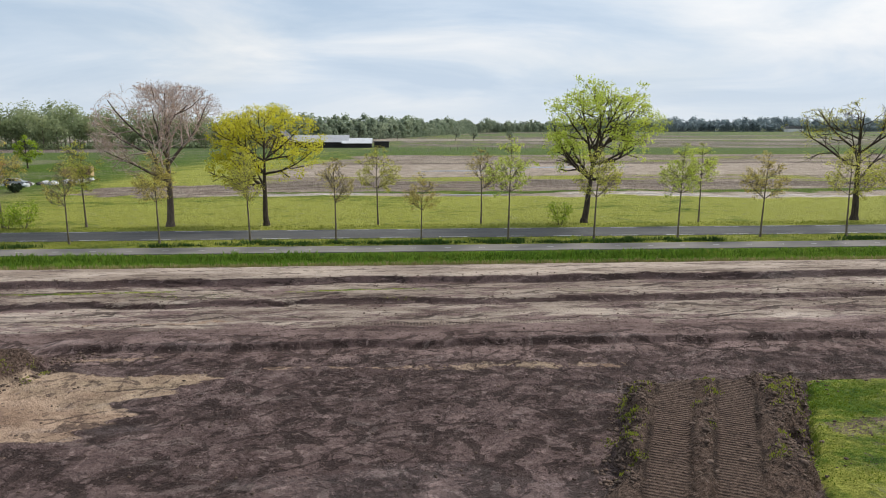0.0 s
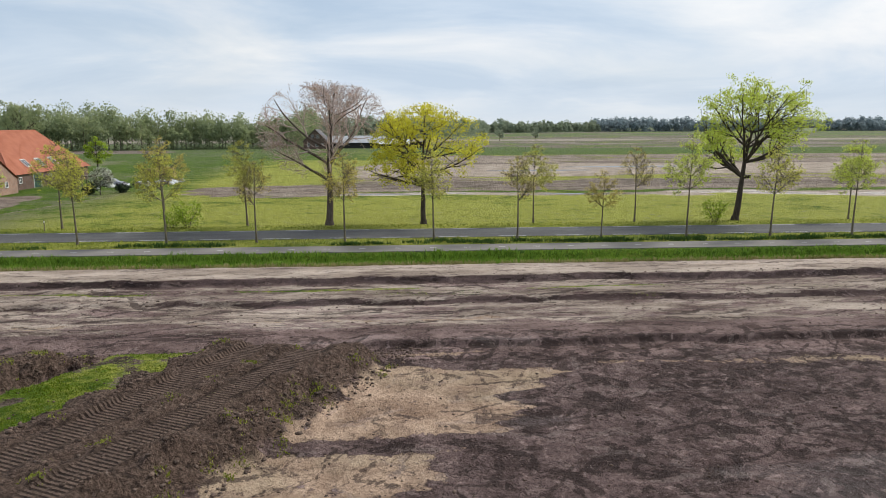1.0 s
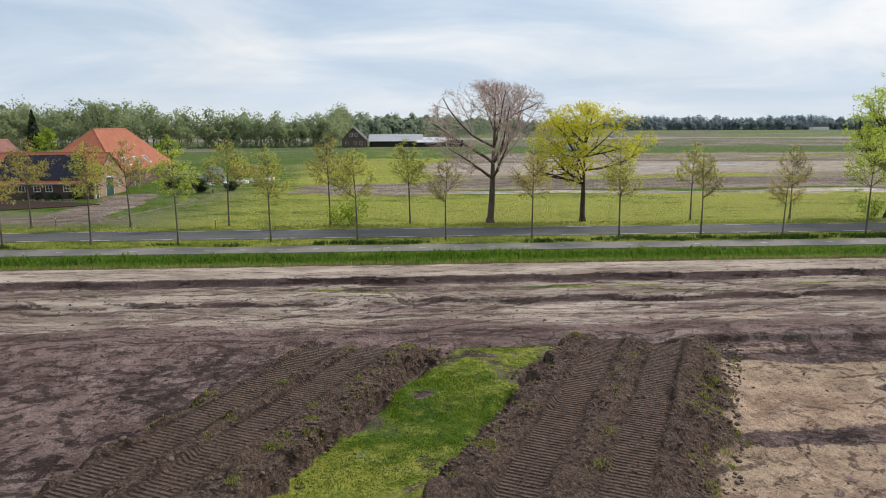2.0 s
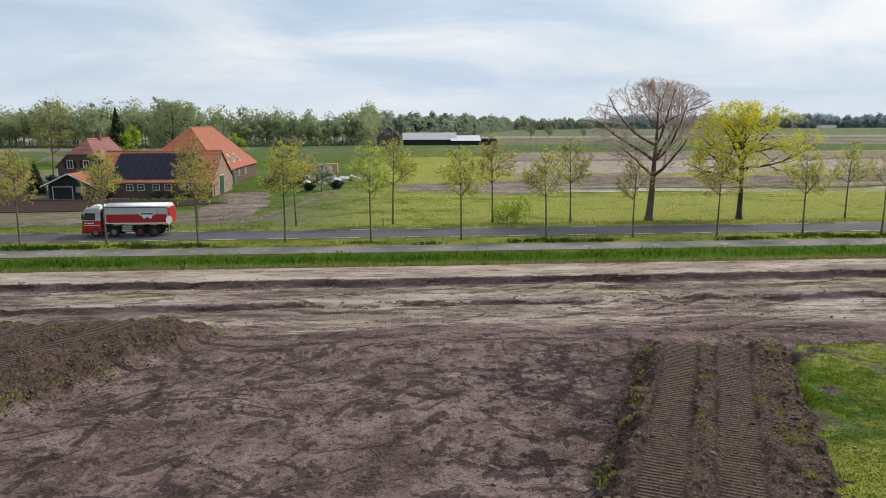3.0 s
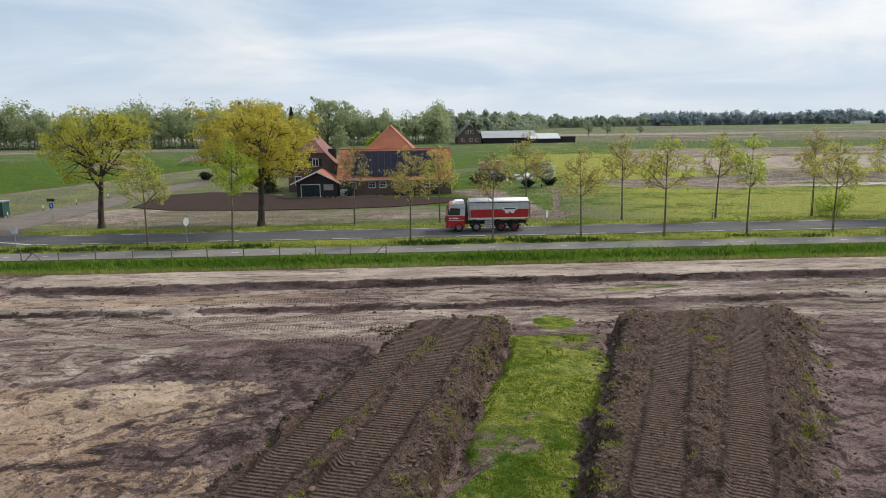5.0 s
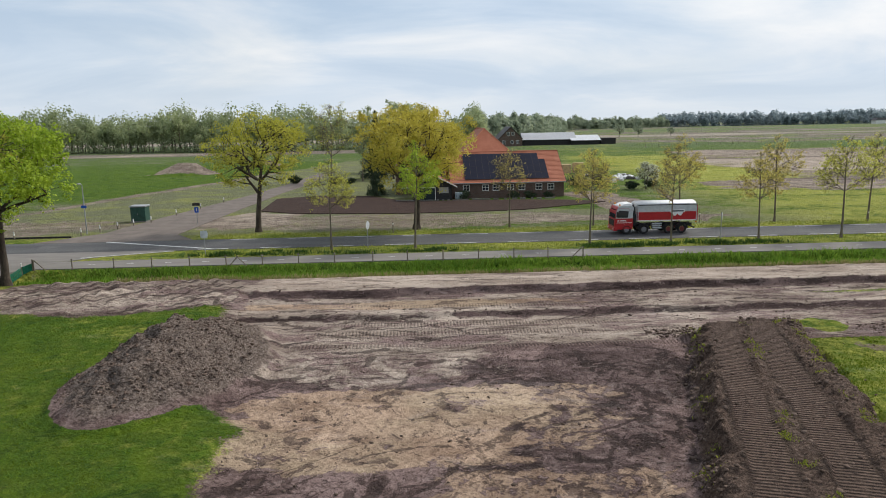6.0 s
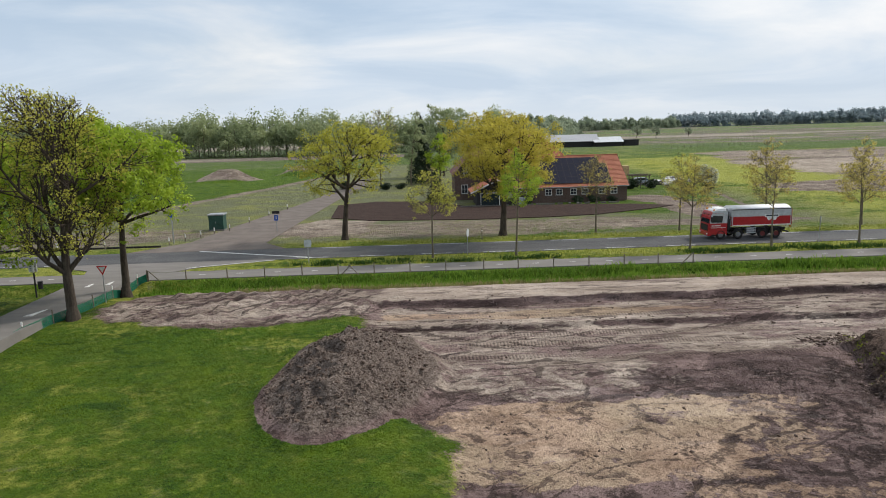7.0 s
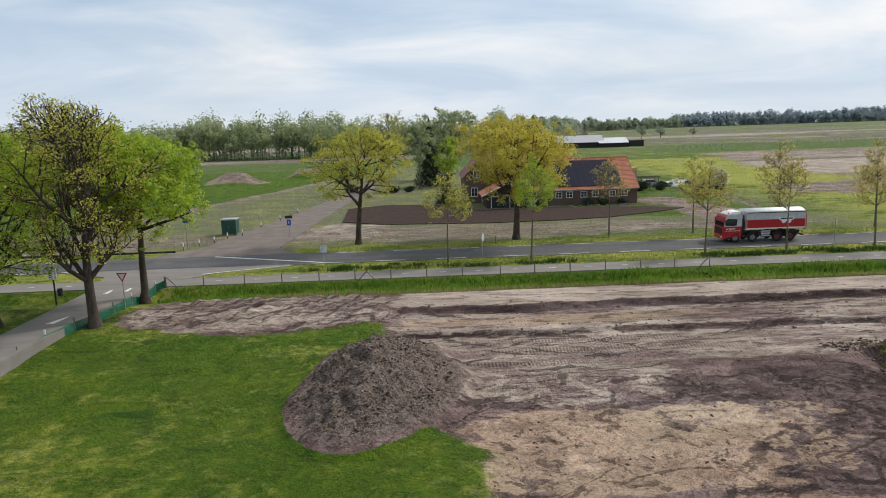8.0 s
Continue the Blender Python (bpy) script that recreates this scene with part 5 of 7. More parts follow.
def wood(name, label, line, rows, depth, spacing, height, per, leaf, mat, seed):
    """A wood: lumpy crowns of several clumps each and bare stems behind one another, as one mass. Each tree has a tone of its own."""
    r = np.random.RandomState(seed)
    cs, ss, ds, ts, segs = [], [], [], [], []
    for (x0, y0), (x1, y1) in zip(line, line[1:]):
        L = math.hypot(x1 - x0, y1 - y0)
        n = int(L / spacing)
        for i in range(n):
            for row in range(rows):
                k = (i + r.rand()) / n
                x, y = x0 + (x1 - x0) * k, y0 + (y1 - y0) * k + row * depth + r.uniform(-0.4, 0.4) * depth
                h = height * r.uniform(0.62, 1.10) * (0.78 if row == 0 else 1.0) * (0.84 + 0.34 * value_noise(np.array([x]), np.array([y]), 24.0, seed + 400)[0])
                w = h * r.uniform(0.26, 0.40)
                zc = h * 0.58
                tone = r.rand()
                lobes = 9
                lc = unit(r.normal(0, 1, (lobes, 3))) * r.uniform(0.35, 0.85, (lobes, 1)) * (w, w, h - zc - w * 0.3) + (x, y, zc)
                lc[0] = (x, y, h - w * 0.45)
                m = int(per * (0.35 if r.rand() < 0.12 else 1.0))
                own = r.randint(0, lobes, m)
                u = unit(r.normal(0, 1, (m, 3)))
                cs.append(lc[own] + u * (w * 0.52 * r.rand(m) ** 0.5)[:, None])
                ds.append(u)
                ss.append(leaf * r.uniform(0.6, 1.4, m))
                ts.append(np.clip(tone + r.normal(0, 0.12, lobes)[own], 0, 1))
                segs.append((Vector((x, y, -0.3)), Vector((x, y, h * 0.75)), 0.16 + h * 0.006, 0.08, 3))
                if row == 0:
                    m = per // 2
                    cs.append(np.stack([x + r.normal(0, spacing * 0.6, m), y + r.normal(0, 2, m), r.rand(m) ** 1.2 * h * 0.55], 1))
                    ds.append(unit(r.normal(0, 1, (m, 3)) + (0, -0.8, 0)))
                    ss.append(leaf * r.uniform(0.5, 1.0, m))
                    ts.append(np.full(m, tone * 0.6))
    t = thing(name, None, label, "wood", kind="stuff")
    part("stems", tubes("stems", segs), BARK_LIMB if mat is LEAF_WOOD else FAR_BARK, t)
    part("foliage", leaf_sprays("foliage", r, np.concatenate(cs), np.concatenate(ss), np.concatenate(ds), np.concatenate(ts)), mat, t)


wood("woodland", "mixed green spring woodland at the field edge", [(-420, 372), (-286, 364), (-190, 345), (-150, 336)], 4, 9, 4.6, 22.0, 470, 1.0, LEAF_WOOD, 1)
wood("woodland", "mixed green spring woodland behind the farm", [(-150, 336), (-110, 352), (-62, 356), (-58, 420)], 3, 10, 4.8, 19.5, 470, 1.0, LEAF_WOOD, 2)
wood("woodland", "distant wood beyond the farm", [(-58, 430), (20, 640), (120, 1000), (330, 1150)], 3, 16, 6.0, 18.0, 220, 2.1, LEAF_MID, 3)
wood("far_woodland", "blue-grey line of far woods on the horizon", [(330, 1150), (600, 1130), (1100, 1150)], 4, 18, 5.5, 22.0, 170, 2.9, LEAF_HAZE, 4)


# ---- buildings ----
def tiled_plane(a, b, c, d, course=0.34, lift=0.05, bm=None):
    """A roof plane from the eaves a-b up to the ridge d-c, laid in overlapping courses of tiles with a wavy section."""
    own = bm if bm is not None else bmesh.new()
    a, b, c, d = (Vector(v) for v in (a, b, c, d))
    rise = max((d - a).length, (c - b).length)
    n = max(2, int(rise / course))
    nrm = (b - a).cross(d - a).normalized()
    if nrm.z < 0:
        nrm = -nrm
    rows = []
    for i in range(n):
        for k, up in ((i / n, lift), ((i + 1) / n, 0.012)):
            p, q = a.lerp(d, k) + nrm * up, b.lerp(c, k) + nrm * up
            rows.append([own.verts.new(p), own.verts.new(q)])
    for r0, r1 in zip(rows, rows[1:]):
        if (r0[0].co - r0[1].co).length < 1e-4:
            continue
        own.faces.new((r0[0], r0[1], r1[1], r1[0]) if (r1[0].co - r1[1].co).length > 1e-4 else (r0[0], r0[1], r1[1]))
    return own


def small_window(parent, x, y, z, w, h, facing=(0, -1), cols=2, rows=2, name="window"):
    """A white wooden window with glazing bars; facing is the way out of the wall."""
    fx, fy = facing
    win = thing(name)
    win.parent = parent
    turn = math.atan2(fx, -fy)
    win.matrix_local = Matrix.Translation((x, y, z)) @ Matrix.Rotation(turn, 4, "Z")
    fr = box(-w / 2, w / 2, -0.06, 0.04, 0, 0.08)
    box(-w / 2, w / 2, -0.06, 0.04, h - 0.08, h, bm=fr)
    box(-w / 2, -w / 2 + 0.08, -0.06, 0.04, 0.08, h - 0.08, bm=fr)
    box(w / 2 - 0.08, w / 2, -0.06, 0.04, 0.08, h - 0.08, bm=fr)
    for i in range(1, cols):
        u = -w / 2 + w * i / cols
        box(u - 0.025, u + 0.025, -0.045, 0.03, 0.08, h - 0.08, bm=fr)
    for j in range(1, rows):
        u = h * j / rows
        box(-w / 2 + 0.08, w / 2 - 0.08, -0.048, 0.028, u - 0.025, u + 0.025, bm=fr)
    part("window_frame", fr, WHITE, win)
    part("pane", box(-w / 2 + 0.05, w / 2 - 0.05, -0.012, 0.0, 0.05, h - 0.05), GLASS, win)
    part("sill", box(-w / 2 - 0.06, w / 2 + 0.06, -0.13, 0.02, -0.07, 0.0, 0.01), CONCRETE, win)
    return win


def barn_door(parent, x, y, z, w, h, facing, material, name="door"):
    fx, fy = facing
    d = thing(name)
    d.parent = parent
    d.matrix_local = Matrix.Translation((x, y, z)) @ Matrix.Rotation(math.atan2(fx, -fy), 4, "Z")
    fr = box(-w / 2 - 0.09, -w / 2, -0.07, 0.03, 0, h + 0.09)
    box(w / 2, w / 2 + 0.09, -0.07, 0.03, 0, h + 0.09, bm=fr)
    box(-w / 2, w / 2, -0.07, 0.03, h, h + 0.09, bm=fr)
    part("door_frame", fr, WHITE, d)
    n = max(2, int(w / 0.3))
    leaf = bmesh.new()
    for i in range(n):
        box(-w / 2 + w * i / n + 0.006, -w / 2 + w * (i + 1) / n - 0.006, -0.04, 0.0, 0.02, h - 0.01, bm=leaf)
    box(-w / 2 + 0.05, w / 2 - 0.05, -0.055, -0.04, h * 0.2, h * 0.2 + 0.12, bm=leaf)
    box(-w / 2 + 0.05, w / 2 - 0.05, -0.055, -0.04, h * 0.8, h * 0.8 + 0.12, bm=leaf)
    part("door_leaf", leaf, material, d)
    return d


def solar_material():
    m = Mat("solar_cells", 0.5, 0, 0.08)
    m.color(m.mix(m.noise(0.7), (0.009, 0.010, 0.020), (0.015, 0.017, 0.034)))
    return m.mat


SOLAR = solar_material()
RIDGE = tile_material("ridge_tile", (0.36, 0.12, 0.07), (0.46, 0.17, 0.10))


def farmhouse():
    hx0, hx1, hy0, ry, hy1 = -90.2, -72.4, 104.6, 111.4, 118.2
    ez, rz = 2.55, 6.95
    house = thing("farm_barn", None, "long brick barn wing with orange tiles and solar panels", "barn")
    walls = bmesh.new()
    t = 0.3
    prism([(hx0, 0), (hx1, 0), (hx1, ez), (hx0, ez)], t, "y", hy0, walls)
    part("front_wall", walls, BRICK, house)
    for nm, x in (("gable_wall", hx1 - t), ("gable_wall", hx0)):
        g = prism([(hy0 + t, 0), (hy1, 0), (hy1, ez), (ry, rz - 0.25), (hy0 + t, ez)], t, "x", x)
        part(nm, g, BRICK_SUNLIT if x > -80 else BRICK, house)
    ov = 0.35
    drop = (rz - ez) / (ry - hy0)
    ey, eyz = hy0 - ov, ez - ov * drop + 0.12
    front = tiled_plane((hx0 - 0.25, ey, eyz), (hx1 + 0.25, ey, eyz), (hx1 + 0.25, ry, rz), (hx0 - 0.25, ry, rz))
    part("roof", front, TILE_ORANGE, house, "orange clay tile roof slope")
    back = tiled_plane((hx1 + 0.25, hy1 + ov, eyz), (hx0 - 0.25, hy1 + ov, eyz), (hx0 - 0.25, ry, rz), (hx1 + 0.25, ry, rz))
    part("roof", back, TILE_ORANGE, house)
    tile = bpy.data.meshes.new("ridge_tile")
    bm = rod((0, 0, 0), (0.42, 0, 0.01), 0.13, 0.12, 8)
    bm.to_mesh(tile)
    bm.free()
    for i in range(48):
        part("ridge_tile", tile, RIDGE, house).location = (hx0 - 0.25 + (hx1 - hx0 + 0.5) * i / 48, ry, rz + 0.02)
    part("gutter", box(hx0 - 0.2, hx1 + 0.2, ey - 0.14, ey - 0.01, eyz - 0.10, eyz + 0.0, 0.02), STEEL, house)
    part("verge_board", prism([(ey, eyz - 0.12), (ey, eyz + 0.03), (ry, rz + 0.02), (ry, rz - 0.18)], 0.05, "x", hx1 + 0.26), TIMBER_DARK, house)
    for x in (-74.5, -76.4, -79.1, -80.9, -83.2, -84.9, -87.9):
        small_window(house, x, hy0 - 0.005, 1.18, 1.05, 0.98)
    # solar panels, in the plane of the front slope
    up = Vector((0, ry - hy0, rz - ez)).normalized()
    nrm = Vector((0, -up.z, up.y))
    for r in range(4):
        for c in range(13):
            if c == 12 and r > 2:
                continue
            pw, ph = 1.02, 1.70
            x = -88.1 + c * 1.03
            base = Vector((x, hy0, ez + 0.12)) + up * (0.35 + r * 1.71) + nrm * 0.12
            p = thing("solar_panel")
            p.parent = house
            m = Matrix((Vector((1, 0, 0)), up, nrm)).transposed().to_4x4()
            p.matrix_local = Matrix.Translation(base) @ m
            part("cell_sheet", box(0.02, pw - 0.02, 0.02, ph - 0.02, 0.0, 0.030), SOLAR, p)
            fr = box(0, pw, 0, 0.02, -0.01, 0.035)
            box(0, pw, ph - 0.02, ph, -0.01, 0.035, bm=fr)
            box(0, 0.02, 0.02, ph - 0.02, -0.01, 0.035, bm=fr)
            box(pw - 0.02, pw, 0.02, ph - 0.02, -0.01, 0.035, bm=fr)
            part("frame", fr, TIMBER_DARK, p)
    east = (1, 0)
    barn_door(house, hx1 + 0.01, 105.9, 0, 1.0, 2.1, east, TIMBER_DARK)
    barn_door(house, hx1 + 0.01, 110.8, 0, 3.0, 3.0, east, GREEN_PAINT, "barn_door")
    small_window(house, hx1 + 0.01, 114.8, 1.2, 0.9, 1.0, east)

    # the tall barn with the hipped roof
    bx0, bx1, by0, by1 = -90.0, -74.9, 118.4, 152.0
    cx, apex, front_y, back_y, ez2 = -82.45, 10.65, 130.2, 146.0, 3.1
    barn = thing("hip_roof_barn", None, "tall brick barn with steep hipped orange roof and skylights", "barn")
    wl = bmesh.new()
    prism([(bx0, 0), (bx1, 0), (bx1, ez2), (bx0, ez2)], 0.3, "y", by0, wl)
    part("front_wall", wl, BRICK, barn)
    part("back_wall", prism([(bx0, 0), (bx1, 0), (bx1, ez2), (bx0, ez2)], 0.3, "y", by1 - 0.3), BRICK, barn)
    part("side_wall", box(bx1 - 0.3, bx1, by0 + 0.3, by1 - 0.3, 0, ez2), BRICK, barn)
    part("side_wall", box(bx0, bx0 + 0.3, by0 + 0.3, by1 - 0.3, 0, ez2), BRICK, barn)
    o = 0.4
    z0 = ez2 - 0.3
    A, B = (cx, front_y, apex), (cx, back_y, apex)
    fl, fr_, bl, br = (bx0 - o, by0 - o + 2.2, z0), (bx1 + o, by0 - o + 2.2, z0), (bx0 - o, by1 + o, z0), (bx1 + o, by1 + o, z0)
    part("roof", tiled_plane(fl, fr_, A, A), TILE_ORANGE, barn, "front hip of red-orange tiles")
    part("roof", tiled_plane(fr_, br, B, A), TILE_ORANGE, barn)
    part("roof", tiled_plane(br, bl, B, B), TILE_ORANGE, barn)
    part("roof", tiled_plane(bl, fl, A, B), TILE_ORANGE, barn)
    rg = rod(A, B, 0.14, 0.14, 8)
    for e in (fl, fr_):
        rod(e, A, 0.12, 0.12, 6, rg)
    for e in (bl, br):
        rod(e, B, 0.12, 0.12, 6, rg)
    part("ridge", rg, RIDGE, barn)
    # skylights in the east slope
    ue = (Vector((cx, 0, apex)) - Vector((bx1 + o, 0, z0))).normalized()
    ne = Vector((-ue.z, 0, ue.x))
    ne = ne if ne.z > 0 else -ne
    for y in (129.0, 134.2, 139.4):
        s = thing("skylight")
        s.parent = barn
        m = Matrix((Vector((0, 1, 0)), ue, ne)).transposed().to_4x4()
        if m.to_3x3().determinant() < 0:
            m = Matrix((Vector((0, -1, 0)), ue, ne)).transposed().to_4x4()
        s.matrix_local = Matrix.Translation(Vector((bx1 + o, y, z0)) + ue * 1.5 + ne * 0.08) @ m
        f = box(-0.8, 0.8, 0, 0.12, -0.05, 0.10)
        box(-0.8, 0.8, 1.9, 2.02, -0.05, 0.10, bm=f)
        box(-0.8, -0.68, 0.12, 1.9, -0.05, 0.10, bm=f)
        box(0.68, 0.8, 0.12, 1.9, -0.05, 0.10, bm=f)
        box(-0.05, 0.05, 0.12, 1.9, -0.05, 0.09, bm=f)
        part("frame", f, WHITE, s)
        part("pane", box(-0.68, 0.68, 0.12, 1.9, 0.0, 0.03), GLASS, s)
    for y in (124, 135, 141):
        small_window(barn, bx1 + 0.01, y, 1.2, 1.1, 1.1, east)
    barn_door(barn, bx1 + 0.01, 130.0, 0, 2.6, 2.6, east, GREEN_PAINT, "barn_door")

    # the dwelling
    dx0, dx1, dy0, dy1 = -99.2, -91.2, 112.6, 124.0
    de, dr, mx = 4.6, 8.9, -95.2
    home = thing("farm_dwelling", None, "two-storey dark brick farm dwelling with rose-red tile roof", "house")
    fw = prism([(dx0, 0), (dx1, 0), (dx1, de), (dx1 - 1.9, 6.5), (dx0 + 1.9, 6.5), (dx0, de)], 0.3, "y", dy0)
    part("front_wall", fw, BRICK, home)
    part("back_wall", prism([(dx0, 0), (dx1, 0), (dx1, de), (mx, dr - 0.3), (dx0, de)], 0.3, "y", dy1 - 0.3), BRICK, home)
    part("side_wall", box(dx1 - 0.3, dx1, dy0 + 0.3, dy1 - 0.3, 0, de), BRICK_SUNLIT, home)
    part("side_wall", box(dx0, dx0 + 0.3, dy0 + 0.3, dy1 - 0.3, 0, de), BRICK, home)
    sl = (dr - de) / (dx1 - mx)
    ex, ez3 = dx1 + 0.4, de - 0.4 * sl
    hipx = (dr - 6.5) / sl
    P1, P2 = (mx, dy0 + 2.4, dr), (mx, dy1 + 0.4, dr)
    er = bmesh.new()
    er = tiled_plane((ex, dy0 - 0.3, ez3), (ex, dy1 + 0.4, ez3), P2, (mx + hipx, dy0 - 0.3, 6.5), bm=er)
    part("roof", er, TILE_ROSE, home, "weathered rose tile roof slope")
    wr = tiled_plane((dx0 - 0.4, dy1 + 0.4, ez3), (dx0 - 0.4, dy0 - 0.3, ez3), (mx - hipx, dy0 - 0.3, 6.5), P2)
    part("roof", wr, TILE_ROSE, home)
    up_r = bmesh.new()
    tiled_plane((mx - hipx, dy0 - 0.35, 6.45), (mx + hipx, dy0 - 0.35, 6.45), P1, P1, bm=up_r)
    vs = [up_r.verts.new(v) for v in ((mx + hipx, dy0 - 0.3, 6.52), P2, P1)]
    up_r.faces.new(vs)
    vs = [up_r.verts.new(v) for v in ((mx - hipx, dy0 - 0.3, 6.52), P1, P2)]
    up_r.faces.new(vs)
    part("hip", up_r, TILE_ROSE, home)
    part("ridge", rod(P1, P2, 0.13, 0.13, 8), RIDGE, home)
    ch = box(-95.6, -94.8, 119.2, 120.0, 8.2, 9.9, 0.03)
    box(-95.7, -94.7, 119.1, 120.1, 9.9, 10.05, bm=ch)
    part("chimney", ch, BRICK, home)
    part("cowl", rod((-95.2, 119.6, 10.0), (-95.2, 119.6, 10.6), 0.22, 0.05, 8), TIMBER_DARK, home)
    dm = box(-92.9, -91.6, 117.0, 118.6, 5.2, 6.9, 0.02)
    part("dormer", dm, TIMBER_DARK, home)
    for x in (-97.2, -94.6):
        small_window(home, x, dy0 - 0.005, 4.2, 1.0, 1.3, cols=2, rows=1)
        for sx in (-0.8, 0.8):
            part("shutter", box(x + sx - 0.24, x + sx + 0.24, dy0 - 0.05, dy0 - 0.005, 4.2, 5.5, 0.01), TIMBER_DARK, home)
    for x in (-97.6, -93.4):
        small_window(home, x, dy0 - 0.005, 1.1, 1.1, 1.5, cols=2, rows=2)
    small_window(home, dx1 + 0.005, 116.0, 3.0, 0.9, 1.2, east, 2, 1)

    # the shed with the low gable
    gx0, gx1, gy0, gy1, gm = -96.4, -90.3, 103.0, 109.5, -93.2
    shed = thing("garden_shed", None, "dark timber shed with white gable boards and orange roof", "shed")
    part("front_wall", prism([(gx0, 0), (gx1, 0), (gx1, 2.3), (gm, 3.7), (gx0, 2.3)], 0.15, "y", gy0), TIMBER_DARK, shed)
    part("side_wall", box(gx1 - 0.15, gx1, gy0 + 0.15, gy1, 0, 2.3), TIMBER_DARK, shed)
    part("side_wall", box(gx0, gx0 + 0.15, gy0 + 0.15, gy1, 0, 2.3), TIMBER_DARK, shed)
    part("back_wall", prism([(gx0 + 0.15, 0), (gx1 - 0.15, 0), (gx1 - 0.15, 2.3), (gm, 3.7), (gx0 + 0.15, 2.3)], 0.15, "y", gy1 - 0.15), TIMBER_DARK, shed)
    part("roof", tiled_plane((gx1 + 0.8, gy0 - 0.5, 2.1), (gx1 + 0.8, gy1 + 0.2, 2.1), (gm, gy1 + 0.2, 4.0), (gm, gy0 - 0.5, 4.0)), TILE_ORANGE, shed)
    part("roof", tiled_plane((gx0 - 0.9, gy1 + 0.2, 2.1), (gx0 - 0.9, gy0 - 0.5, 2.1), (gm, gy0 - 0.5, 4.0), (gm, gy1 + 0.2, 4.0)), TILE_ORANGE, shed)
    for sx, ex2 in ((1, gx1 + 0.85), (-1, gx0 - 0.95)):
        part("gable_board", prism([(gm, 3.86), (ex2, 1.96), (ex2, 2.16), (gm, 4.08)], 0.06, "y", gy0 - 0.57), WHITE, shed, "white painted gable board")
    barn_door(shed, -94.3, gy0 - 0.005, 0, 2.8, 1.95, (0, -1), plain("black_green_paint", (0.010, 0.022, 0.024), 0.5), "shed_door")
    part("hatch", box(-92.3, -90.8, gy0 - 0.05, gy0 - 0.002, 1.1, 2.0, 0.01), plain("pale_board", (0.34, 0.32, 0.29)), shed, "pale boarded hatch")
    # water tank in its cage
    tank = thing("water_tank", Matrix.Translation((-89.2, 103.4, 0)), "translucent white water tank in a steel cage", "tank")
    part("pallet", box(-0.6, 0.6, -0.5, 0.5, 0, 0.14, 0.01), TIMBER, tank)
    part("tank_body", box(-0.55, 0.55, -0.45, 0.45, 0.14, 1.12, 0.08), plain("milky_plastic", (0.42, 0.50, 0.55), 0.4), tank)
    cg = bmesh.new()
    for i in range(6):
        u = -0.58 + i * 0.232
        rod((u, -0.48, 0.14), (u, -0.48, 1.15), 0.012, 0.012, 4, cg)
    for zz in (0.3, 0.6, 0.9, 1.15):
        rod((-0.58, -0.48, zz), (0.58, -0.48, zz), 0.012, 0.012, 4, cg)
    part("cage", cg, STEEL, tank)
    # low wall of pale edging along the flower bed
    edge = bmesh.new()
    for i in range(60):
        x = -99 + i * 0.42
        if random.random() < 0.25:
            continue
        box(x, x + 0.34, 102.1 + random.uniform(-0.1, 0.1), 102.4, 0, 0.16 + random.random() * 0.08, 0.02, edge)
    e = thing("bed_edging", None, "row of pale edging stones along the garden bed", "edging", kind="stuff")
    part("stones", edge, CONCRETE, e)


farmhouse()


def garden_bed():
    """The freshly dug dark bed before the farmhouse."""
    m = Mat("dug_bed", 0.95, 0, 0.15)
    n = m.noise(1.4, 5, 0.7, m.scaled(m.pos(), (0.3, 1.5, 1)))
    c = m.mix(m.span(n, 0.3, 0.7), (0.020, 0.011, 0.008), (0.050, 0.030, 0.023))
    m.color(m.mix(m.span(m.noise(8, 4), 0.45, 0.75), c, (0.066, 0.042, 0.033)))
    m.bump(m.noise(5, 5), 0.9, 0.12)
    pts = [(-117.8, 93.5), (-112, 89.6), (-98, 87.4), (-88, 87.6), (-81, 88.8), (-72, 93.4), (-68, 96.2), (-73, 99.4), (-80, 101.0), (-89, 101.6), (-97, 101.8), (-100, 106), (-104, 111.6), (-112.5, 113.6), (-118.6, 110)]
    tagged(part("garden_bed", ribbon(pts, -0.05, 0.09), m.mat), "freshly dug dark brown garden bed", "garden bed", kind="structure")


garden_bed()


SHEET_GREY = plain("grey_roof_sheeting", (0.42, 0.43, 0.45), 0.6)


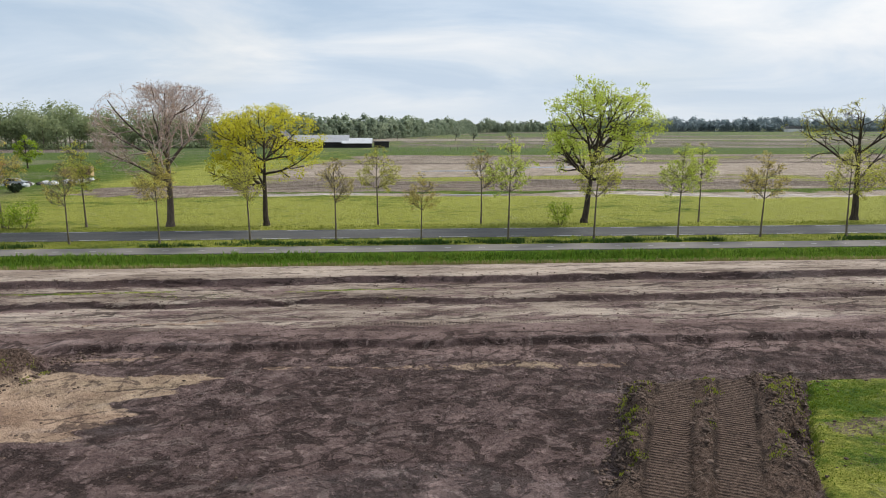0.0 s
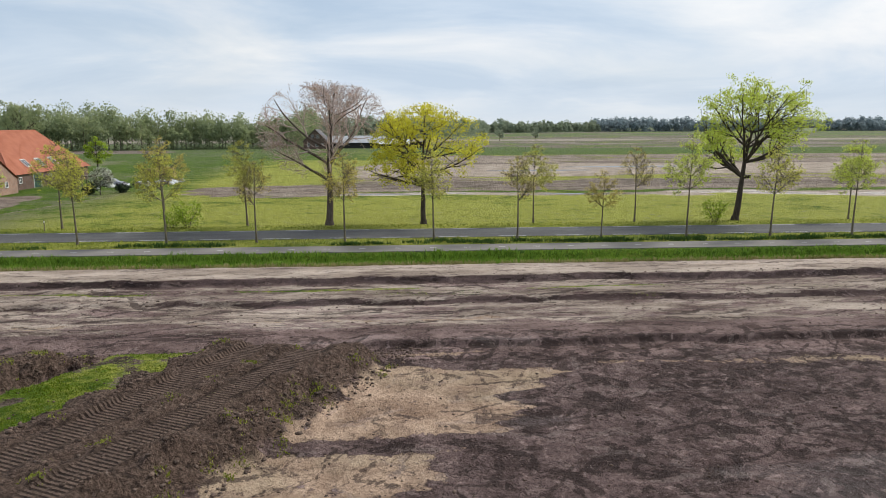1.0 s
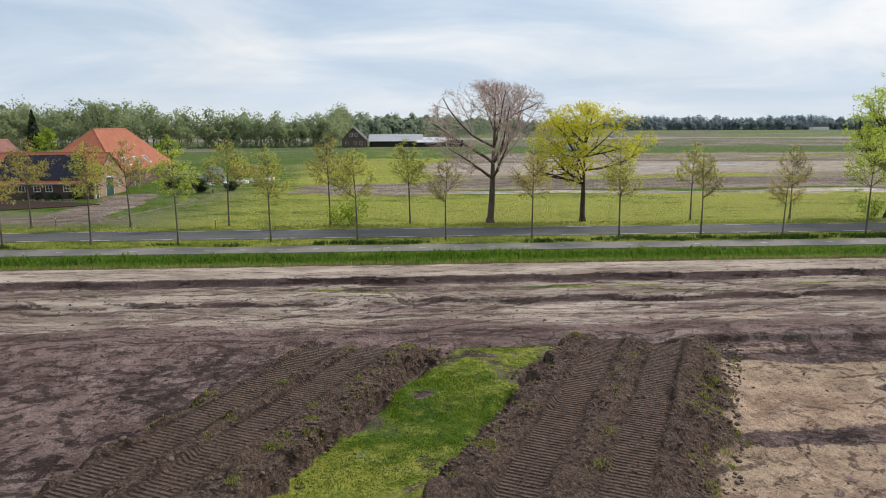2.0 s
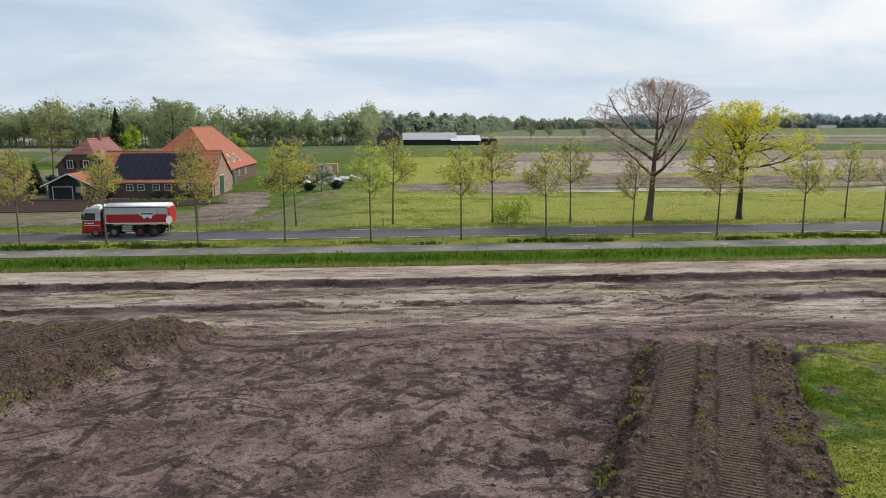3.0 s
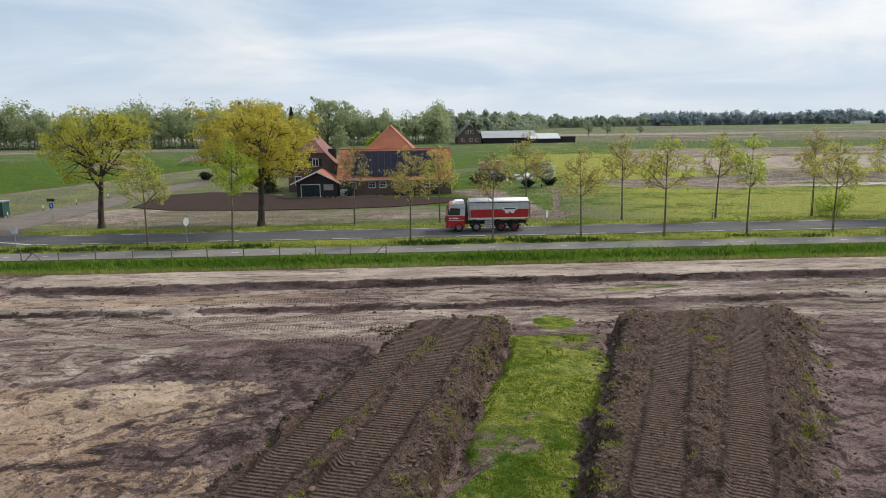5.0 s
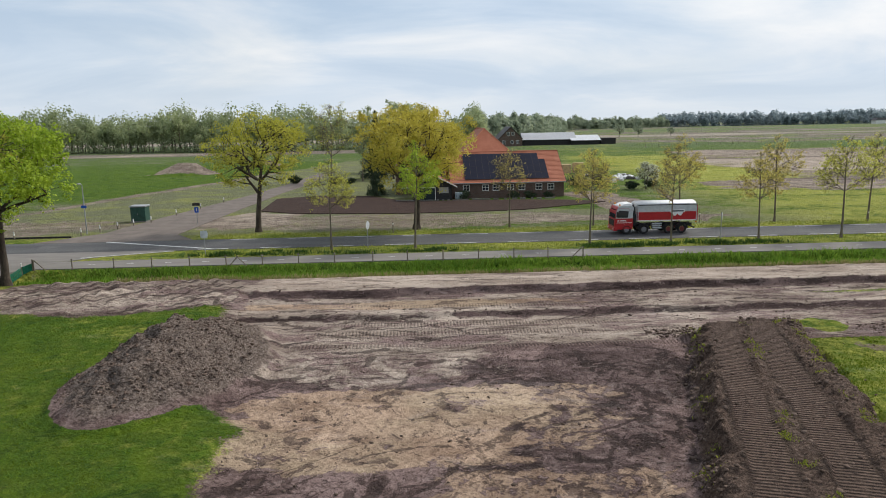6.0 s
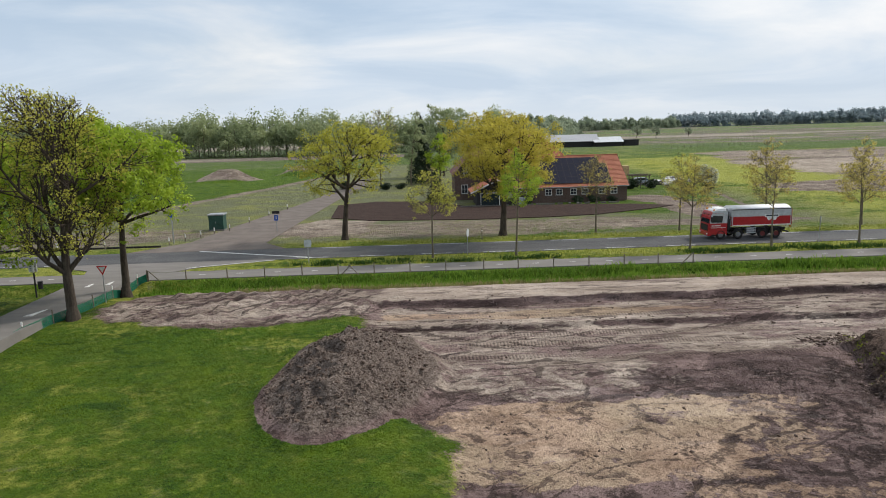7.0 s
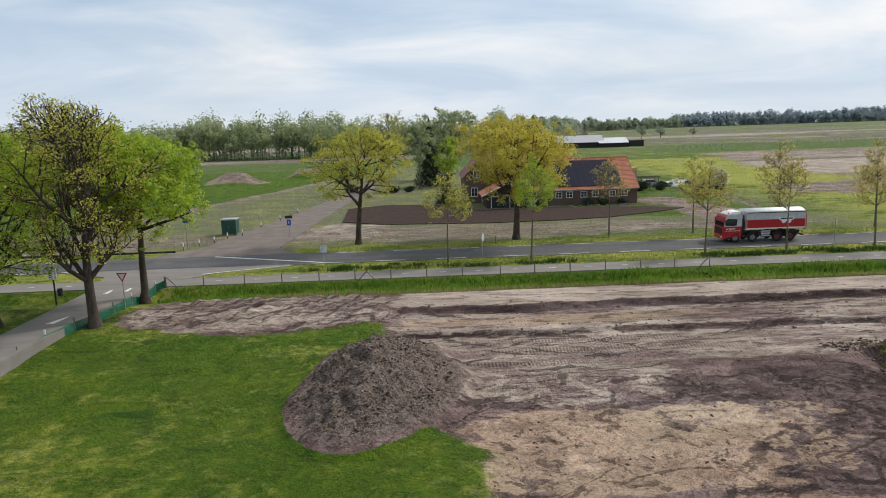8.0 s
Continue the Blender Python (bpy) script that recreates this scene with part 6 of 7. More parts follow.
def far_farm():
    f = thing("far_farmhouse", Matrix.Translation((-47.5, 345, 0)) @ Matrix.Scale(1.22, 4), "distant brick farmhouse with steep grey gable roof", "house")
    part("wall", prism([(-4.8, 0), (4.8, 0), (4.8, 3.2), (0, 7.6), (-4.8, 3.2)], 16, "y", 0), BRICK, f)
    part("roof", tiled_plane((5.4, -0.4, 2.8), (5.4, 16.4, 2.8), (0, 16.4, 8.0), (0, -0.4, 8.0), 0.5), TILE_GREY, f)
    part("roof", tiled_plane((-5.4, 16.4, 2.8), (-5.4, -0.4, 2.8), (0, -0.4, 8.0), (0, 16.4, 8.0), 0.5), TILE_GREY, f)
    for x, z in ((-2.8, 1.0), (0.6, 1.0), (2.9, 1.0), (-1.0, 4.4), (1.0, 4.4)):
        small_window(f, x, -0.01, z, 1.2, 1.4)
    b = thing("far_barn", Matrix.Translation((-40, 352, 0)), "distant long cattle barn with grey sheet roof", "barn")
    part("wall", box(0, 27, 0, 12, 0, 2.9), TIMBER_DARK, b)
    part("roof", tiled_plane((-0.5, -1.0, 2.8), (27.5, -1.0, 2.8), (27.5, 6, 6.3), (-0.5, 6, 6.3), 1.2), SHEET_GREY, b)
    part("roof", tiled_plane((27.5, 13, 2.8), (-0.5, 13, 2.8), (-0.5, 6, 6.3), (27.5, 6, 6.3), 1.2), SHEET_GREY, b)
    w = thing("far_white_barn", Matrix.Translation((-15.5, 350, 0)), "distant barn with pale white sheet roof", "barn")
    sheet = plain("white_sheeting", (0.62, 0.64, 0.66), 0.5)
    part("wall", box(0, 14.5, 0, 11, 0, 2.4), TIMBER_DARK, w)
    part("roof", tiled_plane((-0.5, -1.2, 2.2), (15, -1.2, 2.2), (15, 6, 4.8), (-0.5, 6, 4.8), 1.2), sheet, w)
    part("roof", tiled_plane((15, 12.4, 2.2), (-0.5, 12.4, 2.2), (-0.5, 6, 4.8), (15, 6, 4.8), 1.2), sheet, w)
    d = thing("far_shed", Matrix.Translation((0.4, 352, 0)), "small distant black timber shed", "shed")
    part("wall", box(0, 7.5, 0, 8, 0, 2.9), TIMBER_DARK, d)
    part("roof", box(-0.3, 7.8, -0.3, 8.3, 2.9, 3.1, 0.02), TIMBER_DARK, d)
    h = thing("far_shed", Matrix.Translation((640, 1085, 0)), "very distant pale shed before the woods", "shed")
    part("wall", box(0, 26, 0, 12, 0, 5), WHITE, h)
    part("roof", prism([(-1, 5), (27, 5), (24, 9), (2, 9)], 12, "y", 0), TILE_GREY, h)
    # wire fence round the far pasture
    rng = random.Random(3)
    fence = thing("pasture_fence", None, "thin wooden pasture fence posts far across the fields", "fence")
    post = rod((0, 0, -0.2), (0, 0, 1.3), 0.09, 0.08, 6)
    me = bpy.data.meshes.new("post")
    post.to_mesh(me)
    post.free()
    for i in range(36):
        ob = part("post", me, TIMBER, fence)
        ob.location = (6 + i * 3.4, 300 + i * 1.3 + rng.uniform(-0.3, 0.3), 0)


far_farm()


def yard_clutter():
    """Rubble, white sacks and crates in the meadow beside the farm."""
    rng = random.Random(12)
    sackm = plain("white_sacking", (0.66, 0.67, 0.68), 0.7, vary=0.2)
    dark = plain("dark_rubble", (0.10, 0.09, 0.085), 0.9, vary=0.3)

    def lump(seed, sx, sy, sz):
        r = random.Random(seed)
        bm = bmesh.new()
        bmesh.ops.create_icosphere(bm, subdivisions=2, radius=1)
        for v in bm.verts:
            k = 1 + 0.35 * noise.noise(v.co * 1.6 + Vector((seed, 0, 0))) + r.uniform(-0.08, 0.08)
            v.co = Vector((v.co.x * sx * k, v.co.y * sy * k, max(-0.1, (v.co.z + 0.35) * sz * k)))
        me = bpy.data.meshes.new("lump")
        bm.to_mesh(me)
        bm.free()
        return me

    kinds = [lump(k, rng.uniform(0.6, 1.0), rng.uniform(0.5, 0.8), rng.uniform(0.35, 0.6)) for k in range(5)]
    for i in range(34):
        x, y = rng.uniform(-64, -51), rng.uniform(122, 152)
        y = 126 + (x + 64) * 0.9 + rng.uniform(-4, 5)
        ob = part("sack" if i % 4 else "rubble_heap", kinds[i % 5].copy(), sackm if i % 4 else dark)
        ob.location, ob.rotation_euler = (x, y, 0), (0, 0, rng.uniform(0, 6))
        tagged(ob, "crumpled white builder's sack in the grass" if i % 4 else "low heap of dark rubble in the grass", "sack" if i % 4 else "rubble", "dumped sacks and rubble")
    for x, y, w, h in ((-61.5, 154, 2.6, 1.9), (-58.2, 155, 2.4, 2.2)):
        c = thing("wooden_crate", Matrix.Translation((x, y, 0)), "tall fresh wooden crate in the grass", "crate", "crates by the rubble")
        for k in range(5):
            part("plank", box(-w / 2, w / 2, -0.8, -0.76, 0.05 + k * h / 5, 0.05 + (k + 0.93) * h / 5), FRESH_WOOD, c)
        part("side", box(w / 2 - 0.04, w / 2, -0.75, 0.8, 0.05, h), FRESH_WOOD, c)
        part("side", box(-w / 2, -w / 2 + 0.04, -0.75, 0.8, 0.05, h), FRESH_WOOD, c)
        part("lid", box(-w / 2, w / 2, -0.8, 0.8, h + 0.055, h + 0.1), FRESH_WOOD, c)
        part("back", box(-w / 2, w / 2, 0.81, 0.85, 0.05, h), FRESH_WOOD, c)
    a = thing("garden_arbour", Matrix.Translation((-64, 125, 0)), "open timber garden arbour beside the yard", "arbour")
    for x in (-1.6, 0, 1.6):
        for y in (-1, 1):
            part("post", box(x - 0.07, x + 0.07, y - 0.07, y + 0.07, 0, 2.3), TIMBER, a)
    for y in (-1, 1):
        part("beam", box(-2.0, 2.0, y - 0.06, y + 0.06, 2.3, 2.45), TIMBER, a)
    for k in range(7):
        part("slat", box(-1.8 + k * 0.6, -1.74 + k * 0.6, -1.3, 1.3, 2.45, 2.55), TIMBER, a)
    # the car parked behind the barn
    car = thing("parked_car", Matrix.Translation((-61.5, 131, 0)), "small grey parked car beside the barn", "car")
    body = prism([(-2.0, 0.35), (2.0, 0.35), (2.05, 0.8), (1.2, 0.95), (0.6, 1.42), (-1.1, 1.45), (-1.9, 0.95), (-2.05, 0.7)], 1.6, "y", -0.8)
    bmesh.ops.bevel(body, geom=body.edges[:], offset=0.07, segments=2, affect="EDGES")
    part("body", body, plain("grey_car_paint", (0.30, 0.33, 0.37), 0.3, 0.3), car)
    part("side_window", prism([(-1.3, 0.97), (0.95, 0.97), (0.5, 1.33), (-1.0, 1.35)], 0.02, "y", -0.815), GLASS, car)
    for x in (-1.25, 1.25):
        for y in (-0.82, 0.62):
            part("wheel", rod((x, y, 0.31), (x, y + 0.2, 0.31), 0.31, 0.31, 16), TIMBER_DARK, car)


yard_clutter()


# ---- the lorry on the road ----
def lorry():
    red = plain("red_lorry_paint", (0.42, 0.012, 0.018), 0.3, vary=0.1, spec=0.5)
    grey = plain("pale_grey_panel", (0.50, 0.52, 0.54), 0.4, vary=0.1)
    white = plain("white_tarpaulin", (0.78, 0.78, 0.78), 0.55, vary=0.08)
    black = plain("black_plastic", (0.018, 0.018, 0.019), 0.6)
    rubber = plain("tyre_rubber", (0.022, 0.021, 0.021), 0.85)
    hub = plain("hub_metal", (0.24, 0.24, 0.25), 0.5, 0.5)
    hub_red = plain("rusty_red_hub", (0.16, 0.03, 0.03), 0.6)
    amber = plain("amber_lens", (0.75, 0.28, 0.02), 0.25)
    glass = glass_material("cab_glass", (0.012, 0.018, 0.022))
    W = 2.5
    L = thing("tipper_lorry", Matrix.Translation((-75.45, 65.95, 0.03)) @ Matrix.Scale(0.945, 4), "red and grey four-axle tipper lorry driving along the road", "lorry")
    # cab: a shaped side outline pushed across the width
    side = [(0.02, 0.55), (0.0, 1.25), (0.06, 1.75), (0.16, 2.55), (0.30, 2.95), (0.55, 3.10), (1.95, 3.12), (2.05, 2.9), (2.05, 0.95), (1.98, 0.55)]
    cab = prism(side, W - 0.06, "y", 0.03)
    bmesh.ops.bevel(cab, geom=cab.edges[:], offset=0.05, segments=2, affect="EDGES")
    cabo = part("cab", cab, red, L)
    part("roof_cap", prism([(0.30, 2.90), (0.55, 3.13), (1.95, 3.15), (2.08, 2.95), (2.08, 2.62), (1.62, 2.62), (1.62, 2.88)], W - 0.02, "y", 0.01), grey, cabo, "pale grey upper cab and roof")
    part("roof_spoiler", prism([(0.75, 3.14), (1.1, 3.36), (1.95, 3.38), (1.95, 3.14)], W - 0.5, "y", 0.25), white, cabo)
    window = [(0.27, 1.88), (1.46, 1.86), (1.54, 2.58), (0.42, 2.66)]
    flank = [(0.09, 1.78), (0.17, 2.55), (0.31, 2.88), (1.60, 2.86), (1.60, 2.60), (2.03, 2.60), (2.03, 1.78)]
    for y_out, y_in in ((0.005, 0.017), (W - 0.035, W - 0.031)):
        part("side_window", prism(window, 0.03, "y", y_out), glass, cabo, "dark side window")
        part("window_surround", prism(flank, 0.014, "y", y_in), grey, cabo, "pale grey panel round the window")
    ws = bmesh.new()
    vs = [ws.verts.new(v) for v in ((0.075, 0.18, 1.80), (0.075, W - 0.18, 1.80), (0.245, W - 0.22, 2.74), (0.245, 0.22, 2.74))]
    ws.faces.new(vs)
    bmesh.ops.extrude_face_region(ws, geom=ws.faces[:])
    bmesh.ops.translate(ws, verts=[v for v in ws.verts][4:], vec=(-0.035, 0, 0))
    part("windscreen", ws, glass, cabo)
    part("grille", box(-0.03, 0.02, 0.35, W - 0.35, 0.95, 1.62, 0.02), black, cabo)
    part("bumper", box(-0.08, 0.32, 0.0, W, 0.42, 0.78, 0.06), red, cabo)
    for y in (0.16, W - 0.46):
        part("headlight", box(-0.10, -0.02, y, y + 0.30, 0.55, 0.72, 0.02), white, cabo, "clear headlight")
    part("door_stripe", box(0.22, 1.9, 0.012, 0.026, 1.28, 1.33), white, cabo, "thin white stripe")
    for k, (x0, x1) in enumerate(((0.30, 0.52), (0.62, 1.28))):
        part("door_lettering", box(x0, x1, 0.010, 0.024, 1.47, 1.58), white, cabo, "unreadable white lettering bar")
    part("mirror", box(0.16, 0.30, -0.26, -0.05, 1.95, 2.55, 0.03), black, cabo)
    part("mirror", box(0.16, 0.30, W + 0.05, W + 0.26, 1.95, 2.55, 0.03), black, cabo)
    for y in (0.3, W - 0.3):
        part("beacon", rod((0.62, y, 3.12), (0.62, y, 3.32), 0.085, 0.07, 10), amber, cabo, "amber beacon lamp")
    part("step", box(0.35, 0.75, 0.0, 0.25, 0.42, 0.52, 0.01), black, cabo)
    # chassis, intake, tanks
    ch = box(1.6, 8.9, 0.82, 0.92, 0.75, 1.05)
    box(1.6, 8.9, W - 0.92, W - 0.82, 0.75, 1.05, bm=ch)
    for x in (2.3, 4.4, 6.8, 8.6):
        box(x, x + 0.12, 0.92, W - 0.92, 0.80, 1.0, bm=ch)
    part("chassis", ch, black, L)
    ex = rod((2.22, 0.35, 1.1), (2.22, 0.35, 3.0), 0.12, 0.12, 10)
    rod((2.22, 0.75, 1.1), (2.22, 0.75, 3.2), 0.09, 0.09, 8, ex)
    box(2.12, 2.38, 0.1, 2.4, 1.0, 2.2, 0.03, ex)
    part("exhaust_stack", ex, black, L)
    part("fuel_tank", box(4.25, 5.15, 0.12, 0.80, 0.52, 1.05, 0.08), hub, L)
    # tipping body
    body = prism([(2.52, 1.42), (9.05, 1.42), (9.14, 1.62), (9.14, 2.42), (2.52, 2.42)], W - 0.04, "y", 0.02)
    bmesh.ops.bevel(body, geom=body.edges[:], offset=0.03, segments=2, affect="EDGES")
    bo = part("tipper_body", body, red, L)
    up = prism([(2.52, 2.425), (9.14, 2.425), (9.10, 3.22), (2.52, 3.22)], W - 0.06, "y", 0.03)
    bmesh.ops.bevel(up, geom=up.edges[:], offset=0.03, segments=2, affect="EDGES")
    part("upper_panel", up, grey, bo, "pale grey upper body panel")
    tp = bmesh.new()
    n = 9
    prof = [(0.04 + (W - 0.08) * i / n, 3.225 + 0.34 * math.sin(math.pi * i / n) ** 0.7) for i in range(n + 1)]
    prism([(u, z) for u, z in prof], 6.5, "x", 2.56, tp)
    part("tarpaulin", tp, white, bo, "rounded white tarpaulin cover", True)
    rail = box(2.50, 9.12, -0.01, 0.05, 3.16, 3.24, 0.015)
    part("tarp_rail", rail, black, bo)
    part("skirt_stripe", box(2.55, 9.02, -0.005, 0.018, 1.43, 1.53), white, bo, "white reflective stripe")
    for x in (2.54, 9.02):
        part("corner_post", box(x, x + 0.08, -0.01, 0.03, 1.45, 3.2, 0.01), grey, bo)
    # the emblem: a plain pale W-shaped device with a dark bar
    em = bmesh.new()
    for pts in ([(6.15, 2.64), (7.75, 2.64), (7.72, 2.32), (7.55, 2.32), (7.38, 1.98), (7.16, 1.98), (6.95, 2.20), (6.74, 1.98), (6.52, 1.98), (6.35, 2.32), (6.18, 2.32)],):
        prism(pts, 0.012, "y", 0.004, em)
    part("emblem", em, white, bo, "pale W-shaped emblem")
    part("emblem_bar", box(6.28, 7.62, -0.004, 0.0035, 2.42, 2.56), plain("navy_lettering", (0.03, 0.035, 0.06)), bo, "dark unreadable lettering bar")
    part("tailgate", box(9.145, 9.22, 0.06, W - 0.06, 1.40, 3.15, 0.02), red, bo)
    for y in (0.1, W - 0.4):
        part("tail_light", box(9.10, 9.17, y, y + 0.3, 1.15, 1.32, 0.02), amber, L, "amber and red tail light")
    part("rear_bumper", box(8.85, 8.97, 0.15, W - 0.15, 0.55, 0.70, 0.02), black, L)
    # side guards
    for z in (0.62, 0.86, 1.10):
        part("side_guard", box(4.2, 5.25, 0.03, 0.08, z, z + 0.11, 0.015), grey, L, "pale side guard rail")
    # wheels
    for k, x in enumerate((1.36, 3.30, 6.02, 7.52)):
        for y, out in ((0.02, -1), (W - 0.34, 1)):
            wh = thing("wheel")
            wh.parent = L
            wh.matrix_local = Matrix.Translation((x, y, 0.52))
            t = bmesh.new()
            prof = [(0.30, 0.02), (0.44, 0.0), (0.505, 0.05), (0.525, 0.11), (0.525, 0.21), (0.505, 0.27), (0.44, 0.32), (0.30, 0.30)]
            rings = [[t.verts.new((r * math.cos(a * math.pi / 14), yy, r * math.sin(a * math.pi / 14))) for r, yy in prof] for a in range(28)]
            for a in range(28):
                for i in range(len(prof)):
                    j = (i + 1) % len(prof)
                    t.faces.new((rings[a][i], rings[a][j], rings[(a + 1) % 28][j], rings[(a + 1) % 28][i]))
            bmesh.ops.recalc_face_normals(t, faces=t.faces[:])
            part("tyre", t, rubber, wh, smooth=True)
            yo = 0.05 if out < 0 else 0.27
            rim = rod((0, yo - 0.02, 0), (0, yo + 0.02, 0), 0.27, 0.27, 20)
            rod((0, yo - 0.06, 0), (0, yo + 0.06, 0), 0.13, 0.13, 14, rim)
            for b in range(8):
                a = b * math.pi / 4
                rod((0.20 * math.cos(a), yo - 0.04, 0.20 * math.sin(a)), (0.20 * math.cos(a), yo + 0.04, 0.20 * math.sin(a)), 0.025, 0.025, 6, rim)
            part("rim", rim, hub if k < 2 else hub_red, wh)
        mg = bmesh.new()
        pts = [(x + 0.66 * math.cos(a), 0.52 + 0.66 * math.sin(a)) for a in [math.pi * i / 10 for i in range(11)]] + [(x + 0.60 * math.cos(a), 0.52 + 0.60 * math.sin(a)) for a in [math.pi * (10 - i) / 10 for i in range(11)]]
        prism(pts, 0.42, "y", 0.0, mg)
        part("mudguard", mg, red if k == 0 else black, L)
    # load hooks and ladder rungs near the cab
    lad = rod((2.46, 0.10, 1.5), (2.46, 0.10, 3.4), 0.025, 0.025, 6)
    rod((2.46, 0.45, 1.5), (2.46, 0.45, 3.4), 0.025, 0.025, 6, lad)
    for i in range(6):
        rod((2.46, 0.10, 1.7 + i * 0.3), (2.46, 0.45, 1.7 + i * 0.3), 0.018, 0.018, 5, lad)
    part("ladder", lad, grey, L)


lorry()


# ---- fences, signs, posts ----
def height_at(x, y):
    h = ground_height(np.array([[float(x)]]), np.array([[float(y)]]))[0]
    return float(h[0, 0])


def rail_fence():
    f = thing("rope_fence", None, "low wooden post fence with a rope beside the cycle path", "fence")
    xs = [-128.6, -125.4, -121.9, -118.7, -115.5, -112.4, -109.3, -106.2, -103.1, -99.8, -96.8, -93.7, -90.6, -87.5, -84.5, -81.4]
    prev = None
    for k, x in enumerate(xs):
        y = 55.0
        z = height_at(x, y)
        p = rod((x, y, z - 0.3), (x, y, 0.92), 0.055, 0.05, 8)
        part("post", p, TIMBER, f)
        if prev is not None:
            px = prev
            bm = bmesh.new()
            n = 5
            for i in range(n):
                a, b = i / n, (i + 1) / n
                za, zb = 0.80 - 0.10 * math.sin(a * math.pi), 0.80 - 0.10 * math.sin(b * math.pi)
                rod((px + (x - px) * a, y - 0.06, za), (px + (x - px) * b, y - 0.06, zb), 0.014, 0.014, 5, bm, False)
            part("rope", bm, plain("pale_rope", (0.36, 0.33, 0.27)) if k == 1 else bpy.data.materials["pale_rope"], f)
        prev = x
    for x, d in ((-128.5, 1.1), (-81.5, -1.1), (-111.5, 1.0), (-111.3, -1.0)):
        part("brace", rod((x + d, 54.9, -0.2), (x, 54.97, 0.85), 0.045, 0.045, 6), TIMBER, f)


def green_fence():
    f = thing("mesh_fence", None, "low green mesh fence with white-topped posts along the side road", "fence")
    net = Mat("green_netting", 0.8, 0, 0.2)
    net.color(net.mix(net.noise(3), (0.015, 0.12, 0.075), (0.03, 0.20, 0.12)))
    pts = [(-132.4, 24), (-132.2, 30), (-131.9, 36), (-131.8, 38.3), (-131.6, 41.2), (-131.0, 43.9), (-130.3, 45.4), (-129.9, 47.6), (-129.7, 50.5), (-129.6, 52.4), (-129.3, 54.4), (-128.7, 55.0)]
    for (x0, y0), (x1, y1) in zip(pts, pts[1:]):
        n = 30
        bm = bmesh.new()
        d = Vector((x1 - x0, y1 - y0, 0))
        za, zb = height_at(x0, y0), height_at(x1, y1)
        for i in range(n + 1):
            k = i / n
            p = Vector((x0, y0, za)) + d * k + Vector((0, 0, (zb - za) * k))
            rod(p - Vector((0, 0, 0.05)), p + Vector((0, 0, 0.66)), 0.016, 0.016, 4, bm, False)
        for j in range(9):
            z = 0.02 + j * 0.08
            rod((x0, y0, za + z), (x1, y1, zb + z), 0.016, 0.016, 4, bm, False)
        part("netting", bm, net.mat, f)
    for k, (x, y) in enumerate(pts):
        z = height_at(x, y)
        part("post", rod((x, y, z - 0.3), (x, y, z + 1.0), 0.05, 0.05, 8), TIMBER, f)
        if k % 2 == 0:
            part("marker_cap", rod((x, y, z + 0.72), (x, y, z + 1.02), 0.058, 0.058, 8), WHITE, f, "white painted post top")


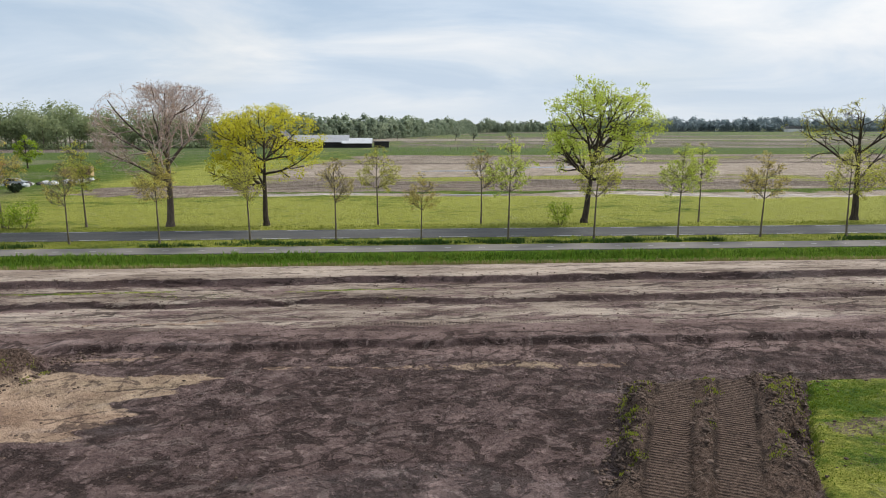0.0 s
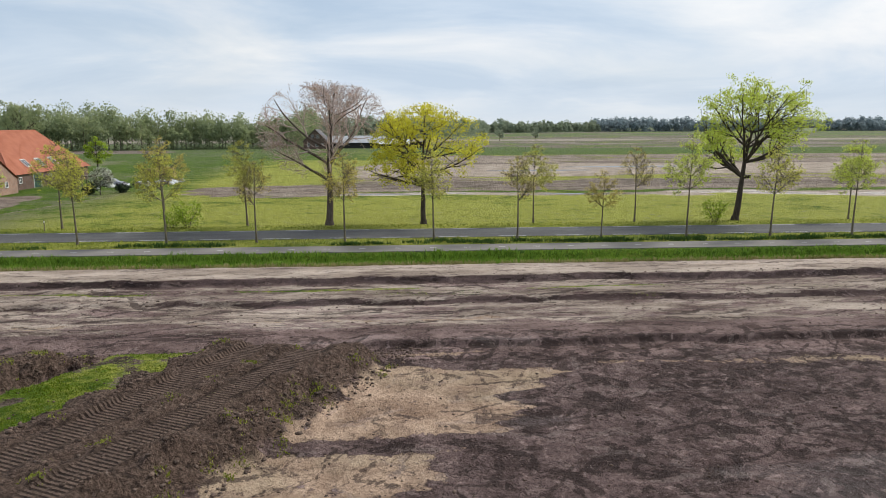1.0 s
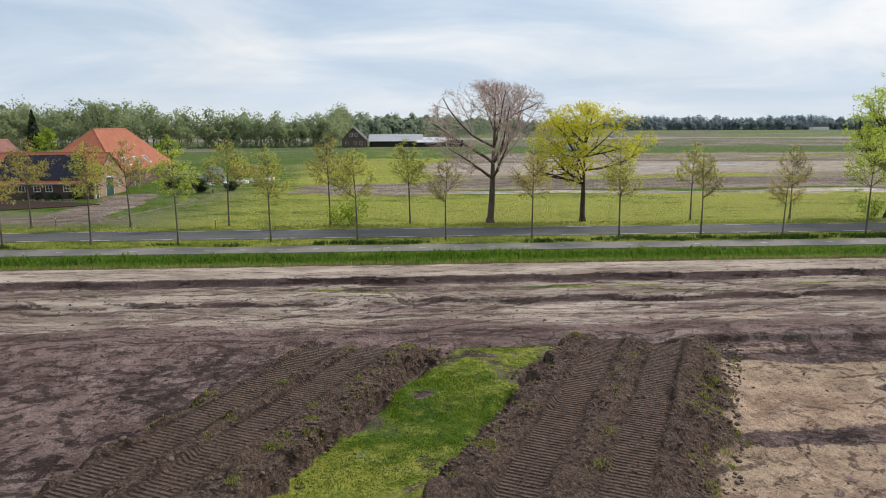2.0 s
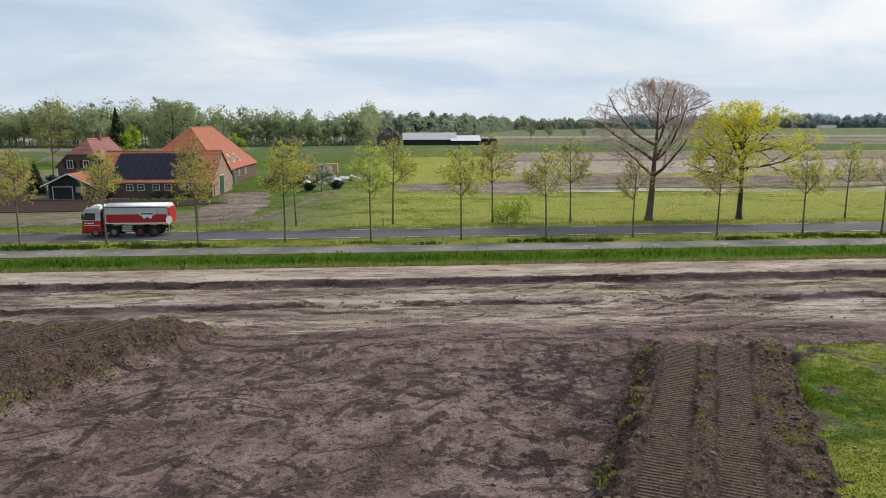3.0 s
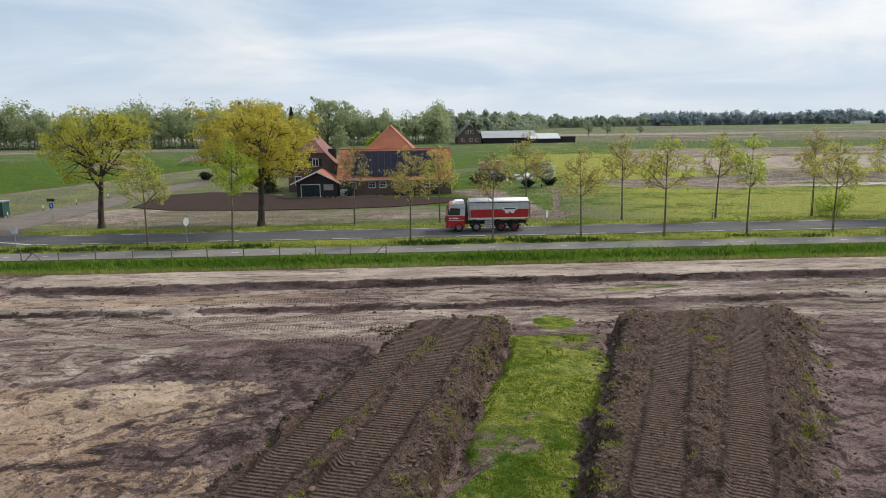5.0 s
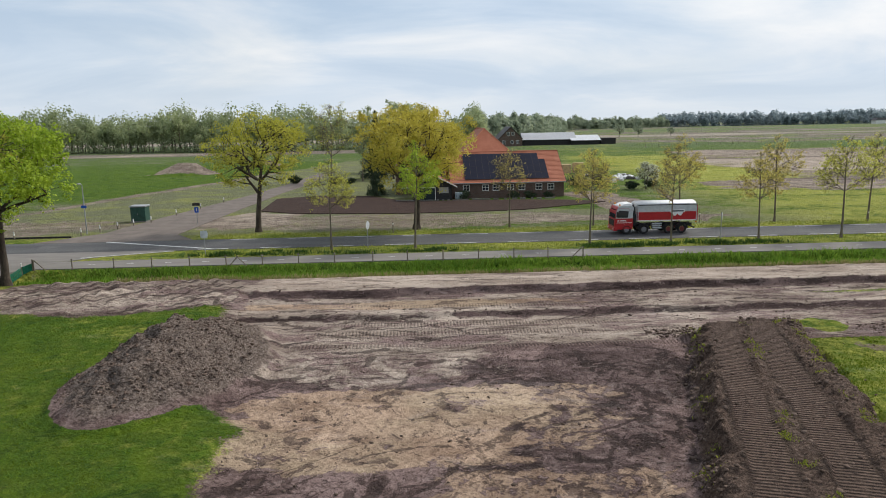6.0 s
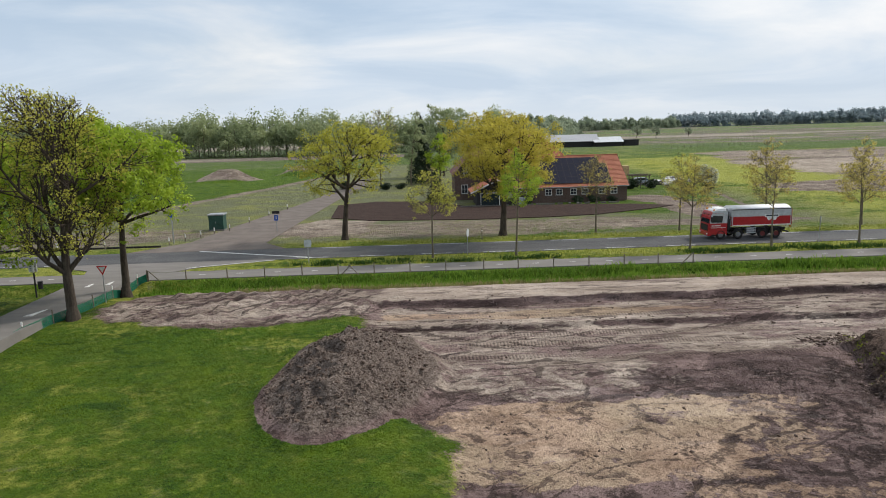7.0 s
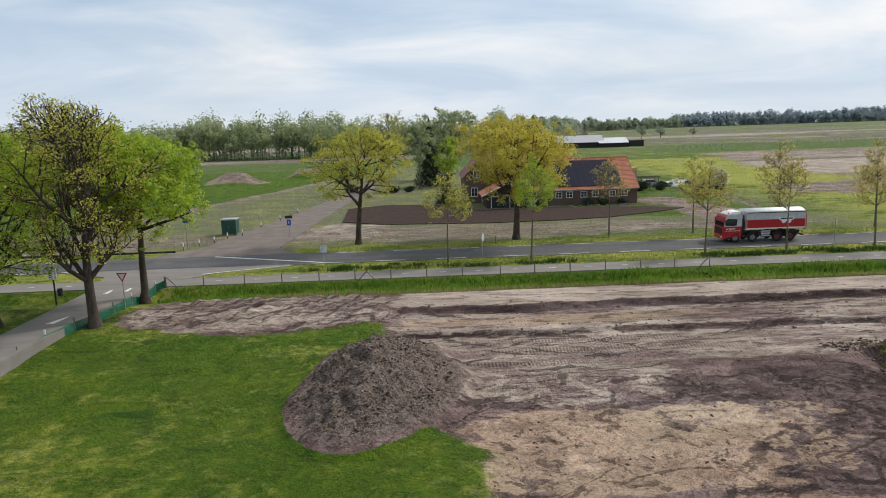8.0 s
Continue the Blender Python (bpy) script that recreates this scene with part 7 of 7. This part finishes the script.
def traffic_signs():
    red = plain("sign_red", (0.55, 0.02, 0.02), 0.4)
    blue = plain("sign_blue", (0.02, 0.09, 0.42), 0.4)
    y = thing("yield_sign", Matrix.Translation((-129.6, 49.0, height_at(-129.6, 49.0))), "red and white triangular give-way sign on a post", "road sign")
    part("post", rod((0, 0, -0.3), (0, 0, 2.2), 0.04, 0.04, 8), STEEL, y)
    part("plate", prism([(-0.42, 2.9), (0.42, 2.9), (0, 2.15)], 0.02, "y", -0.05), red, y)
    part("plate_field", prism([(-0.26, 2.81), (0.26, 2.81), (0, 2.35)], 0.012, "y", -0.064), WHITE, y)
    grey_back = plain("sign_back", (0.52, 0.55, 0.57), 0.5)
    for x, yy, hgt, turn in ((-115.8, 60.6, 2.3, 0), (-100.7, 62.2, 2.6, 68), (-65.7, 62.7, 2.6, 62)):
        s = thing("road_sign", Matrix.Translation((x, yy, 0)) @ Matrix.Rotation(radians(turn), 4, "Z"), "pale back of a small road sign on a thin post" if turn == 0 else "grey back of a round road sign turned along the road", "road sign")
        part("post", rod((0, 0, -0.3), (0, 0, hgt), 0.035, 0.035, 8), STEEL, s)
        if turn == 0:
            outline = [(-0.3, hgt - 0.75), (0.3, hgt - 0.75), (0.36, hgt - 0.4), (0.3, hgt - 0.05), (-0.3, hgt - 0.05), (-0.36, hgt - 0.4)]
        else:
            outline = [(0.40 * math.cos(a * math.pi / 10), hgt - 0.42 + 0.40 * math.sin(a * math.pi / 10)) for a in range(20)]
        part("plate", prism(outline, 0.02, "y", -0.06), grey_back, s)
    b = thing("street_sign", Matrix.Translation((-123.1, 82.3, 0)), "blue street sign on a post by the lane", "road sign")
    part("post", rod((0, 0, -0.3), (0, 0, 2.6), 0.04, 0.04, 8), STEEL, b)
    part("plate", box(-0.45, 0.45, -0.06, -0.04, 2.25, 2.6, 0.005), TIMBER_DARK, b)
    part("plate", box(-0.25, 0.25, -0.06, -0.04, 1.4, 2.1, 0.005), blue, b)
    part("letter_bar", box(-0.05, 0.05, -0.07, -0.061, 1.55, 1.95), WHITE, b, "white bar on the sign")
    k = thing("street_sign", Matrix.Translation((-146.3, 59.6, 0)), "dark street sign near the cycle path", "road sign")
    part("post", rod((0, 0, -0.3), (0, 0, 2.5), 0.04, 0.04, 8), TIMBER_DARK, k)
    part("plate", box(-0.35, 0.35, -0.06, -0.04, 1.7, 2.5, 0.005), plain("sign_grey", (0.20, 0.24, 0.25)), k)
    n = thing("stop_post", Matrix.Translation((-135.9, 51.0, 0)), "black post with a small white notice board", "notice post")
    part("post", box(-0.05, 0.05, -0.05, 0.05, -0.2, 2.9, 0.01), TIMBER_DARK, n)
    part("notice", box(0.06, 0.16, -0.30, 0.30, 1.9, 2.7, 0.01), WHITE, n)
    part("notice", box(-0.32, 0.32, -0.09, -0.055, 1.9, 2.75, 0.01), WHITE, n)
    for i in range(4):
        part("notice_bar", box(-0.22, 0.22 - 0.08 * (i % 2), -0.098, -0.0905, 2.05 + i * 0.15, 2.11 + i * 0.15), TIMBER_DARK, n, "unreadable dark lettering bar")
    part("waste_bin", rod((0.35, 0.1, 0.5), (0.35, 0.1, 1.1), 0.18, 0.2, 12), TIMBER_DARK, n)
    lamp = thing("street_lamp", Matrix.Translation((-133.5, 75.5, 0)), "slim pale lamp post beside the junction", "lamp post")
    part("pole", rod((0, 0, -0.3), (0, 0, 5.6), 0.08, 0.05, 10), STEEL, lamp)
    part("arm", rod((0, 0, 5.6), (0.1, -0.7, 5.8), 0.035, 0.03, 8), STEEL, lamp)
    part("lamp_head", box(-0.02, 0.22, -1.2, -0.65, 5.74, 5.86, 0.03), STEEL, lamp)
    part("route_plate", box(-0.3, 0.3, -0.10, -0.085, 3.0, 3.3, 0.005), blue, lamp)
    lamp = thing("street_lamp", Matrix.Translation((-147.0, 70.8, 0)), "dark lamp post beside the main road", "lamp post")
    part("pole", rod((0, 0, -0.3), (0, 0, 4.6), 0.07, 0.05, 10), TIMBER_DARK, lamp)
    part("arm", rod((0, 0, 4.6), (0.9, 0, 4.9), 0.04, 0.03, 8), TIMBER_DARK, lamp)
    cab = thing("switch_cabinet", Matrix.Translation((-131.3, 85.6, 0)), "dark green electrical cabinet with a pale roof", "cabinet")
    part("plinth", box(-1.0, 1.0, -0.85, 0.85, 0, 0.15, 0.02), CONCRETE, cab)
    part("body", box(-0.92, 0.92, -0.78, 0.78, 0.15, 1.95, 0.03), GREEN_PAINT, cab)
    part("roof", box(-1.02, 1.02, -0.88, 0.88, 1.95, 2.12, 0.04), STEEL, cab)
    for x0 in (-0.85, 0.02):
        part("door", box(x0, x0 + 0.83, -0.80, -0.782, 0.25, 1.85, 0.008), GREEN_PAINT, cab)
    part("handle", box(-0.06, -0.03, -0.83, -0.80, 0.95, 1.15, 0.004), STEEL, cab)
    # bollards along the lane and low posts by the road
    for x, yy, wide in ((-132.6, 76.8, 0), (-131.5, 79.0, 0), (-130.6, 81.5, 0), (-129.4, 84.0, 0), (-128.6, 91, 0), (-127.4, 98, 0), (-126.2, 106, 0), (-133.6, 74.3, 1), (-145, 72.3, 1), (-140, 72.6, 1)):
        p = thing("marker_post", Matrix.Translation((x, yy, 0)), "short white-painted wooden marker post", "post", "marker posts along the lane")
        part("post", rod((0, 0, -0.2), (0, 0, 0.85), 0.07, 0.06, 8), TIMBER, p)
        part("white_cap", rod((0, 0, 0.45), (0, 0, 0.87), 0.075, 0.065, 8), WHITE, p)
    for x, yy in ((-98.5, 70.9), (-63.4, 73.4), (-45, 71.2)):
        p = thing("reflector_post", Matrix.Translation((x, yy, 0)), "slim roadside marker post", "post", "roadside markers")
        part("post", rod((0, 0, -0.2), (0, 0, 1.25), 0.05, 0.045, 8), TIMBER, p)
        part("band", rod((0, 0, 0.95), (0, 0, 1.1), 0.055, 0.055, 8), WHITE, p)
    # dark edging board along the far side of the road by the junction
    e = thing("edging_board", None, "low dark timber edging along the verge", "edging")
    for i in range(16):
        x = -158 + i * 1.5
        part("board", box(x, x + 1.46, 72.9, 73.0, -0.1, 0.2, 0.01), TIMBER_DARK, e)


rail_fence()
green_fence()
traffic_signs()


# ---- small growth, clods and crumbs ----
def clods(name, label, x, y, size, mat, seed, sink=0.25):
    """Irregular lumps of earth lying on the ground, as one mass."""
    r = np.random.RandomState(seed)
    g = (1 + 5 ** 0.5) / 2
    ico = unit(np.array([(-1, g, 0), (1, g, 0), (-1, -g, 0), (1, -g, 0), (0, -1, g), (0, 1, g), (0, -1, -g), (0, 1, -g), (g, 0, -1), (g, 0, 1), (-g, 0, -1), (-g, 0, 1)], float))
    tri = np.array([(0, 11, 5), (0, 5, 1), (0, 1, 7), (0, 7, 10), (0, 10, 11), (1, 5, 9), (5, 11, 4), (11, 10, 2), (10, 7, 6), (7, 1, 8), (3, 9, 4), (3, 4, 2), (3, 2, 6), (3, 6, 8), (3, 8, 9), (4, 9, 5), (2, 4, 11), (6, 2, 10), (8, 6, 7), (9, 8, 1)])
    n = len(x)
    z = ground_height(x, y)[0]
    a = r.rand(n) * 2 * math.pi
    v = ico[None] * r.uniform(0.6, 1.2, (n, 12, 1))
    v = v * np.stack([r.uniform(0.7, 1.7, n), r.uniform(0.6, 1.2, n), r.uniform(0.4, 0.8, n)], 1)[:, None, :]
    c, s = np.cos(a)[:, None], np.sin(a)[:, None]
    vx, vy = v[..., 0] * c - v[..., 1] * s, v[..., 0] * s + v[..., 1] * c
    v = np.stack([vx, vy, v[..., 2]], -1) * size[:, None, None]
    v += np.stack([x, y, z + size * (0.5 - sink)], 1)[:, None, :]
    f = tri[None] + 12 * np.arange(n)[:, None, None]
    me = quad_mesh(name, v.reshape(-1, 3), f.reshape(-1, 3))
    me.polygons.foreach_set("use_smooth", np.ones(len(me.polygons), dtype=bool))
    ob = part(name, me, mat)
    return tagged(ob, label, "earth clods", kind="stuff")


def clod_material():
    m = Mat("clod_earth", 0.95, 0, 0.15)
    n = m.noise(9, 4, 0.7)
    c = m.mix(m.island(), (0.050, 0.034, 0.026), (0.150, 0.104, 0.080))
    c = m.mix(m.span(n, 0.4, 0.7), c, m.mix(0.5, c, (0.22, 0.175, 0.145)))
    m.color(c)
    m.bump(m.noise(22, 4), 0.7, 0.05)
    return m.mat


def blades(name, label, x, y, z, height, width, lean, mat, seed, per=3):
    """Grass blades as thin tapered triangles, in tufts, as one mass."""
    r = np.random.RandomState(seed)
    n = len(x)
    x, y, z, height = (np.repeat(v, per) for v in (x, y, z, height))
    n *= per
    x, y = x + r.normal(0, 0.07, n), y + r.normal(0, 0.07, n)
    a, b = r.rand(n) * 2 * math.pi, r.rand(n) * 2 * math.pi
    h = height * r.uniform(0.55, 1.15, n)
    wx, wy = np.cos(a) * width, np.sin(a) * width
    lx, ly = np.cos(b) * h * lean * r.rand(n), np.sin(b) * h * lean * r.rand(n)
    v = np.stack([np.stack([x - wx, y - wy, z - 0.04], 1), np.stack([x + wx, y + wy, z - 0.04], 1), np.stack([x + wx * 0.7 + lx * 0.45, y + wy * 0.7 + ly * 0.45, z + h * 0.62], 1), np.stack([x + lx, y + ly, z + h], 1)], 1)
    me = quad_mesh(name, v.reshape(-1, 3), np.arange(4 * n).reshape(n, 4))
    ob = part(name, me, mat)
    return tagged(ob, label, "grass", kind="stuff")


def scatter_clods():
    earth = clod_material()
    r = np.random.RandomState(5)
    xs, ys, ss = [], [], []
    for a0, b0, a1, b1, end, top in BANKS:
        n = 1500
        y = r.uniform(13.5, end + 0.5, n)
        k = (y - 15) / 15
        left, right = a0 + (a1 - a0) * k, b0 + (b1 - b0) * k
        s = np.where(r.rand(n) < 0.42, r.normal(0.05, 0.045, n), np.where(r.rand(n) < 0.7, 1.0 - np.abs(r.normal(0.0, 0.14, n)), r.choice([0.48, 0.16, 0.84], n) + r.normal(0, 0.035, n)))
        xs.append(left + s * (right - left))
        ys.append(y)
        ss.append(0.025 + 0.12 * r.rand(n) ** 3.0)
        m = 400
        x = r.uniform(a1, b1, m)
        xs.append(x)
        ys.append(end + r.normal(-0.3, 0.5, m))
        ss.append(0.03 + 0.12 * r.rand(m) ** 3)
    clods("bank_clods", "brown clods of earth crumbling off the banks", np.concatenate(xs), np.concatenate(ys), np.concatenate(ss), earth, 6, 0.35)
    n = 2400
    a, d = r.rand(n) * 2 * math.pi, 0.86 * r.rand(n) ** 0.55
    y = 31.2 + np.sin(a) * d * 7.4
    x = -109.2 + (y - 31) * 0.18 + np.cos(a) * d * 4.6
    clods("heap_clods", "grey-brown clods covering the spoil heap", x, y, 0.025 + 0.10 * r.rand(n) ** 3.5, earth, 7, 0.4)
    n = 2200
    x = r.uniform(-108, 64, n)
    y = np.where(r.rand(n) < 0.55, 45.4 + r.normal(0, 0.5, n), 40.8 + r.normal(0, 0.7, n))
    clods("terrace_clods", "dark clods along the cut edge of the berm", x, y, 0.025 + 0.085 * r.rand(n) ** 2.6, earth, 8, 0.4)
    n = 4200
    x, y = r.uniform(-104, 62, n), 14 + 30 * r.rand(n) ** 1.3
    clods("field_crumbs", "scattered crumbs of earth on the dug ground", x, y, 0.025 + 0.075 * r.rand(n) ** 3, earth, 9)


def scatter_grass():
    r = np.random.RandomState(15)
    tall = leaf_material("tall_bank_grass", (0.075, 0.170, 0.014), (0.23, 0.36, 0.045), 0.45)
    straw = leaf_material("straw_grass", (0.22, 0.20, 0.075), (0.40, 0.35, 0.16), 0.3)
    short = leaf_material("turf_blades", (0.065, 0.125, 0.007), (0.195, 0.262, 0.017), 0.4)
    verge = leaf_material("verge_blades", (0.16, 0.210, 0.022), (0.36, 0.38, 0.068), 0.4)
    tuft = leaf_material("olive_bank_tufts", (0.15, 0.185, 0.025), (0.36, 0.38, 0.06), 0.4)
    weed = leaf_material("dark_verge_weeds", (0.030, 0.070, 0.012), (0.075, 0.14, 0.025), 0.3)
    # tall growth on the bank of the ditch below the path
    n = 26000
    x = r.uniform(-128, 72, n)
    y = 51.0 + 3.7 * r.rand(n)
    h = 0.35 + 0.55 * value_noise(x, y, 2.3, 201) * (0.5 + value_noise(x, y, 11, 203))
    z = ground_height(x, y)[0]
    blades("bank_grass", "tall fresh green grass on the ditch bank", x, y, z, h * 0.62, 0.028, 0.7, tall, 16, 3)
    n = 5000
    x = r.uniform(-120, 72, n)
    y = 50.6 + np.abs(r.normal(0, 0.35, n))
    blades("straw_edge", "dry straw-coloured grass at the bank's foot", x, y, ground_height(x, y)[0], 0.22 + 0.25 * r.rand(n), 0.022, 0.7, straw, 17, 3)
    # weeds in clumps along the near verge
    xs, ys, hs = [], [], []
    for i in range(230):
        cx = r.uniform(-117, 72)
        if value_noise(np.array([cx]), np.array([0.0]), 9, 205)[0] < 0.42:
            continue
        cy = 59.1 + abs(r.normal(0, 0.8))
        k = r.randint(16, 44)
        rad = r.uniform(0.15, 0.6)
        xs.append(cx + r.normal(0, rad, k) * 1.5)
        ys.append(cy + r.normal(0, rad * 0.5, k))
        hs.append(np.full(k, r.uniform(0.20, 0.46)))
    x, y, h = (np.concatenate(v) for v in (xs, ys, hs))
    y = np.clip(y, 58.7, 62.8)
    blades("verge_weeds", "dark green weeds growing along the verge", x, y, np.zeros_like(x), h, 0.045, 0.9, weed, 18, 3)
    # short tufts on the verges, the turf strips and the meadow
    n = 16000
    x = r.uniform(-128, 72, n)
    y = np.where(r.rand(n) < 0.55, r.uniform(58.6, 62.9, n), r.uniform(69.4, 72.8, n))
    keep = ~((x < -118) & (y > 58))
    blades("verge_grass", "short green grass on the road verges", x[keep], y[keep], np.zeros(keep.sum()), 0.10 + 0.14 * r.rand(keep.sum()), 0.030, 0.8, verge, 19, 2)
    xs, ys = [], []
    for a0, b0, a1, b1, end in STRIPS:
        n = 9000
        y = r.uniform(13.5, end, n)
        k = (y - 15) / 15
        left, right = a0 + (a1 - a0) * k, b0 + (b1 - b0) * k
        xs.append(left + r.rand(n) * (np.minimum(right, left + 16) - left))
        ys.append(y)
    n = 15000
    xs.append(r.uniform(-131, -107.5, n))
    ys.append(r.uniform(13, 41, n))
    x, y = np.concatenate(xs), np.concatenate(ys)
    h, bank, strip, heap, apron, west = ground_height(x, y)
    keep = (bank < 0.2) & (heap < 0.04) & (apron < 0.2) & (fbm(x, y, 2.6, 103) > 0.44)
    x, y, h = x[keep], y[keep], h[keep]
    blades("turf_tufts", "short bright green turf tufts", x, y, h, 0.03 + 0.08 * value_noise(x, y, 1.3, 209) ** 2, 0.024, 1.2, short, 20, 2)
    # tufts carried up with the earth of the banks
    xs, ys = [], []
    for a0, b0, a1, b1, end, top in BANKS:
        for i in range(58):
            y0 = r.uniform(14, end)
            k = (y0 - 15) / 15
            left, right = a0 + (a1 - a0) * k, b0 + (b1 - b0) * k
            s = r.choice([0.06, 0.95, 0.88, 0.82, 0.46, 0.1]) + r.normal(0, 0.03)
            m = r.randint(8, 26)
            xs.append(left + s * (right - left) + r.normal(0, 0.16, m))
            ys.append(y0 + r.normal(0, 0.16, m))
    x, y = np.concatenate(xs), np.concatenate(ys)
    blades("bank_tufts", "green grass tufts caught in the dirt banks", x, y, ground_height(x, y)[0], 0.04 + 0.06 * r.rand(len(x)), 0.030, 1.4, tuft, 21, 3)


def puddles():
    """Rain water standing in the low places, its edge given by the ground that pokes through."""
    m = Mat("rain_water", 0.04, 0, 0.5)
    m.color(m.mix(m.noise(0.7), (0.05, 0.045, 0.04), (0.09, 0.08, 0.07)))
    r = np.random.RandomState(31)
    spots = [(24, 107.5, 7, 0.6), (-9, 109.0, 5, 0.5), (30, 168, 14, 1.6), (58, 182, 18, 2.0)]
    for k, (x, y, rx, ry) in enumerate(spots):
        a = np.linspace(0, 2 * math.pi, 33)[:-1]
        rad = 0.75 + 0.5 * r.rand(32)
        rad = (rad + np.roll(rad, 1) + np.roll(rad, -1)) / 3
        px, py = x + np.cos(a) * rx * rad, y + np.sin(a) * ry * rad
        z = float(np.percentile(ground_height(px, py)[0], 55 if y < 60 else 95)) + 0.02
        ob = part("puddle", ribbon([(float(u), float(v)) for u, v in zip(px, py)], z - 0.02, z), m.mat)
        tagged(ob, "shallow rain puddle in the muddy ground", "puddle", "puddles", "structure")


scatter_clods()
scatter_grass()
puddles()
